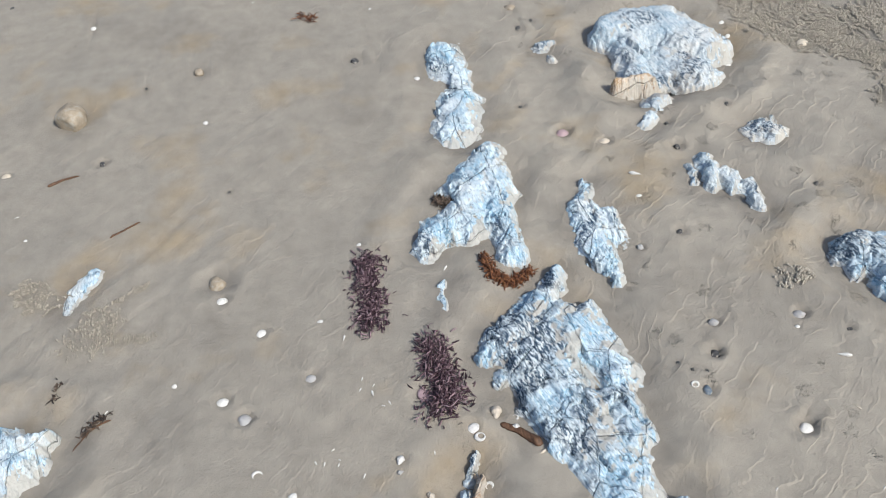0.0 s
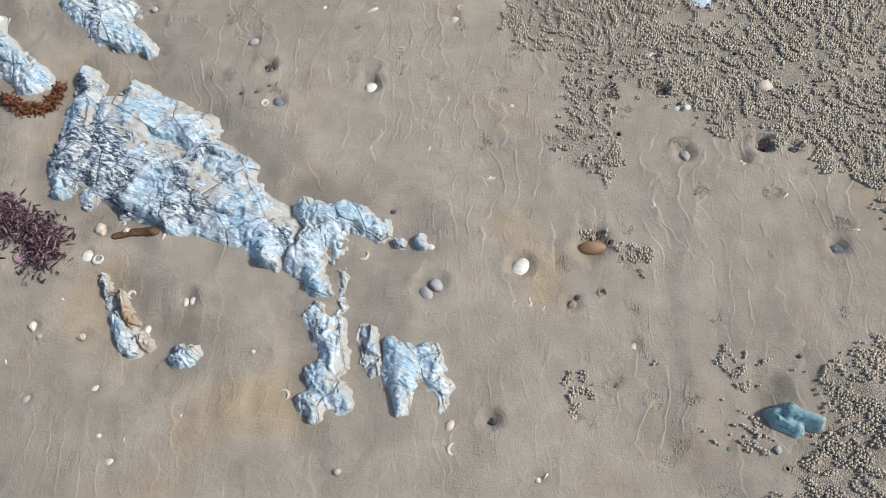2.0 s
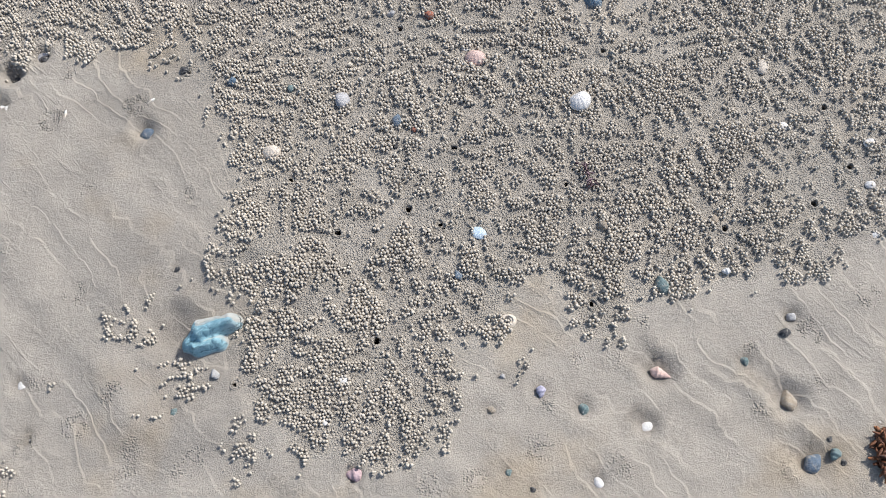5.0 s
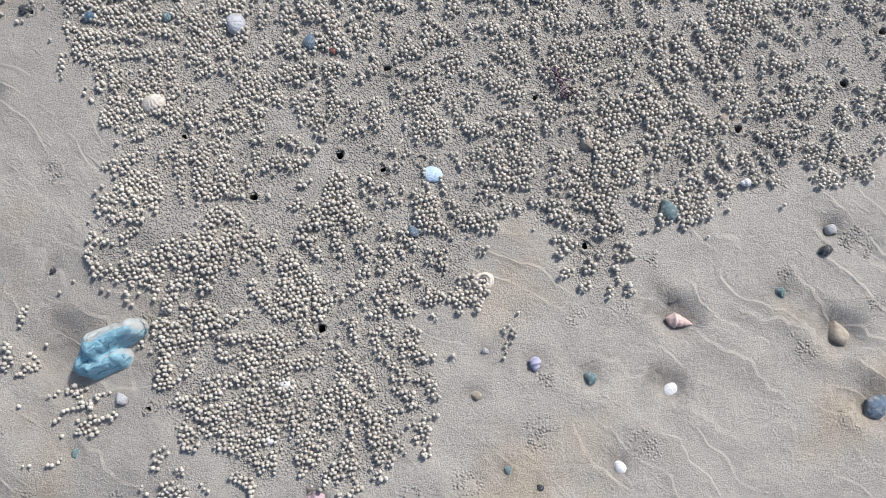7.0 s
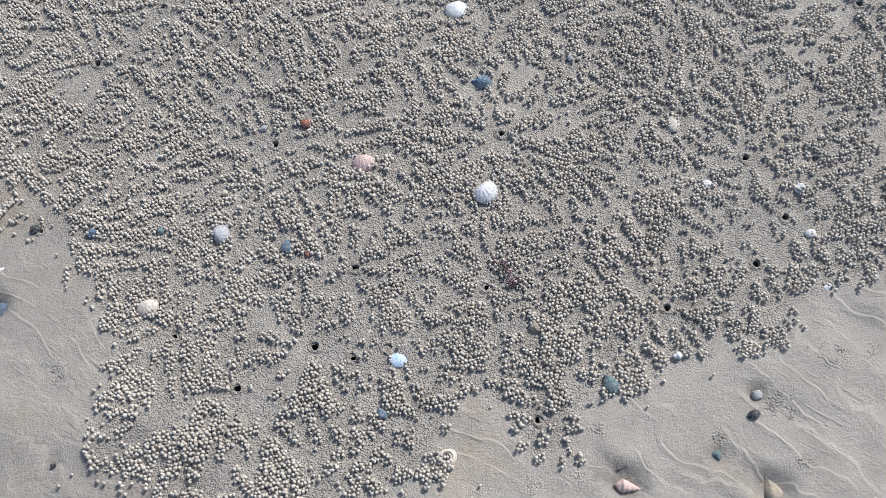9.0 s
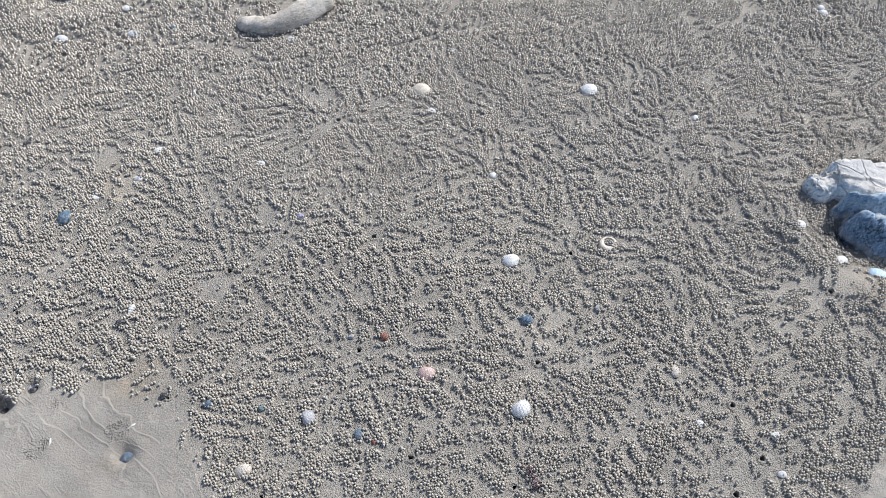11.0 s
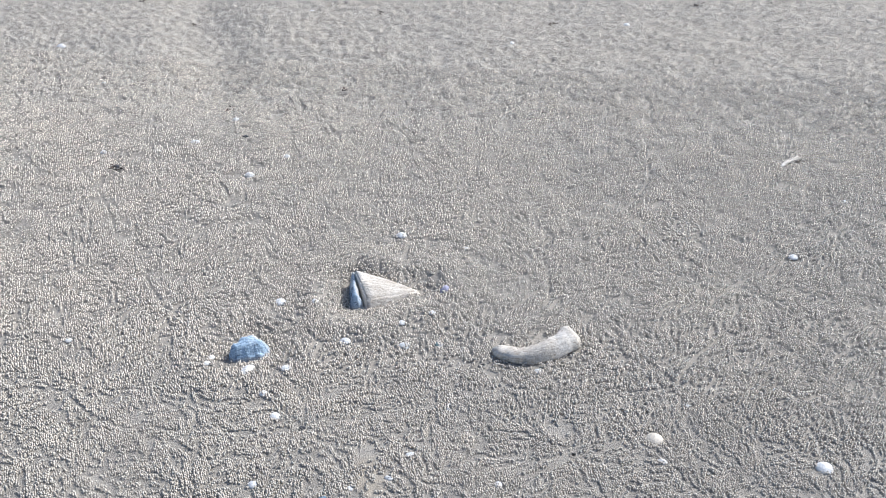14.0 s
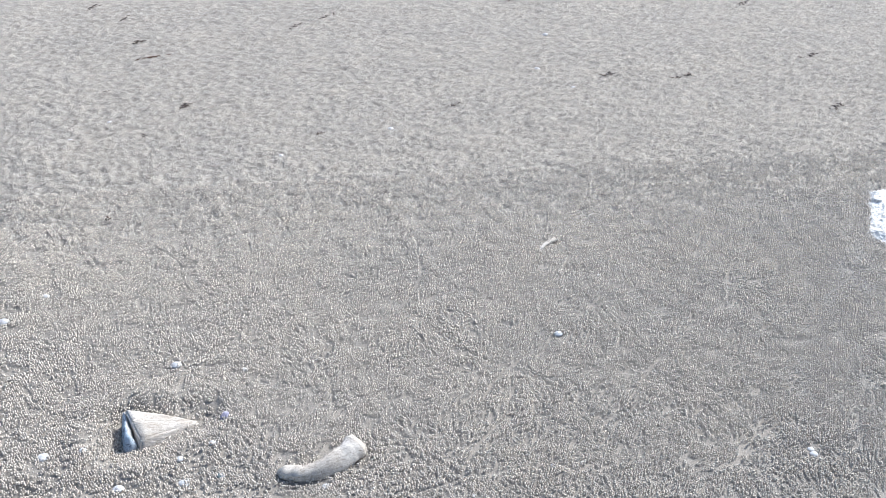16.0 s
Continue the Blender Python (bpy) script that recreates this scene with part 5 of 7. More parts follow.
def twig(points, r0, r1, material, label, seed, name="twig", category="twig", lift=0.6, flat=1.0):
    """A tapering, slightly crooked stick along a line on the sand."""
    rng = np.random.RandomState(seed)
    pts = np.array(points, float)
    n, m = 30, 10
    V = []
    for k in range(n):
        t = k / (n - 1) * (len(pts) - 1)
        i = min(int(t), len(pts) - 2)
        u = t - i
        p = [pts[max(i - 1, 0)], pts[i], pts[i + 1], pts[min(i + 2, len(pts) - 1)]]
        q = 0.5 * (2 * p[1] + (p[2] - p[0]) * u + (2 * p[0] - 5 * p[1] + 4 * p[2] - p[3]) * u * u + (3 * p[1] - p[0] - 3 * p[2] + p[3]) * u ** 3)
        d = p[2] - p[1]
        d = d / np.linalg.norm(d)
        s = k / (n - 1)
        cap = min(1, 0.03 + 8 * s) ** 0.6 * min(1, 0.03 + 8 * (1 - s)) ** 0.6
        r = (r0 + (r1 - r0) * s) * cap
        z = at(*q) + lift * r * flat
        for j in range(m):
            b = 2 * math.pi * j / m
            w = r * (1 + 0.13 * math.sin(3 * b + 7 * s + seed) + 0.08 * rng.normal())
            V.append((q[0] - d[1] * w * math.cos(b), q[1] + d[0] * w * math.cos(b), z + flat * w * math.sin(b)))
    f = grid_faces(m, n, True)
    V = np.array(V + [V[0], V[-1]])
    c = pts.mean(0)
    me = mesh_from(name, V - (c[0], c[1], 0), f, material)
    ob = tagged(new(name, me), label, category)
    ob.location = (c[0], c[1], 0)
    return ob


def build_pool(x0, x1, y0, y1):
    """A shallow pool left by the tide, seen only at its ragged edge."""
    X, Y = np.meshgrid(np.linspace(x0, x1, 60), np.linspace(y0, y1, 60))
    x, y = X.ravel(), Y.ravel()
    f = grid_faces(60, 60)
    cx, cy = x[f].mean(1), y[f].mean(1)
    d = np.hypot((cx - (x0 + x1) / 2) / (x1 - x0), (cy - (y0 + y1) / 2) / (y1 - y0)) * 2 + 0.35 * fbm(cx * 3.5, cy * 3.5, 66, 4)
    z = float(ground(np.array([(x0 + x1) / 2]), np.array([(y0 + y1) / 2]))[0][0]) + 0.010
    me = mesh_from("tidal_pool", np.stack([x, y, np.full(x.shape, z)], 1), f[d < 0.95], WATER)
    tagged(new("tidal_pool", me), "shallow pool of still tide water, sky reflection put into its pale colour", "pool", kind="structure")


build_rock("rock", ROCK_A, BLUE_WHITE, "two-humped blue-white rock in a drained hollow", 1, 0.2, 0.008, 0.012, "rock")
build_rock("rock", ROCK_B, BLUE_WHITE, "cracked blue-white rock with weed in its cleft", 2, 0.15, 0.008, 0.012, "rock")
build_rock("rock", ROCK_C, BLUE_WHITE, "crescent of blue-white rock with a sandy shelf", 3, 0.2, 0.008, 0.012, "rock")
build_rock("rock", ROCK_D, SPECKLED, "long ridge of blue-white rock, dark-pitted and split by cracks", 4, 0.3, 0.009, 0.014, "rock")
build_rock("rock", ROCK_E, BLUE_WHITE, "broken tail of blue-white rock with brown-stained ends", 5, -0.55, 0.008, 0.012, "rock")
build_rock("rock", ROCK_F, BLUE_WHITE, "small blue-white rock splinter in the sand", 6, -0.6, 0.005, 0.012, "rock")
build_rock("rock", ROCK_G, BLUE_WHITE, "pale blue rock slab with a cracked flat top", 7, -0.5, 0.005, 0.012, "rock")
build_rock("rock", ROCK_H, BLUE_WHITE, "round pale rock lump set in a hollow", 8, 0.2, 0.005, 0.012, "rock")
build_rock("rock", ROCK_I, BLUE_WHITE, "long low blue-white rock beside a rusty edge", 9, -0.6, 0.005, 0.012, "rock")
build_rock("rock", ROCK_IB, RUSTY, "rust-brown rock ridge bedded in the sand", 28, -0.6, 0.004, 0.012, "rock")
build_rock("rock", ROCK_J, SANDY_ROCK, "large sandy blue-grey boulder with a rusty foot", 10, 0.3, 0.0045, 0.014, "rock", 2.3)
build_rock("rock", ROCK_JB, RUSTY, "rust-orange foot of a boulder in the sand", 29, 0.3, 0.006, 0.012, "rock")
build_rock("rock", ROCK_K, SANDY_ROCK, "small blue-grey rock beside a boulder", 11, 0.9, 0.008, 0.012, "rock")
build_rock("rock", ROCK_L, SANDY_ROCK, "lone ribbed blue-grey rock in the sand", 12, 0.9, 0.008, 0.012, "rock")
build_rock("rock", ROCK_M, SANDY_ROCK, "half-buried rock with three blue humps", 13, 0.9, 0.008, 0.012, "rock")
build_rock("rock", ROCK_N, SPECKLED, "dark-pitted blue-white rock in a wet hollow", 14, 1.2, 0.006, 0.014, "rock")
build_rock("rock", ROCK_O, BLUE_WHITE, "pale blue-white rock with a flat top", 15, 0.4, 0.006, 0.012, "rock")
build_rock("rock", ROCK_P, BLUE_WHITE, "flat white rock ringed by sand balls", 16, 0.4, 0.004, 0.012, "rock")
build_rock("rock", ROCK_Q, SANDY_ROCK, "small half-buried blue-grey rock", 17, 0.9, 0.008, 0.012, "rock")
build_rock("rock", ROCK_R, BLUE_WHITE, "thin white rock sliver in the sand", 18, 0.5, 0.004, 0.012, "rock")
build_rock("rock", ROCK_S, BLUE_WHITE, "tiny blue rock tip in the sand", 19, 0.5, 0.003, 0.012, "rock")
build_rock("rock", ROCK_T, SANDY_ROCK, "low sandy rock tip in the sand", 20, 0.5, 0.003, 0.012, "rock")
build_rock("rock", ROCK_V, TEAL_ROCK, "smooth teal-blue stone in a swept hollow", 22, 0.35, 0.0022, 0.004, "rock")
build_rock("rock", ROCK_W, PALE_CROWN, "big pale boulder top with sand on its crown", 23, -0.4, 0.0045, 0.014, "rock", 4.5)
# the boulder's overhung face: wet, with the hollow's shade put into its colour
build_rock("rock", ROCK_WB, SLATE_AND_SHADE, "wet blue foot of a boulder in a hollow, coloured dark for its shade", 31, 0.9, 0.0035, 0.01, "rock")
wedge_stone(0.800, 1.862, 4, TAN_ROCK, "wedge-shaped sandy stone narrowing to a point")
# an added piece, coloured dark for the shade on the wedge stone's end
build_rock("rock", ROCK_XB, SLATE_AND_SHADE, "blue-grey shaded end face of the wedge stone, added as a piece", 27, 1.4, 0.004, 0.004, "rock")
build_rock("rock", ROCK_Y, SLATE_AND_SHADE, "smooth slate-blue stone wet at its foot", 25, 0.3, 0.002, 0.004, "rock")
build_rock("rock", ROCK_Z, CREAM_ROCK, "cream-white rock standing on the feeding ground", 26, 1.1, 0.004, 0.01, "rock")
lay("cobble", "tan", -1.318, -0.975, 0.1101, -167, "tan rounded stone crusted with ochre sand", sink=0.16)
lay("cobble", "tan", -0.558, -0.554, 0.0485, 173, "tan lump of stone stained ochre, in a hollow", sink=0.3)
lay("clam_shell", "white", -0.494, -0.543, 0.0224, 103, "white smooth clam shell half lying on the sand")
lay("clam_shell", "white", -0.377, -0.458, 0.0215, 152, "white smooth clam shell half lying on the sand")
lay("clam_shell", "white", -0.215, -0.539, 0.0234, 88, "white smooth clam shell half lying on the sand")
lay("clam_shell", "grey", -0.229, -0.362, 0.0203, 76, "grey smooth clam shell half lying on the sand")
lay("cockle_shell", "grey", -0.164, -0.497, 0.0284, -157, "grey broken barnacle-crusted shell in a shallow hollow")
lay("shell_lip", "white", -0.032, -0.473, 0.0247, -132, "white curved broken shell lip on the sand")
lay("round_snail_shell", "white", -0.003, -0.214, 0.0195, 153, "white round sea snail shell lying on the sand")
lay("pebble", "grey", 0.022, -0.217, 0.0142, 77, "grey angular pebble set in the sand", sink=0.3)
lay("clam_shell", "white", -0.037, -0.071, 0.0252, 111, "white smooth clam shell half lying on the sand")
lay("ring_shell", "white", -0.016, -0.062, 0.0229, 76, "white worn ring of a broken shell on the sand")
lay("round_snail_shell", "cream", -0.064, -0.022, 0.0288, 167, "cream round sea snail shell lying on the sand")
lay("ring_shell", "white", -0.051, 0.012, 0.0148, 76, "white worn ring of a broken shell on the sand")
lay("round_snail_shell", "white", -0.024, 0.006, 0.0157, 76, "white round sea snail shell lying on the sand")
lay("turret_shell", "cream", 0.040, 0.040, 0.0183, 119, "cream thin turret shell lying on the sand")
lay("clam_shell", "white", 0.095, 0.515, 0.0274, 131, "white smooth clam shell half lying on the sand")
lay("pebble", "dark", -0.100, 0.424, 0.0309, 99, "dark angular pebble set in the sand", sink=0.3)
lay("ring_shell", "white", -0.032, 0.356, 0.0171, 76, "white worn ring of a broken shell on the sand")
lay("pebble", "blue_grey", -0.020, 0.376, 0.0276, 149, "blue-grey angular pebble set in the sand", sink=0.3)
lay("cobble", "grey", -0.412, 0.386, 0.0188, 75, "grey rounded stone set in the sand")
lay("turret_shell", "white", -0.033, 0.656, 0.0282, 69, "white white shell tube lying on the sand")
lay("pebble", "dark", -0.430, 0.485, 0.0215, 122, "dark angular pebble set in the sand", sink=0.3)
lay("pebble", "dark", -0.087, 0.698, 0.0144, 117, "dark angular pebble set in the sand", sink=0.3)
lay("pebble", "dark", -0.726, 0.595, 0.0268, 124, "dark angular pebble set in the sand", sink=0.3)
lay("pebble", "dark", -1.400, 0.358, 0.0275, 133, "dark angular pebble set in the sand", sink=0.3)
lay("pebble", "dark", -1.433, 0.406, 0.0191, 133, "dark angular pebble set in the sand", sink=0.3)
lay("pebble", "dark", -1.383, -0.149, 0.0405, 137, "dark angular pebble set in the sand", sink=0.3)
lay("pebble", "dark", -2.104, -1.284, 0.0317, 155, "dark angular pebble set in the sand", sink=0.3)
lay("pebble", "dark", -1.087, -0.867, 0.0257, 142, "dark angular pebble set in the sand", sink=0.3)
lay("pebble", "dark", -1.755, -1.019, 0.0164, 149, "dark angular pebble set in the sand", sink=0.3)
lay("pebble", "dark", -0.873, -0.526, 0.0128, 136, "dark angular pebble set in the sand", sink=0.3)
lay("pebble", "dark", -1.428, -0.773, 0.0151, 144, "dark angular pebble set in the sand", sink=0.3)
lay("pebble", "dark", -1.001, 0.264, 0.0183, 130, "dark angular pebble set in the sand", sink=0.3)
lay("pebble", "dark", -0.502, 0.845, 0.0184, 120, "dark angular pebble set in the sand", sink=0.3)
lay("pebble", "dark", -0.091, 0.346, 0.0131, 119, "dark angular pebble set in the sand", sink=0.3)
lay("pebble", "dark", -0.069, 0.366, 0.0119, 119, "dark angular pebble set in the sand", sink=0.3)
lay("pebble", "dark", -0.840, 0.774, 0.0177, 124, "dark angular pebble set in the sand", sink=0.3)
lay("pebble", "dark", -0.146, 0.635, 0.0159, 118, "dark angular pebble set in the sand", sink=0.3)
lay("pebble", "dark", -0.827, 0.608, 0.0204, 125, "dark angular pebble set in the sand", sink=0.3)
lay("pebble", "tan", -1.531, 0.364, 0.0428, 71, "tan angular pebble set in the sand", sink=0.3)
lay("cobble", "tan", -1.465, -0.616, 0.0375, 72, "tan rounded stone set in the sand")
lay("cobble", "grey", -0.171, 0.452, 0.0216, 75, "grey rounded stone set in the sand")
lay("pebble", "grey", -0.149, 0.624, 0.0341, 75, "grey angular pebble set in the sand", sink=0.3)
lay("cockle_shell", "mauve", -0.864, 0.340, 0.0322, 104, "mauve pinkish barnacled shell lying in a hollow")
lay("clam_shell", "cream", -0.795, 0.431, 0.0258, 73, "cream smooth clam shell half lying on the sand")
lay("clam_shell", "cream", -1.062, 1.097, 0.0303, 71, "cream smooth clam shell half lying on the sand")
lay("clam_shell", "cream", -1.109, -1.124, 0.0302, 43, "cream smooth clam shell half lying on the sand")
lay("clam_shell", "white", -1.179, 0.932, 0.0214, 117, "white smooth clam shell half lying on the sand")
lay("clam_shell", "white", -1.235, 0.936, 0.0200, 118, "white smooth clam shell half lying on the sand")
lay("clam_shell", "white", -1.042, 0.872, 0.0236, 116, "white smooth clam shell half lying on the sand")
lay("clam_shell", "white", -1.858, -0.976, 0.0225, 134, "white smooth clam shell half lying on the sand")
lay("clam_shell", "white", -1.199, -0.592, 0.0190, 125, "white smooth clam shell half lying on the sand")
lay("clam_shell", "white", -1.239, -0.566, 0.0192, 126, "white smooth clam shell half lying on the sand")
lay("clam_shell", "white", -1.232, 0.015, 0.0211, 122, "white smooth clam shell half lying on the sand")
lay("clam_shell", "white", -1.375, 0.170, 0.0153, 122, "white smooth clam shell half lying on the sand")
lay("clam_shell", "white", -0.589, -0.225, 0.0157, 117, "white smooth clam shell half lying on the sand")
lay("clam_shell", "white", -0.373, -0.332, 0.0156, 116, "white smooth clam shell half lying on the sand")
lay("clam_shell", "white", -1.379, -0.323, 0.0151, 125, "white smooth clam shell half lying on the sand")
lay("clam_shell", "white", -1.675, -0.066, 0.0202, 126, "white smooth clam shell half lying on the sand")
lay("clam_shell", "white", -1.848, -0.445, 0.0247, 130, "white smooth clam shell half lying on the sand")
lay("clam_shell", "white", -0.119, 0.605, 0.0112, 109, "white smooth clam shell half lying on the sand")
lay("clam_shell", "white", -0.569, 0.441, 0.0173, 114, "white smooth clam shell half lying on the sand")
lay("clam_shell", "white", -0.280, -0.635, 0.0148, 116, "white smooth clam shell half lying on the sand")
lay("clam_shell", "white", -0.823, -1.024, 0.0124, 125, "white smooth clam shell half lying on the sand")
lay("turret_shell", "white", -0.463, -0.045, 0.0176, 146, "white thin turret shell lying on the sand")
lay("turret_shell", "white", -0.645, 0.458, 0.0328, -122, "white thin turret shell lying on the sand")
lay("turret_shell", "white", -0.920, -1.061, 0.0128, 107, "white thin turret shell lying on the sand")
lay("turret_shell", "white", -0.315, -0.286, 0.0164, 166, "white thin turret shell lying on the sand")
lay("turret_shell", "white", -0.027, -0.351, 0.0124, 166, "white thin turret shell lying on the sand")
lay("turret_shell", "white", -0.033, -0.366, 0.0114, -159, "white thin turret shell lying on the sand")
lay("turret_shell", "white", -0.019, -0.326, 0.0113, 156, "white thin turret shell lying on the sand")
lay("turret_shell", "white", -0.161, -0.245, 0.0154, -171, "white thin turret shell lying on the sand")
lay("turret_shell", "white", -0.174, -0.268, 0.0111, 147, "white thin turret shell lying on the sand")
lay("turret_shell", "white", 0.013, -0.282, 0.0122, 155, "white thin turret shell lying on the sand")
lay("turret_shell", "white", -0.003, -0.150, 0.0103, 179, "white thin turret shell lying on the sand")
lay("turret_shell", "white", 0.072, -0.174, 0.0119, 161, "white thin turret shell lying on the sand")
lay("turret_shell", "white", -0.243, -0.767, 0.0112, 145, "white thin turret shell lying on the sand")
lay("turret_shell", "white", -0.053, -0.333, 0.0094, 124, "white thin turret shell lying on the sand")
lay("wedge_shell", "mauve", -0.136, -0.146, 0.0416, 100, "mauve mauve broken scallop piece beside seaweed", tilt=(0, 20), flat=0.7)
seaweed([(-0.530, -0.210), (-0.465, -0.223), (-0.386, -0.215), (-0.326, -0.231)], 0.038, 900, 0.017, PURPLE, "dark purple seaweed clump washed onto the sand", 1, 0.0011)
seaweed([(-0.256, -0.111), (-0.183, -0.112), (-0.124, -0.095), (-0.081, -0.136)], 0.042, 1000, 0.016, PURPLE, "mauve seaweed clump caught with shell pieces", 2, 0.0011)
seaweed([(-0.473, 0.047), (-0.406, 0.050), (-0.379, 0.085), (-0.407, 0.134)], 0.016, 700, 0.012, RUST_WEED, "rust-red seaweed curled in a half ring", 3, 0.0011)
seaweed([(-0.695, -0.026), (-0.677, 0.001), (-0.624, 0.010)], 0.015, 420, 0.014, BROWN_WEED, "dark brown weed caught on a rock", 4, 0.0013)
seaweed([(-0.228, -0.760), (-0.218, -0.792), (-0.195, -0.816)], 0.009, 60, 0.016, BROWN_WEED, "small dark seaweed tuft on the sand", 5, 0.0012)
seaweed([(-1.706, -0.295), (-1.666, -0.246)], 0.018, 50, 0.022, RUST_WEED, "small red-brown seaweed tuft on the sand", 6, 0.0014)
seaweed([(-0.346, -0.869), (-0.298, -0.880)], 0.006, 30, 0.014, BROWN_WEED, "thread of dark seaweed on the sand", 7, 0.001)
twig([(-0.222, -0.754), (-0.210, -0.796), (-0.176, -0.830)], 0.0022, 0.0013, WOOD, "thin dark twig lying on the sand", 1, "twig", "twig", 0.6, 1.0)
twig([(-1.024, -1.000), (-1.038, -0.965), (-1.048, -0.919)], 0.0044, 0.0022, WOOD, "short dark twig pressed into the sand", 2, "twig", "twig", 0.6, 1.0)
twig([(-0.775, -0.814), (-0.795, -0.782), (-0.818, -0.745)], 0.0027, 0.0021, WOOD, "pale thin twig pressed into the sand", 3, "twig", "twig", 0.6, 1.0)
twig([(-0.037, -0.020), (-0.013, 0.011), (0.025, 0.044)], 0.0053, 0.0095, WOOD, "dark brown seed pod lying by a rock", 4, "seed_pod", "pod", 0.7, 0.6)
open_bivalve("clam_shell", "white", 0.176, -0.014, 0.0153, 135, "white clam with both valves lying open on the sand")
lay("clam_shell", "white", 0.023, -0.413, 0.0166, 121, "white smooth clam shell half lying on the sand")
lay("clam_shell", "white", 0.166, -0.408, 0.0167, 80, "white smooth clam shell half lying on the sand")
lay("clam_shell", "white", 0.172, -0.213, 0.0137, 69, "white smooth clam shell half lying on the sand")
lay("round_snail_shell", "cream", 0.077, -0.172, 0.0162, 46, "cream round sea snail shell lying on the sand")
lay("clam_shell", "grey", 0.092, -0.298, 0.0148, 81, "grey smooth clam shell half lying on the sand")
lay("clam_shell", "white", 0.282, -0.272, 0.0131, 47, "white smooth clam shell half lying on the sand")
lay("round_snail_shell", "cream", 0.326, -0.007, 0.0119, 47, "cream round sea snail shell lying on the sand")
lay("clam_shell", "white", 0.239, -0.257, 0.0080, 47, "white smooth clam shell half lying on the sand")
lay("shell_lip", "cream", 0.414, -0.024, 0.0212, 161, "cream curved broken shell lip on the sand")
lay("ring_shell", "white", 0.078, -0.067, 0.0195, 46, "white worn ring of a broken shell on the sand")
lay("wedge_shell", "white", 0.149, -0.092, 0.0171, 26, "white flat wedge-shaped shell lying on the sand")
lay("wedge_shell", "white", 0.563, 0.386, 0.0387, 12, "white large smooth white wedge shell lying on the sand")
lay("clam_shell", "brown", 0.634, 0.488, 0.0424, 41, "brown brown oval mussel shell with crab sand round it", sink=0.02, slim=0.55)
open_bivalve("cockle_shell", "grey", 0.478, 0.258, 0.0249, 173, "grey cockle with both valves lying open on the sand")
lay("shell_lip", "cream", 0.342, 0.236, 0.0230, 80, "cream curved broken shell lip on the sand")
lay("wedge_shell", "white", 0.789, 0.385, 0.0171, 13, "white flat wedge-shaped shell lying on the sand")
lay("turret_shell", "cream", 0.081, 0.619, 0.0156, 45, "cream thin turret shell lying on the sand")
lay("clam_shell", "cream", 0.114, 0.740, 0.0191, 44, "cream smooth clam shell half lying on the sand")
lay("shell_lip", "white", 0.111, 0.765, 0.0158, 44, "white curved broken shell lip on the sand")
lay("clam_shell", "pink", 0.202, 0.907, 0.0215, 44, "pink smooth clam shell half lying on the sand")
lay("clam_shell", "pale_blue", 0.473, 1.060, 0.0391, 30, "pale blue flat mussel piece lying among sand balls", flat=0.5)
lay("ring_shell", "white", 0.479, 0.898, 0.0252, 45, "white worn ring of a broken shell on the sand")
lay("clam_shell", "white", 0.584, 0.817, 0.0130, 45, "white smooth clam shell half lying on the sand")
lay("clam_shell", "white", 0.596, 0.828, 0.0130, 45, "white smooth clam shell half lying on the sand")
lay("cobble", "grey", 0.652, 0.738, 0.0213, 127, "grey rounded stone set in the sand")
lay("clam_shell", "cream", 0.681, 0.952, 0.0261, 45, "cream smooth clam shell half lying on the sand")
lay("clam_shell", "white", 0.734, 0.787, 0.0143, 46, "white smooth clam shell half lying on the sand")
lay("pebble", "dark", 0.746, 0.834, 0.0192, 46, "dark angular pebble set in the sand", sink=0.3)
lay("pebble", "dark", 0.537, 0.834, 0.0225, 45, "dark angular pebble set in the sand", sink=0.3)
lay("pebble", "tan", 0.671, 0.383, 0.0232, 47, "tan angular pebble set in the sand", sink=0.3)
lay("pebble", "dark", 0.671, 0.400, 0.0125, 47, "dark angular pebble set in the sand", sink=0.3)
lay("pebble", "dark", 0.695, 0.431, 0.0080, 47, "dark angular pebble set in the sand", sink=0.3)
lay("pebble", "dark", 0.711, 0.677, 0.0094, 46, "dark angular pebble set in the sand", sink=0.3)
lay("pebble", "dark", 0.321, 0.335, 0.0157, 46, "dark angular pebble set in the sand", sink=0.3)
lay("pebble", "dark", -0.087, 0.696, 0.0153, 44, "dark angular pebble set in the sand", sink=0.3)
lay("pebble", "dark", -0.097, 0.430, 0.0202, 45, "dark angular pebble set in the sand", sink=0.3)
lay("pebble", "dark", -0.061, 0.393, 0.0133, 45, "dark angular pebble set in the sand", sink=0.3)
lay("wedge_shell", "cream", 0.650, 0.105, 0.0185, 17, "cream flat wedge-shaped shell lying on the sand")
lay("pebble", "dark", 0.694, 0.152, 0.0184, 47, "dark angular pebble set in the sand", sink=0.3)
lay("shell_lip", "cream", 0.678, 0.081, 0.0220, 97, "cream curved broken shell lip on the sand")
lay("clam_shell", "pink", 0.789, 0.234, 0.0153, 35, "pink smooth clam shell half lying on the sand")
lay("clam_shell", "white", 0.804, 0.124, 0.0091, 36, "white smooth clam shell half lying on the sand")
lay("pebble", "dark", 0.805, 0.316, 0.0104, 35, "dark angular pebble set in the sand", sink=0.3)
lay("cobble", "cream", 0.569, -0.056, 0.0126, 36, "cream rounded stone set in the sand")
lay("turret_shell", "lilac", 0.677, -0.027, 0.0148, 108, "lilac thin turret shell lying on the sand")
lay("turret_shell", "white", 0.621, 0.340, 0.0110, 116, "white thin turret shell lying on the sand")
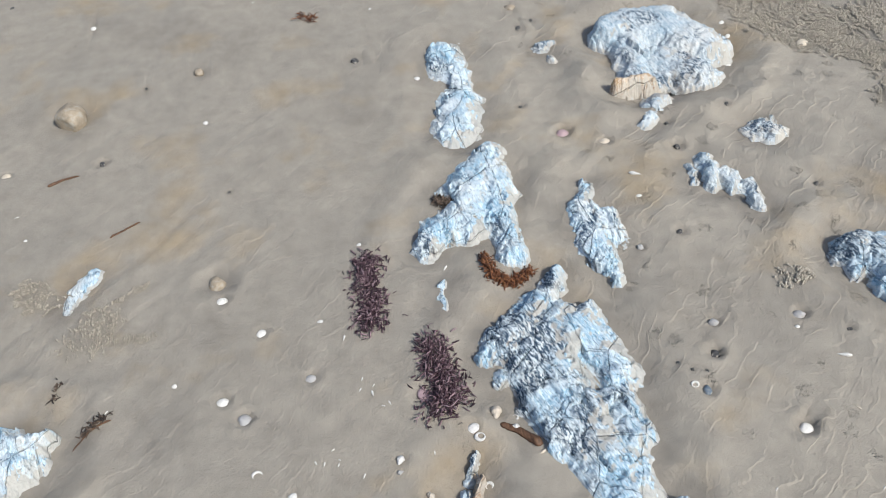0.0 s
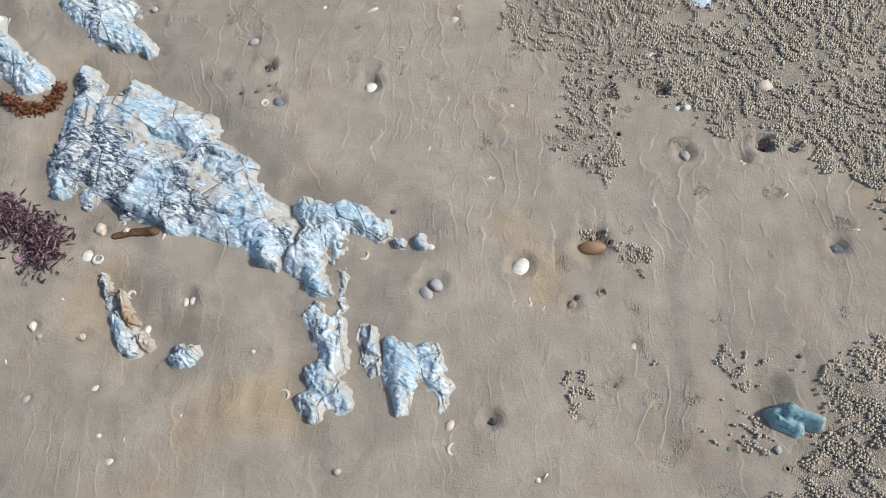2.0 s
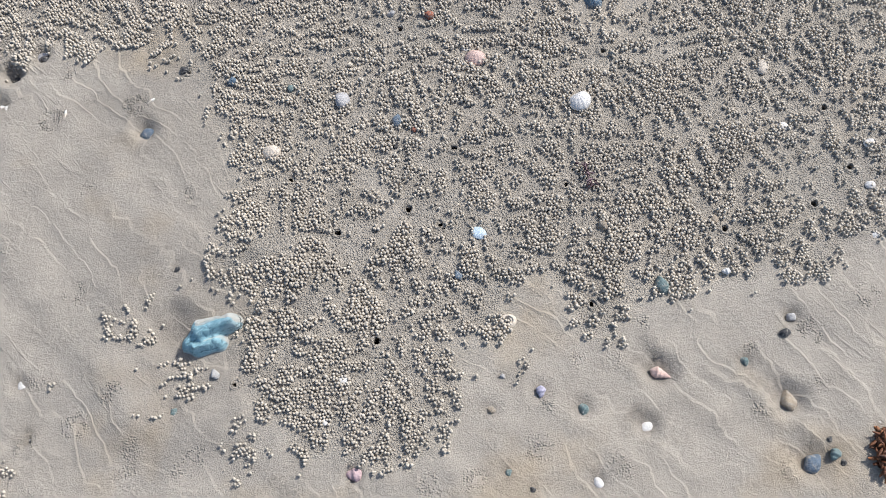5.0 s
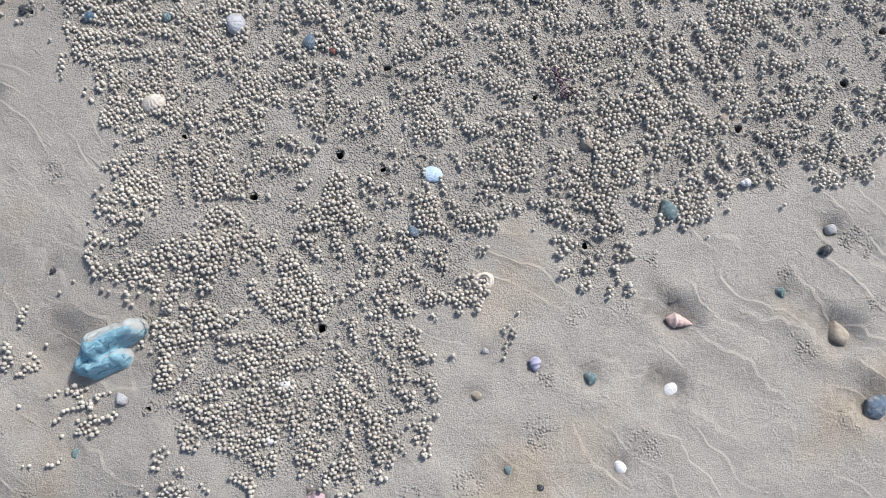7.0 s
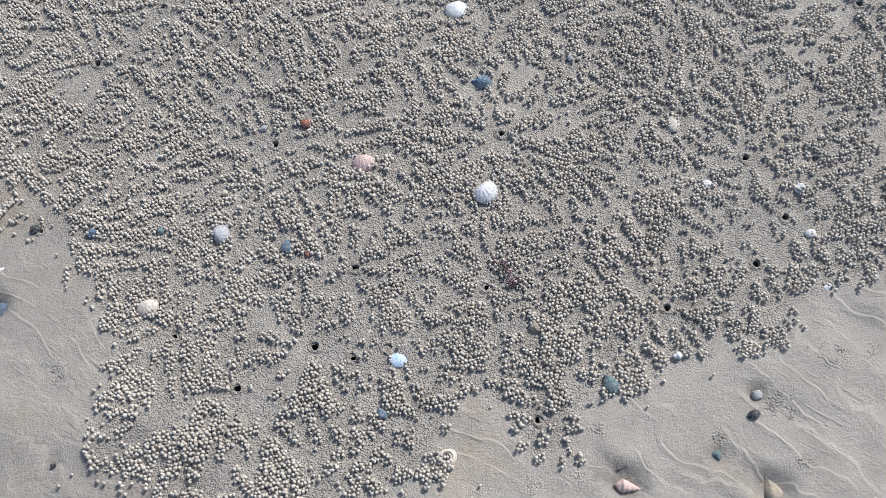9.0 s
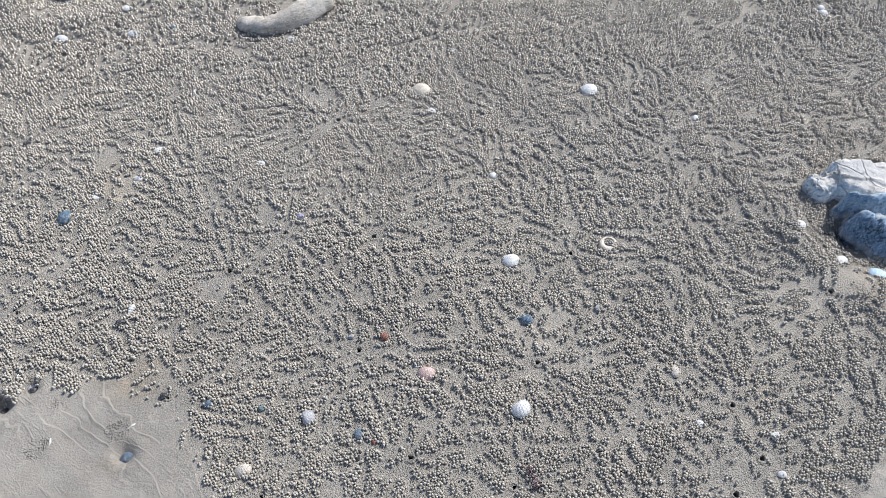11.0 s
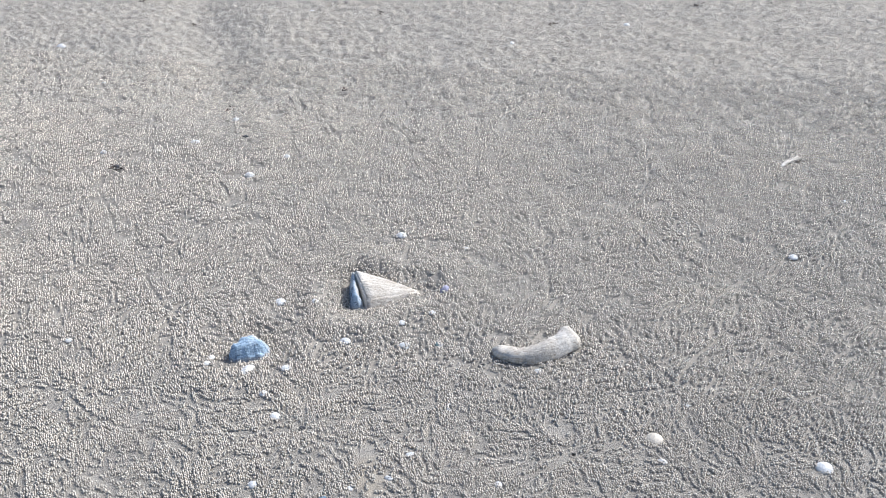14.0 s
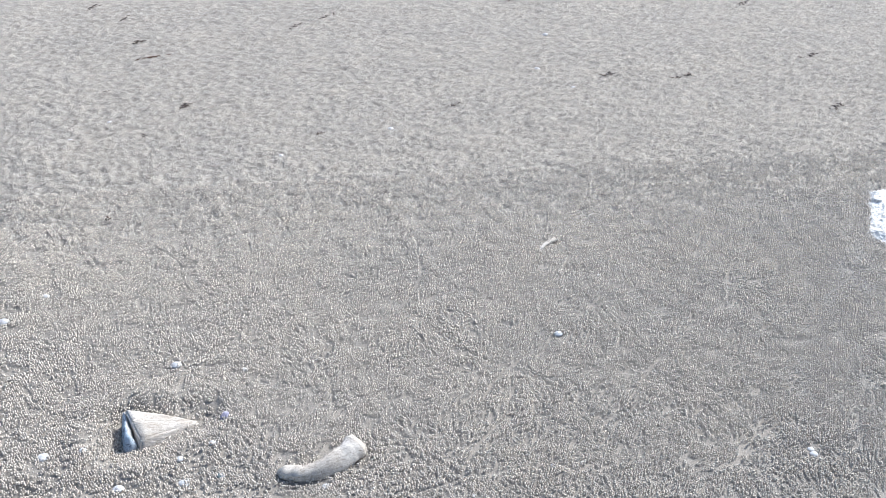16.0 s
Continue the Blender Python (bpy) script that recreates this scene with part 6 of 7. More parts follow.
lay("turret_shell", "white", 0.641, 0.349, 0.0091, 116, "white thin turret shell lying on the sand")
lay("turret_shell", "white", 0.667, 0.618, 0.0116, 130, "white thin turret shell lying on the sand")
lay("turret_shell", "white", 0.415, 0.492, 0.0139, 69, "white thin turret shell lying on the sand")
lay("turret_shell", "white", 0.199, 0.406, 0.0103, 131, "white thin turret shell lying on the sand")
lay("turret_shell", "white", 0.284, 0.472, 0.0122, 102, "white thin turret shell lying on the sand")
lay("turret_shell", "white", 0.235, 0.581, 0.0106, 120, "white thin turret shell lying on the sand")
lay("turret_shell", "white", 0.345, 0.641, 0.0104, 126, "white thin turret shell lying on the sand")
lay("turret_shell", "white", 0.668, 0.611, 0.0087, 122, "white thin turret shell lying on the sand")
lay("turret_shell", "white", 0.830, 0.766, 0.0096, 77, "white thin turret shell lying on the sand")
lay("turret_shell", "white", 0.316, -0.152, 0.0079, 137, "white thin turret shell lying on the sand")
lay("turret_shell", "white", -0.199, -0.261, 0.0102, 161, "white thin turret shell lying on the sand")
lay("turret_shell", "white", -0.179, -0.241, 0.0091, 144, "white thin turret shell lying on the sand")
lay("turret_shell", "white", 0.074, -0.391, 0.0082, 120, "white thin turret shell lying on the sand")
lay("turret_shell", "white", -0.131, -0.215, 0.0121, -162, "white thin turret shell lying on the sand")
lay("turret_shell", "white", 0.065, -0.415, 0.0109, 57, "white thin turret shell lying on the sand")
lay("turret_shell", "white", 0.079, -0.467, 0.0107, 144, "white thin turret shell lying on the sand")
lay("turret_shell", "white", -0.031, -0.323, 0.0076, 47, "white thin turret shell lying on the sand")
lay("turret_shell", "white", -0.127, -0.228, 0.0090, 70, "white thin turret shell lying on the sand")
lay("turret_shell", "white", 0.043, -0.091, 0.0088, 46, "white thin turret shell lying on the sand")
lay("turret_shell", "white", 0.276, -0.235, 0.0079, 147, "white thin turret shell lying on the sand")
lay("clam_shell", "white", 0.406, 0.320, 0.0105, 9, "white smooth clam shell half lying on the sand")
lay("clam_shell", "white", 0.422, 0.320, 0.0123, 9, "white smooth clam shell half lying on the sand")
lay("clam_shell", "pink", 0.787, 0.234, 0.0157, 10, "pink smooth clam shell half lying on the sand")
lay("round_snail_shell", "cream", 0.801, 0.125, 0.0120, 10, "cream round sea snail shell lying on the sand")
lay("turret_shell", "white", 0.808, 0.137, 0.0112, 95, "white thin turret shell lying on the sand")
lay("pebble", "dark", 0.695, 0.150, 0.0211, 10, "dark angular pebble set in the sand", sink=0.3)
lay("pebble", "green", 0.989, 0.338, 0.0158, 9, "green angular pebble set in the sand", sink=0.3)
lay("clam_shell", "mauve", 1.210, 0.240, 0.0190, 10, "mauve dark mauve broken shell in the sand")
lay("clam_shell", "white", 0.804, 0.315, 0.0101, 9, "white smooth clam shell half lying on the sand")
lay("wedge_shell", "white", 0.737, 0.786, 0.0173, -76, "white flat wedge-shaped shell lying on the sand")
lay("pebble", "dark", 0.750, 0.834, 0.0214, 8, "dark angular pebble set in the sand", sink=0.3)
lay("cockle_shell", "grey", 0.789, 0.862, 0.0263, 8, "grey ribbed cockle shell lying domed on the sand")
lay("pebble", "dark", 0.540, 0.833, 0.0217, 8, "dark angular pebble set in the sand", sink=0.3)
lay("pebble", "blue_grey", 0.946, 0.727, 0.0297, 20, "blue-grey angular pebble set in the sand", sink=0.3)
lay("pebble", "dark", 0.991, 0.522, 0.0132, 9, "dark angular pebble set in the sand", sink=0.3)
lay("clam_shell", "white", 0.341, 0.640, 0.0106, 8, "white smooth clam shell half lying on the sand")
lay("turret_shell", "white", 0.670, 0.615, 0.0111, 106, "white thin turret shell lying on the sand")
lay("turret_shell", "white", 0.951, 0.773, 0.0132, 31, "white thin turret shell lying on the sand")
lay("turret_shell", "white", 0.830, 0.763, 0.0114, 76, "white thin turret shell lying on the sand")
lay("turret_shell", "white", 0.410, 0.490, 0.0128, 80, "white thin turret shell lying on the sand")
lay("turret_shell", "white", 0.924, 0.145, 0.0111, 93, "white thin turret shell lying on the sand")
lay("turret_shell", "white", 0.614, 0.346, 0.0104, 135, "white thin turret shell lying on the sand")
lay("turret_shell", "white", 0.641, 0.347, 0.0086, 108, "white thin turret shell lying on the sand")
lay("turret_shell", "white", 0.619, 0.338, 0.0086, 54, "white thin turret shell lying on the sand")
lay("turret_shell", "white", 0.596, 0.329, 0.0086, 77, "white thin turret shell lying on the sand")
lay("cockle_shell", "cream", 1.119, 0.680, 0.0250, 6, "cream ribbed cockle shell lying domed on the sand")
lay("cockle_shell", "pink", 1.412, 0.804, 0.0275, -5, "pink ribbed cockle shell lying domed on the sand")
lay("cockle_shell", "white", 1.552, 0.723, 0.0301, 27, "white ribbed cockle shell lying domed on the sand", sink=0.02)
lay("cockle_shell", "grey", 1.219, 0.752, 0.0239, 97, "grey ribbed cockle shell lying domed on the sand")
lay("pebble", "blue", 1.065, 0.793, 0.0209, 0, "blue angular pebble set in the sand", sink=0.3)
lay("pebble", "green", 1.149, 0.777, 0.0176, 16, "green angular pebble set in the sand", sink=0.3)
lay("pebble", "blue_grey", 1.295, 0.715, 0.0221, 66, "blue-grey angular pebble set in the sand", sink=0.3)
lay("pebble", "blue_grey", 0.945, 0.726, 0.0221, 18, "blue-grey angular pebble set in the sand", sink=0.3)
lay("pebble", "blue_grey", 1.360, 0.486, 0.0179, 85, "blue-grey angular pebble set in the sand", sink=0.3)
lay("pebble", "green", 0.989, 0.335, 0.0143, 172, "green angular pebble set in the sand", sink=0.3)
lay("pebble", "green", 1.505, 0.299, 0.0213, 39, "green angular pebble set in the sand", sink=0.3)
lay("pebble", "green", 1.403, 0.231, 0.0132, 9, "green angular pebble set in the sand", sink=0.3)
lay("pebble", "dark", 1.430, 0.208, 0.0104, 116, "dark angular pebble set in the sand", sink=0.3)
lay("pebble", "grey", 1.407, 0.349, 0.0108, 104, "grey angular pebble set in the sand", sink=0.3)
lay("pebble", "tan", 1.387, 0.308, 0.0156, 131, "tan angular pebble set in the sand", sink=0.3)
lay("pebble", "green", 1.626, 0.452, 0.0281, 88, "green angular pebble set in the sand", sink=0.3)
lay("pebble", "tan", 1.561, 0.538, 0.0204, 88, "tan angular pebble set in the sand", sink=0.3)
lay("pebble", "tan", 1.710, 0.536, 0.0182, 30, "tan angular pebble set in the sand", sink=0.3)
lay("pebble", "dark", 1.773, 0.376, 0.0189, 171, "dark angular pebble set in the sand", sink=0.3)
lay("pebble", "green", 1.718, 0.343, 0.0173, 64, "green angular pebble set in the sand", sink=0.3)
lay("pebble", "tan", 1.764, 0.290, 0.0327, 69, "tan angular pebble set in the sand", sink=0.3)
lay("pebble", "blue_grey", 1.780, 0.212, 0.0320, 28, "blue-grey angular pebble set in the sand", sink=0.3)
lay("pebble", "dark", 1.815, 0.209, 0.0125, 19, "dark angular pebble set in the sand", sink=0.3)
lay("pebble", "dark", 1.803, 0.239, 0.0098, 23, "dark angular pebble set in the sand", sink=0.3)
lay("pebble", "blue", 1.592, 0.880, 0.0264, 141, "blue angular pebble set in the sand", sink=0.3)
lay("pebble", "red", 1.353, 0.874, 0.0123, 107, "red angular pebble set in the sand", sink=0.3)
lay("pebble", "grey", 1.297, 0.884, 0.0148, 165, "grey angular pebble set in the sand", sink=0.3)
lay("pebble", "dark", 0.791, 0.860, 0.0261, 159, "dark angular pebble set in the sand", sink=0.3)
lay("pebble", "dark", 0.999, 0.817, 0.0178, 144, "dark angular pebble set in the sand", sink=0.3)
lay("pebble", "dark", 0.750, 0.829, 0.0194, 149, "dark angular pebble set in the sand", sink=0.3)
lay("pebble", "red", 1.317, 0.700, 0.0102, 87, "red angular pebble set in the sand", sink=0.3)
lay("pebble", "dark", 1.290, 0.676, 0.0109, 38, "dark angular pebble set in the sand", sink=0.3)
lay("ring_shell", "cream", 1.158, 0.510, 0.0195, -5, "cream worn ring of a broken shell on the sand")
lay("wedge_shell", "pale_blue", 1.393, 0.542, 0.0242, -114, "pale blue broken shell piece among sand balls", flat=0.7)
moon_snail("cream", 1.420, 0.420, 0.0220, -5, "worn cream snail shell with a round hole")
lay("clam_shell", "white", 1.203, 0.359, 0.0122, -5, "white smooth clam shell half lying on the sand")
lay("wedge_shell", "white", 1.178, 0.309, 0.0099, 26, "white flat wedge-shaped shell lying on the sand")
lay("round_snail_shell", "mauve", 1.212, 0.243, 0.0237, -4, "mauve dark mauve weathered snail shell in the sand")
lay("pebble", "grey", 1.040, 0.380, 0.0173, 90, "grey angular pebble set in the sand", sink=0.3)
lay("round_snail_shell", "lilac", 1.453, 0.326, 0.0157, 84, "lilac round sea snail shell lying on the sand")
lay("wedge_shell", "white", 1.582, 0.272, 0.0183, -67, "white flat wedge-shaped shell lying on the sand")
lay("snail_shell", "pink", 1.609, 0.337, 0.0287, 155, "pink pointed sea snail shell lying on the sand")
lay("wedge_shell", "white", 1.512, 0.209, 0.0166, 33, "white flat wedge-shaped shell lying on the sand")
lay("round_snail_shell", "white", 1.713, 0.463, 0.0126, -5, "white round sea snail shell lying on the sand")
lay("wedge_shell", "cream", 1.817, 0.757, 0.0257, -16, "cream flat wedge-shaped shell lying on the sand")
lay("clam_shell", "white", 1.827, 0.664, 0.0133, -5, "white smooth clam shell half lying on the sand")
lay("clam_shell", "white", 1.920, 0.496, 0.0150, -5, "white smooth clam shell half lying on the sand")
lay("clam_shell", "white", 1.942, 0.629, 0.0117, -5, "white smooth clam shell half lying on the sand")
lay("clam_shell", "white", 1.928, 0.567, 0.0130, -5, "white smooth clam shell half lying on the sand")
lay("cobble", "grey", 1.788, 0.396, 0.0161, 79, "grey rounded stone set in the sand")
lay("round_snail_shell", "green", 1.806, 0.220, 0.0167, 50, "green pale green snail shell in a scoured hollow")
lay("ring_shell", "white", 1.868, 0.251, 0.0155, -5, "white worn ring of a broken shell on the sand")
lay("ring_shell", "white", 1.400, 0.822, 0.0122, -5, "white worn ring of a broken shell on the sand")
lay("cobble", "cream", 1.233, 0.806, 0.0089, -5, "cream rounded stone set in the sand")
lay("wedge_shell", "white", 0.742, 0.784, 0.0136, -35, "white flat wedge-shaped shell lying on the sand")
lay("wedge_shell", "white", 0.791, 0.386, 0.0173, 27, "white flat wedge-shaped shell lying on the sand")
lay("turret_shell", "cream", 0.830, 0.761, 0.0127, 84, "cream thin turret shell lying on the sand")
lay("turret_shell", "cream", 0.950, 0.772, 0.0128, 41, "cream thin turret shell lying on the sand")
lay("turret_shell", "cream", 1.432, 0.487, 0.0090, 114, "cream thin turret shell lying on the sand")
lay("turret_shell", "cream", 1.272, 0.507, 0.0165, 96, "cream thin turret shell lying on the sand")
lay("turret_shell", "cream", 1.367, 0.583, 0.0107, 47, "cream thin turret shell lying on the sand")
seaweed([(1.868, 0.239), (1.863, 0.198)], 0.010, 160, 0.014, RUST_WEED, "red seaweed tuft on bare sand", 8, 0.0016)
seaweed([(1.543, 0.630), (1.554, 0.596)], 0.005, 30, 0.01, PURPLE, "thin purple seaweed thread among sand balls", 9, 0.0009)
seaweed([(0.460, 0.789), (0.486, 0.769)], 0.005, 30, 0.01, PURPLE, "thin purple weed thread on the sand", 10, 0.0009)
lay("pebble", "tan", 2.019, 0.445, 0.0258, -11, "tan angular pebble set in the sand", sink=0.3)
lay("wedge_shell", "white", 2.009, 0.475, 0.0212, -21, "white flat wedge-shaped shell lying on the sand")
lay("clam_shell", "white", 1.990, 0.445, 0.0096, -11, "white smooth clam shell half lying on the sand")
moon_snail("cream", 1.770, 1.016, 0.0366, 15, "cream moon snail shell showing its round mouth")
lay("clam_shell", "white", 1.589, 1.003, 0.0280, 5, "white smooth clam shell half lying on the sand")
lay("clam_shell", "white", 1.828, 1.394, 0.0325, -7, "white smooth clam shell half lying on the sand")
lay("clam_shell", "cream", 1.485, 1.435, 0.0335, -7, "cream smooth clam shell half lying on the sand")
lay("shell_lip", "white", 1.039, 1.480, 0.0274, 76, "white curved broken shell lip on the sand")
lay("pebble", "blue", 0.810, 1.190, 0.0346, 53, "blue angular pebble set in the sand", sink=0.3)
lay("pebble", "lilac", 1.227, 1.140, 0.0195, 134, "lilac angular pebble set in the sand", sink=0.3)
lay("pebble", "blue", 1.591, 0.881, 0.0306, 138, "blue angular pebble set in the sand", sink=0.3)
lay("pebble", "red", 1.351, 0.878, 0.0178, 151, "red angular pebble set in the sand", sink=0.3)
lay("pebble", "dark", 0.922, 0.960, 0.0225, 167, "dark angular pebble set in the sand", sink=0.3)
lay("pebble", "grey", 0.747, 1.666, 0.0238, 154, "grey angular pebble set in the sand", sink=0.3)
lay("pebble", "green", 0.979, 1.684, 0.0206, 89, "green angular pebble set in the sand", sink=0.3)
lay("pebble", "tan", 1.672, 1.224, 0.0152, 23, "tan angular pebble set in the sand", sink=0.3)
lay("pebble", "dark", 1.978, 0.663, 0.0126, 137, "dark angular pebble set in the sand", sink=0.3)
lay("pebble", "grey", 1.719, 0.889, 0.0155, 59, "grey angular pebble set in the sand", sink=0.3)
lay("pebble", "dark", 0.786, 0.858, 0.0196, 79, "dark angular pebble set in the sand", sink=0.3)
lay("pebble", "dark", 0.998, 0.818, 0.0178, 16, "dark angular pebble set in the sand", sink=0.3)
lay("snail_shell", "white", 0.937, 0.982, 0.0227, 66, "white pointed sea snail shell lying on the sand")
lay("clam_shell", "white", 2.124, 1.004, 0.0197, -7, "white smooth clam shell half lying on the sand")
lay("clam_shell", "white", 2.187, 0.935, 0.0244, 14, "white smooth clam shell half lying on the sand")
lay("wedge_shell", "pale_blue", 2.233, 0.888, 0.0401, -136, "pale blue long mussel shell in the boulder's hollow")
lay("clam_shell", "white", 1.829, 1.105, 0.0116, -7, "white smooth clam shell half lying on the sand")
lay("clam_shell", "white", 1.592, 1.197, 0.0139, -7, "white smooth clam shell half lying on the sand")
lay("clam_shell", "white", 0.965, 1.330, 0.0140, -7, "white smooth clam shell half lying on the sand")
lay("clam_shell", "white", 0.930, 1.267, 0.0116, -7, "white smooth clam shell half lying on the sand")
lay("clam_shell", "white", 1.158, 1.274, 0.0161, -7, "white smooth clam shell half lying on the sand")
lay("clam_shell", "white", 1.499, 1.375, 0.0147, -7, "white smooth clam shell half lying on the sand")
lay("clam_shell", "white", 0.853, 1.142, 0.0090, -7, "white smooth clam shell half lying on the sand")
lay("clam_shell", "white", 0.856, 1.233, 0.0093, -7, "white smooth clam shell half lying on the sand")
lay("clam_shell", "white", 0.897, 1.670, 0.0216, -6, "white smooth clam shell half lying on the sand")
lay("clam_shell", "white", 2.411, 1.585, 0.0153, -6, "white smooth clam shell half lying on the sand")
lay("clam_shell", "white", 1.565, 1.543, 0.0120, -6, "white smooth clam shell half lying on the sand")
lay("clam_shell", "white", 2.022, 1.292, 0.0125, -7, "white smooth clam shell half lying on the sand")
lay("clam_shell", "white", 1.829, 0.663, 0.0125, -8, "white smooth clam shell half lying on the sand")
lay("clam_shell", "white", 1.939, 0.627, 0.0124, -8, "white smooth clam shell half lying on the sand")
twig([(1.113, 1.680), (1.179, 1.657), (1.259, 1.688), (1.317, 1.746)], 0.0136, 0.0340, TAN_ROCK, "curved sandy stone, thick at one end, half buried", 5, "curved_stone", "stone", 0.3, 1.15)
lay("wedge_shell", "white", 0.539, 1.547, 0.0392, -40, "white flat wedge-shaped shell lying on the sand")
lay("pebble", "lilac", 0.971, 1.897, 0.0382, 5, "lilac angular pebble set in the sand", sink=0.3)
lay("clam_shell", "white", 0.547, 1.801, 0.0272, 5, "white smooth clam shell half lying on the sand")
lay("clam_shell", "white", 0.816, 2.131, 0.0270, 5, "white smooth clam shell half lying on the sand")
lay("clam_shell", "white", 1.915, 2.135, 0.0235, 5, "white smooth clam shell half lying on the sand")
lay("clam_shell", "white", 0.657, 1.218, 0.0205, 4, "white smooth clam shell half lying on the sand")
lay("clam_shell", "white", 0.270, 2.412, 0.0295, 5, "white smooth clam shell half lying on the sand")
lay("clam_shell", "white", 0.751, 1.667, 0.0245, 5, "white smooth clam shell half lying on the sand")
lay("clam_shell", "white", 0.982, 1.684, 0.0177, 5, "white smooth clam shell half lying on the sand")
lay("clam_shell", "white", 0.881, 1.743, 0.0181, 5, "white smooth clam shell half lying on the sand")
lay("clam_shell", "white", 0.952, 1.794, 0.0170, 5, "white smooth clam shell half lying on the sand")
lay("clam_shell", "white", 0.643, 1.800, 0.0157, 5, "white smooth clam shell half lying on the sand")
lay("clam_shell", "white", 0.602, 1.472, 0.0177, 5, "white smooth clam shell half lying on the sand")
lay("clam_shell", "white", 0.648, 1.408, 0.0222, 4, "white smooth clam shell half lying on the sand")
lay("clam_shell", "white", 0.435, 1.556, 0.0157, 5, "white smooth clam shell half lying on the sand")
lay("clam_shell", "white", 0.437, 1.579, 0.0159, 5, "white smooth clam shell half lying on the sand")
lay("clam_shell", "white", 0.632, 1.555, 0.0209, 5, "white smooth clam shell half lying on the sand")
lay("clam_shell", "white", 1.229, 1.618, 0.0172, 5, "white smooth clam shell half lying on the sand")
lay("clam_shell", "white", 0.017, 2.606, 0.0239, 6, "white smooth clam shell half lying on the sand")
lay("clam_shell", "white", 0.360, 2.539, 0.0180, 5, "white smooth clam shell half lying on the sand")
lay("clam_shell", "white", 0.969, 1.333, 0.0131, 4, "white smooth clam shell half lying on the sand")
lay("clam_shell", "white", 1.158, 1.276, 0.0151, 4, "white smooth clam shell half lying on the sand")
lay("clam_shell", "white", 0.858, 1.230, 0.0114, 4, "white smooth clam shell half lying on the sand")
lay("clam_shell", "white", 1.495, 1.378, 0.0132, 4, "white smooth clam shell half lying on the sand")
lay("clam_shell", "white", 0.935, 1.265, 0.0116, 4, "white smooth clam shell half lying on the sand")
lay("clam_shell", "white", 1.592, 1.198, 0.0133, 4, "white smooth clam shell half lying on the sand")
lay("clam_shell", "white", 1.832, 1.106, 0.0117, 4, "white smooth clam shell half lying on the sand")
lay("clam_shell", "white", -0.279, 2.514, 0.0198, 5, "white smooth clam shell half lying on the sand")
lay("clam_shell", "white", 2.023, 1.293, 0.0138, 4, "white smooth clam shell half lying on the sand")
lay("clam_shell", "white", 0.119, 1.856, 0.0117, 5, "white smooth clam shell half lying on the sand")
lay("clam_shell", "white", 1.008, 2.091, 0.0141, 5, "white smooth clam shell half lying on the sand")
lay("shell_lip", "white", 0.899, 1.671, 0.0299, 85, "white curved broken shell lip on the sand")
lay("shell_lip", "cream", 0.412, 1.893, 0.0148, 5, "cream curved broken shell lip on the sand")
lay("pebble", "dark", 0.178, 2.656, 0.0260, 6, "dark angular pebble set in the sand", sink=0.3)
lay("pebble", "dark", -0.191, 2.417, 0.0385, 5, "dark angular pebble set in the sand", sink=0.3)
lay("pebble", "dark", 1.943, 1.221, 0.0112, 4, "dark angular pebble set in the sand", sink=0.3)
lay("pebble", "dark", 0.720, 1.378, 0.0195, 4, "dark angular pebble set in the sand", sink=0.3)
twig([(1.975, 2.628), (2.010, 2.671), (2.050, 2.697)], 0.0063, 0.0109, TAN_ROCK, "pale dry curled leaf on the feeding ground", 11, "leaf", "leaf", 0.8, 0.6)
seaweed([(0.108, 4.505), (0.152, 4.526)], 0.009, 9, 0.018, BROWN_WEED, "small dark weed scrap on the feeding ground", 20, 0.002)
seaweed([(0.538, 4.216), (0.576, 4.234)], 0.008, 9, 0.018, BROWN_WEED, "small dark weed scrap on the feeding ground", 21, 0.002)
seaweed([(1.206, 3.817), (1.241, 3.832)], 0.008, 9, 0.018, BROWN_WEED, "small dark weed scrap on the feeding ground", 22, 0.002)
seaweed([(1.867, 4.080), (1.906, 4.097)], 0.008, 9, 0.018, BROWN_WEED, "small dark weed scrap on the feeding ground", 23, 0.002)
seaweed([(0.431, 3.043), (0.450, 3.054)], 0.007, 9, 0.018, BROWN_WEED, "small dark weed scrap on the feeding ground", 24, 0.002)
seaweed([(0.027, 2.869), (0.058, 2.880)], 0.006, 9, 0.018, BROWN_WEED, "small dark weed scrap on the feeding ground", 25, 0.002)
seaweed([(-0.431, 3.729), (-0.389, 3.745)], 0.008, 9, 0.018, BROWN_WEED, "small dark weed scrap on the feeding ground", 26, 0.002)
seaweed([(-0.202, 2.406), (-0.172, 2.415)], 0.006, 9, 0.018, BROWN_WEED, "small dark weed scrap on the feeding ground", 27, 0.002)
seaweed([(-0.755, 3.932), (-0.734, 3.949)], 0.008, 9, 0.018, BROWN_WEED, "small dark weed scrap on the feeding ground", 28, 0.002)
seaweed([(0.416, 3.863), (0.440, 3.878)], 0.008, 9, 0.018, BROWN_WEED, "small dark weed scrap on the feeding ground", 29, 0.002)
seaweed([(0.091, 5.404), (0.190, 5.489)], 0.014, 14, 0.03, BROWN_WEED, "dark seaweed scrap far out on the sand", 40, 0.003)
seaweed([(3.117, 4.361), (3.250, 4.422)], 0.012, 14, 0.03, BROWN_WEED, "dark seaweed scrap far out on the sand", 41, 0.003)
seaweed([(3.951, 4.602), (4.106, 4.671)], 0.013, 14, 0.03, BROWN_WEED, "dark seaweed scrap far out on the sand", 42, 0.003)
seaweed([(3.717, 3.794), (3.790, 3.849)], 0.011, 14, 0.03, BROWN_WEED, "dark seaweed scrap far out on the sand", 43, 0.003)
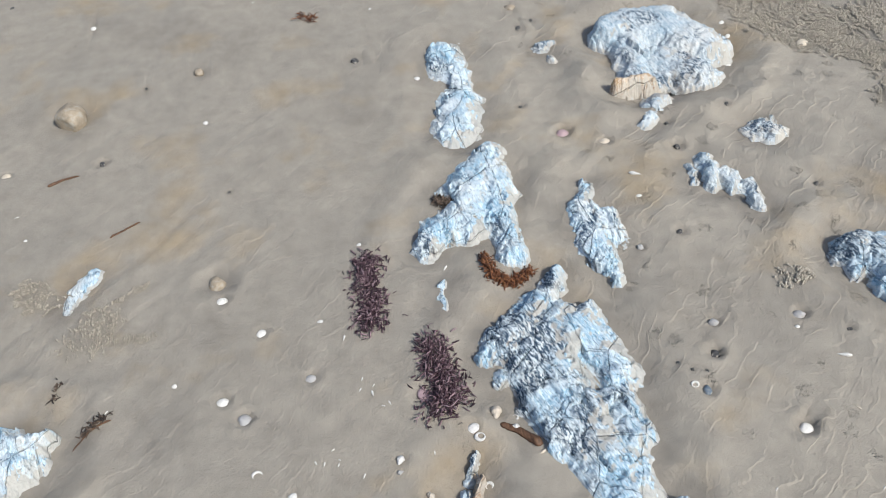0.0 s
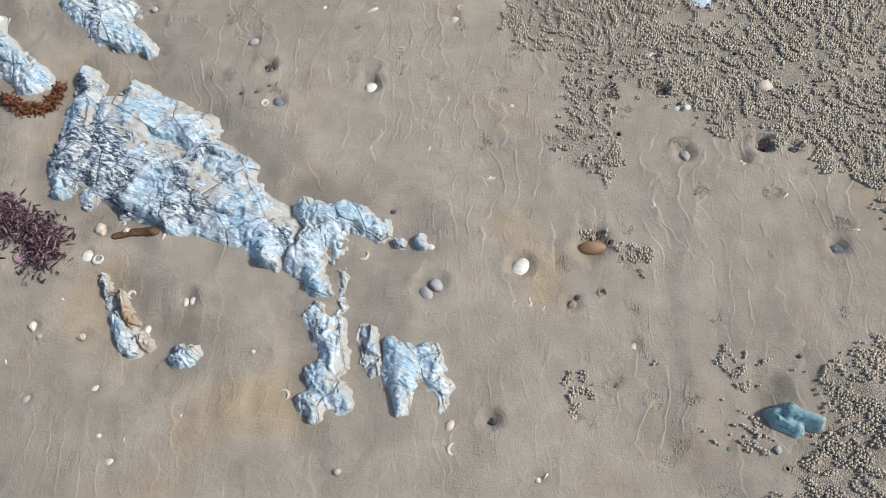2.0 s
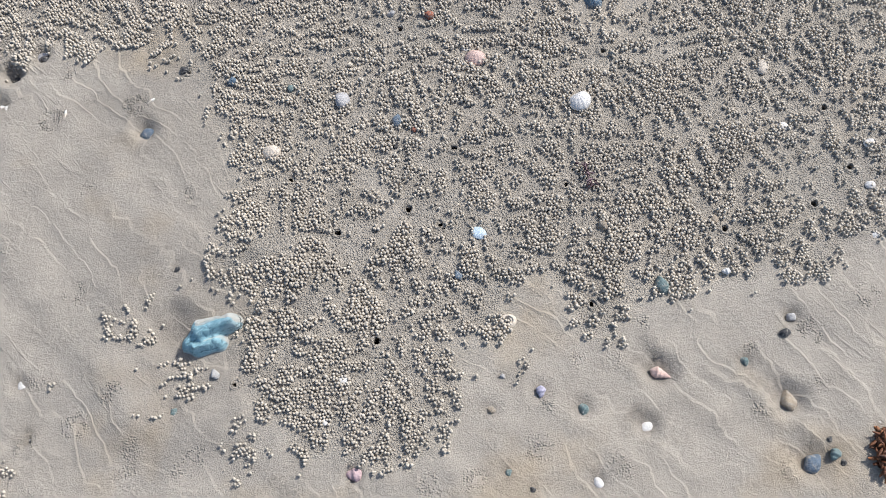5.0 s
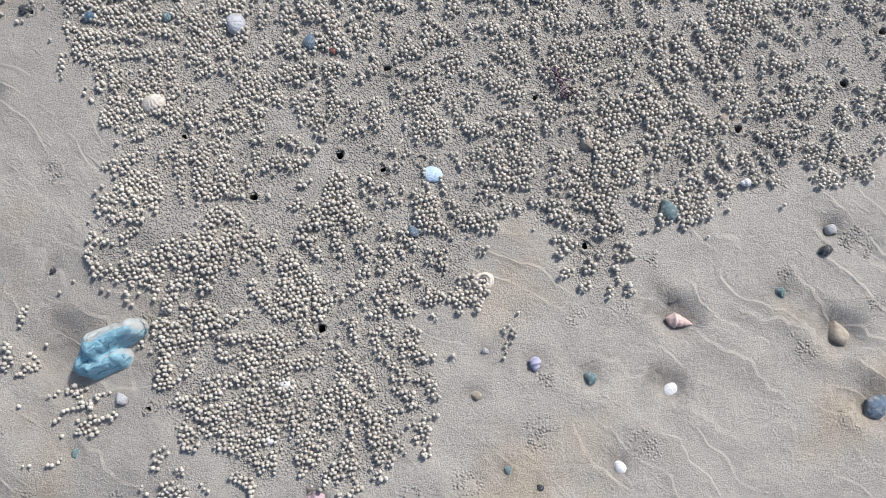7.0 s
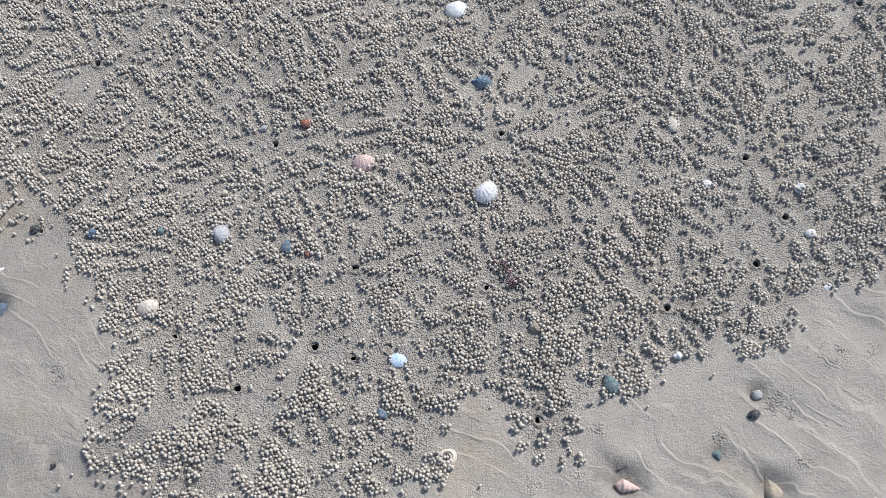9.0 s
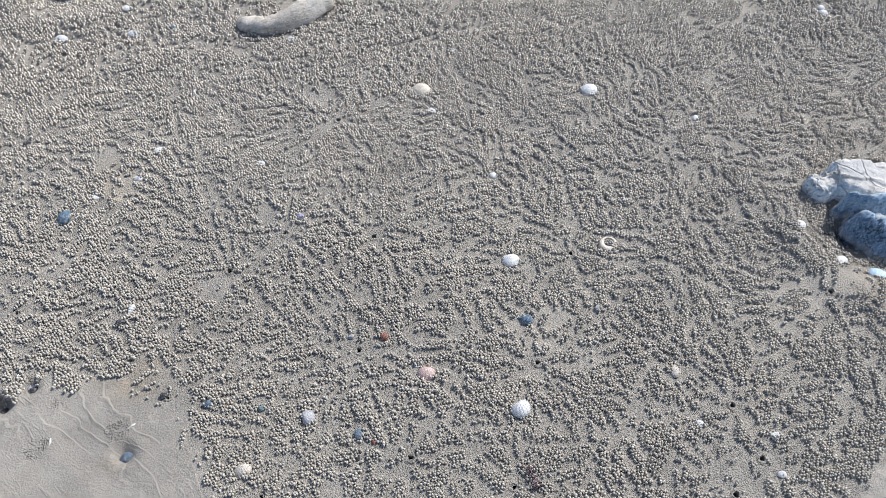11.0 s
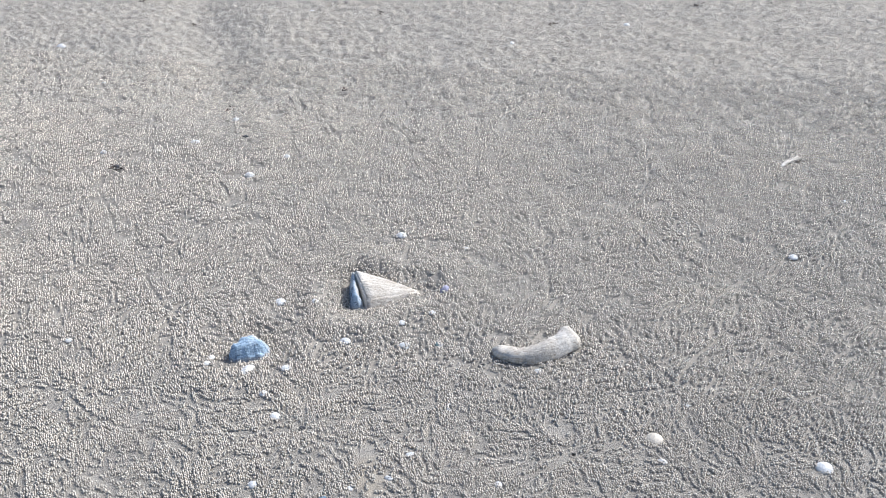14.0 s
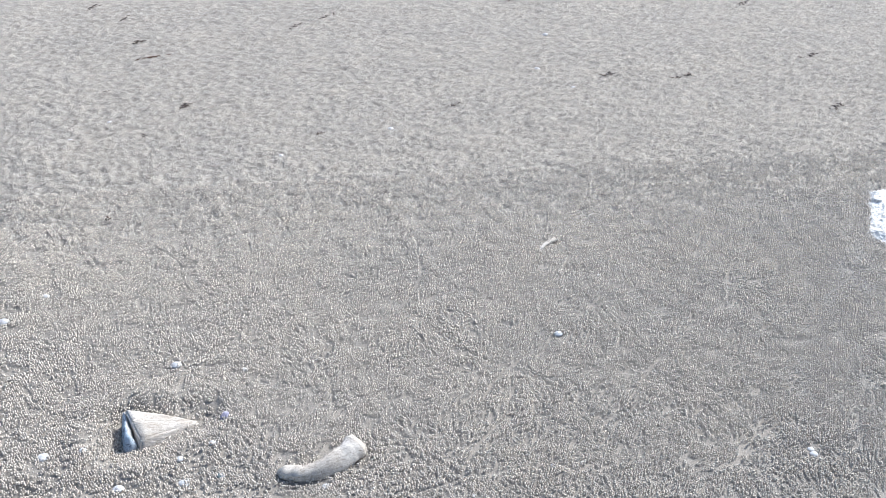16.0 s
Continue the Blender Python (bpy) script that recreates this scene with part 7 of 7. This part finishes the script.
seaweed([(2.750, 4.448), (2.823, 4.518)], 0.012, 14, 0.03, BROWN_WEED, "dark seaweed scrap far out on the sand", 44, 0.003)
seaweed([(4.182, 5.865), (4.305, 5.984)], 0.016, 14, 0.03, BROWN_WEED, "dark seaweed scrap far out on the sand", 45, 0.003)
seaweed([(2.542, 6.145), (2.642, 6.270)], 0.016, 14, 0.03, BROWN_WEED, "dark seaweed scrap far out on the sand", 46, 0.003)
seaweed([(-0.369, 6.327), (-0.336, 6.452)], 0.016, 14, 0.03, BROWN_WEED, "dark seaweed scrap far out on the sand", 47, 0.003)
seaweed([(-0.090, 5.985), (-0.060, 6.100)], 0.015, 14, 0.03, BROWN_WEED, "dark seaweed scrap far out on the sand", 48, 0.003)
seaweed([(1.033, 5.628), (1.081, 5.733)], 0.015, 14, 0.03, BROWN_WEED, "dark seaweed scrap far out on the sand", 49, 0.003)
seaweed([(1.236, 5.857), (1.320, 5.966)], 0.015, 14, 0.03, BROWN_WEED, "dark seaweed scrap far out on the sand", 50, 0.003)
seaweed([(0.545, 4.207), (0.564, 4.268)], 0.011, 14, 0.03, BROWN_WEED, "dark seaweed scrap far out on the sand", 51, 0.003)
twig([(0.168, 5.072), (0.259, 5.126), (0.380, 5.178)], 0.0071, 0.0032, WOOD, "dark driftwood stick on the far sand", 6, "twig", "twig", 0.6, 1.0)
lay("clam_shell", "white", -0.877, 3.375, 0.0387, 3, "white smooth clam shell half lying on the sand")
lay("clam_shell", "white", -0.748, 4.083, 0.0281, 3, "white smooth clam shell half lying on the sand")
lay("clam_shell", "white", -1.055, 3.798, 0.0266, 3, "white smooth clam shell half lying on the sand")
lay("clam_shell", "white", 0.105, 3.876, 0.0239, 3, "white smooth clam shell half lying on the sand")
lay("clam_shell", "white", 0.234, 4.088, 0.0221, 3, "white smooth clam shell half lying on the sand")
lay("clam_shell", "white", 1.547, 3.834, 0.0256, 3, "white smooth clam shell half lying on the sand")
lay("clam_shell", "white", 2.127, 2.439, 0.0158, 3, "white smooth clam shell half lying on the sand")
lay("clam_shell", "white", -0.520, 3.035, 0.0199, 3, "white smooth clam shell half lying on the sand")
lay("clam_shell", "white", 0.010, 2.605, 0.0234, 3, "white smooth clam shell half lying on the sand")
lay("clam_shell", "white", -0.091, 2.534, 0.0191, 3, "white smooth clam shell half lying on the sand")
lay("clam_shell", "white", 0.099, 2.788, 0.0245, 3, "white smooth clam shell half lying on the sand")
lay("clam_shell", "white", 0.062, 1.596, 0.0166, 4, "white smooth clam shell half lying on the sand")
lay("clam_shell", "white", 1.770, 1.613, 0.0131, 4, "white smooth clam shell half lying on the sand")
lay("clam_shell", "white", 2.636, 5.313, 0.0393, -7, "white smooth clam shell half lying on the sand")
lay("clam_shell", "white", 2.427, 4.640, 0.0316, -7, "white smooth clam shell half lying on the sand")
lay("clam_shell", "white", 2.547, 4.304, 0.0298, -7, "white smooth clam shell half lying on the sand")
lay("clam_shell", "white", 2.048, 4.387, 0.0239, -7, "white smooth clam shell half lying on the sand")
lay("clam_shell", "white", 2.410, 1.568, 0.0179, -7, "white smooth clam shell half lying on the sand")
lay("clam_shell", "white", 0.359, 2.539, 0.0214, -7, "white smooth clam shell half lying on the sand")
lay("clam_shell", "white", 0.272, 2.412, 0.0273, -7, "white smooth clam shell half lying on the sand")
lay("clam_shell", "white", 1.052, 3.594, 0.0221, -7, "white smooth clam shell half lying on the sand")
build_pool(-2.9, -0.50, 5.4, 7.9)
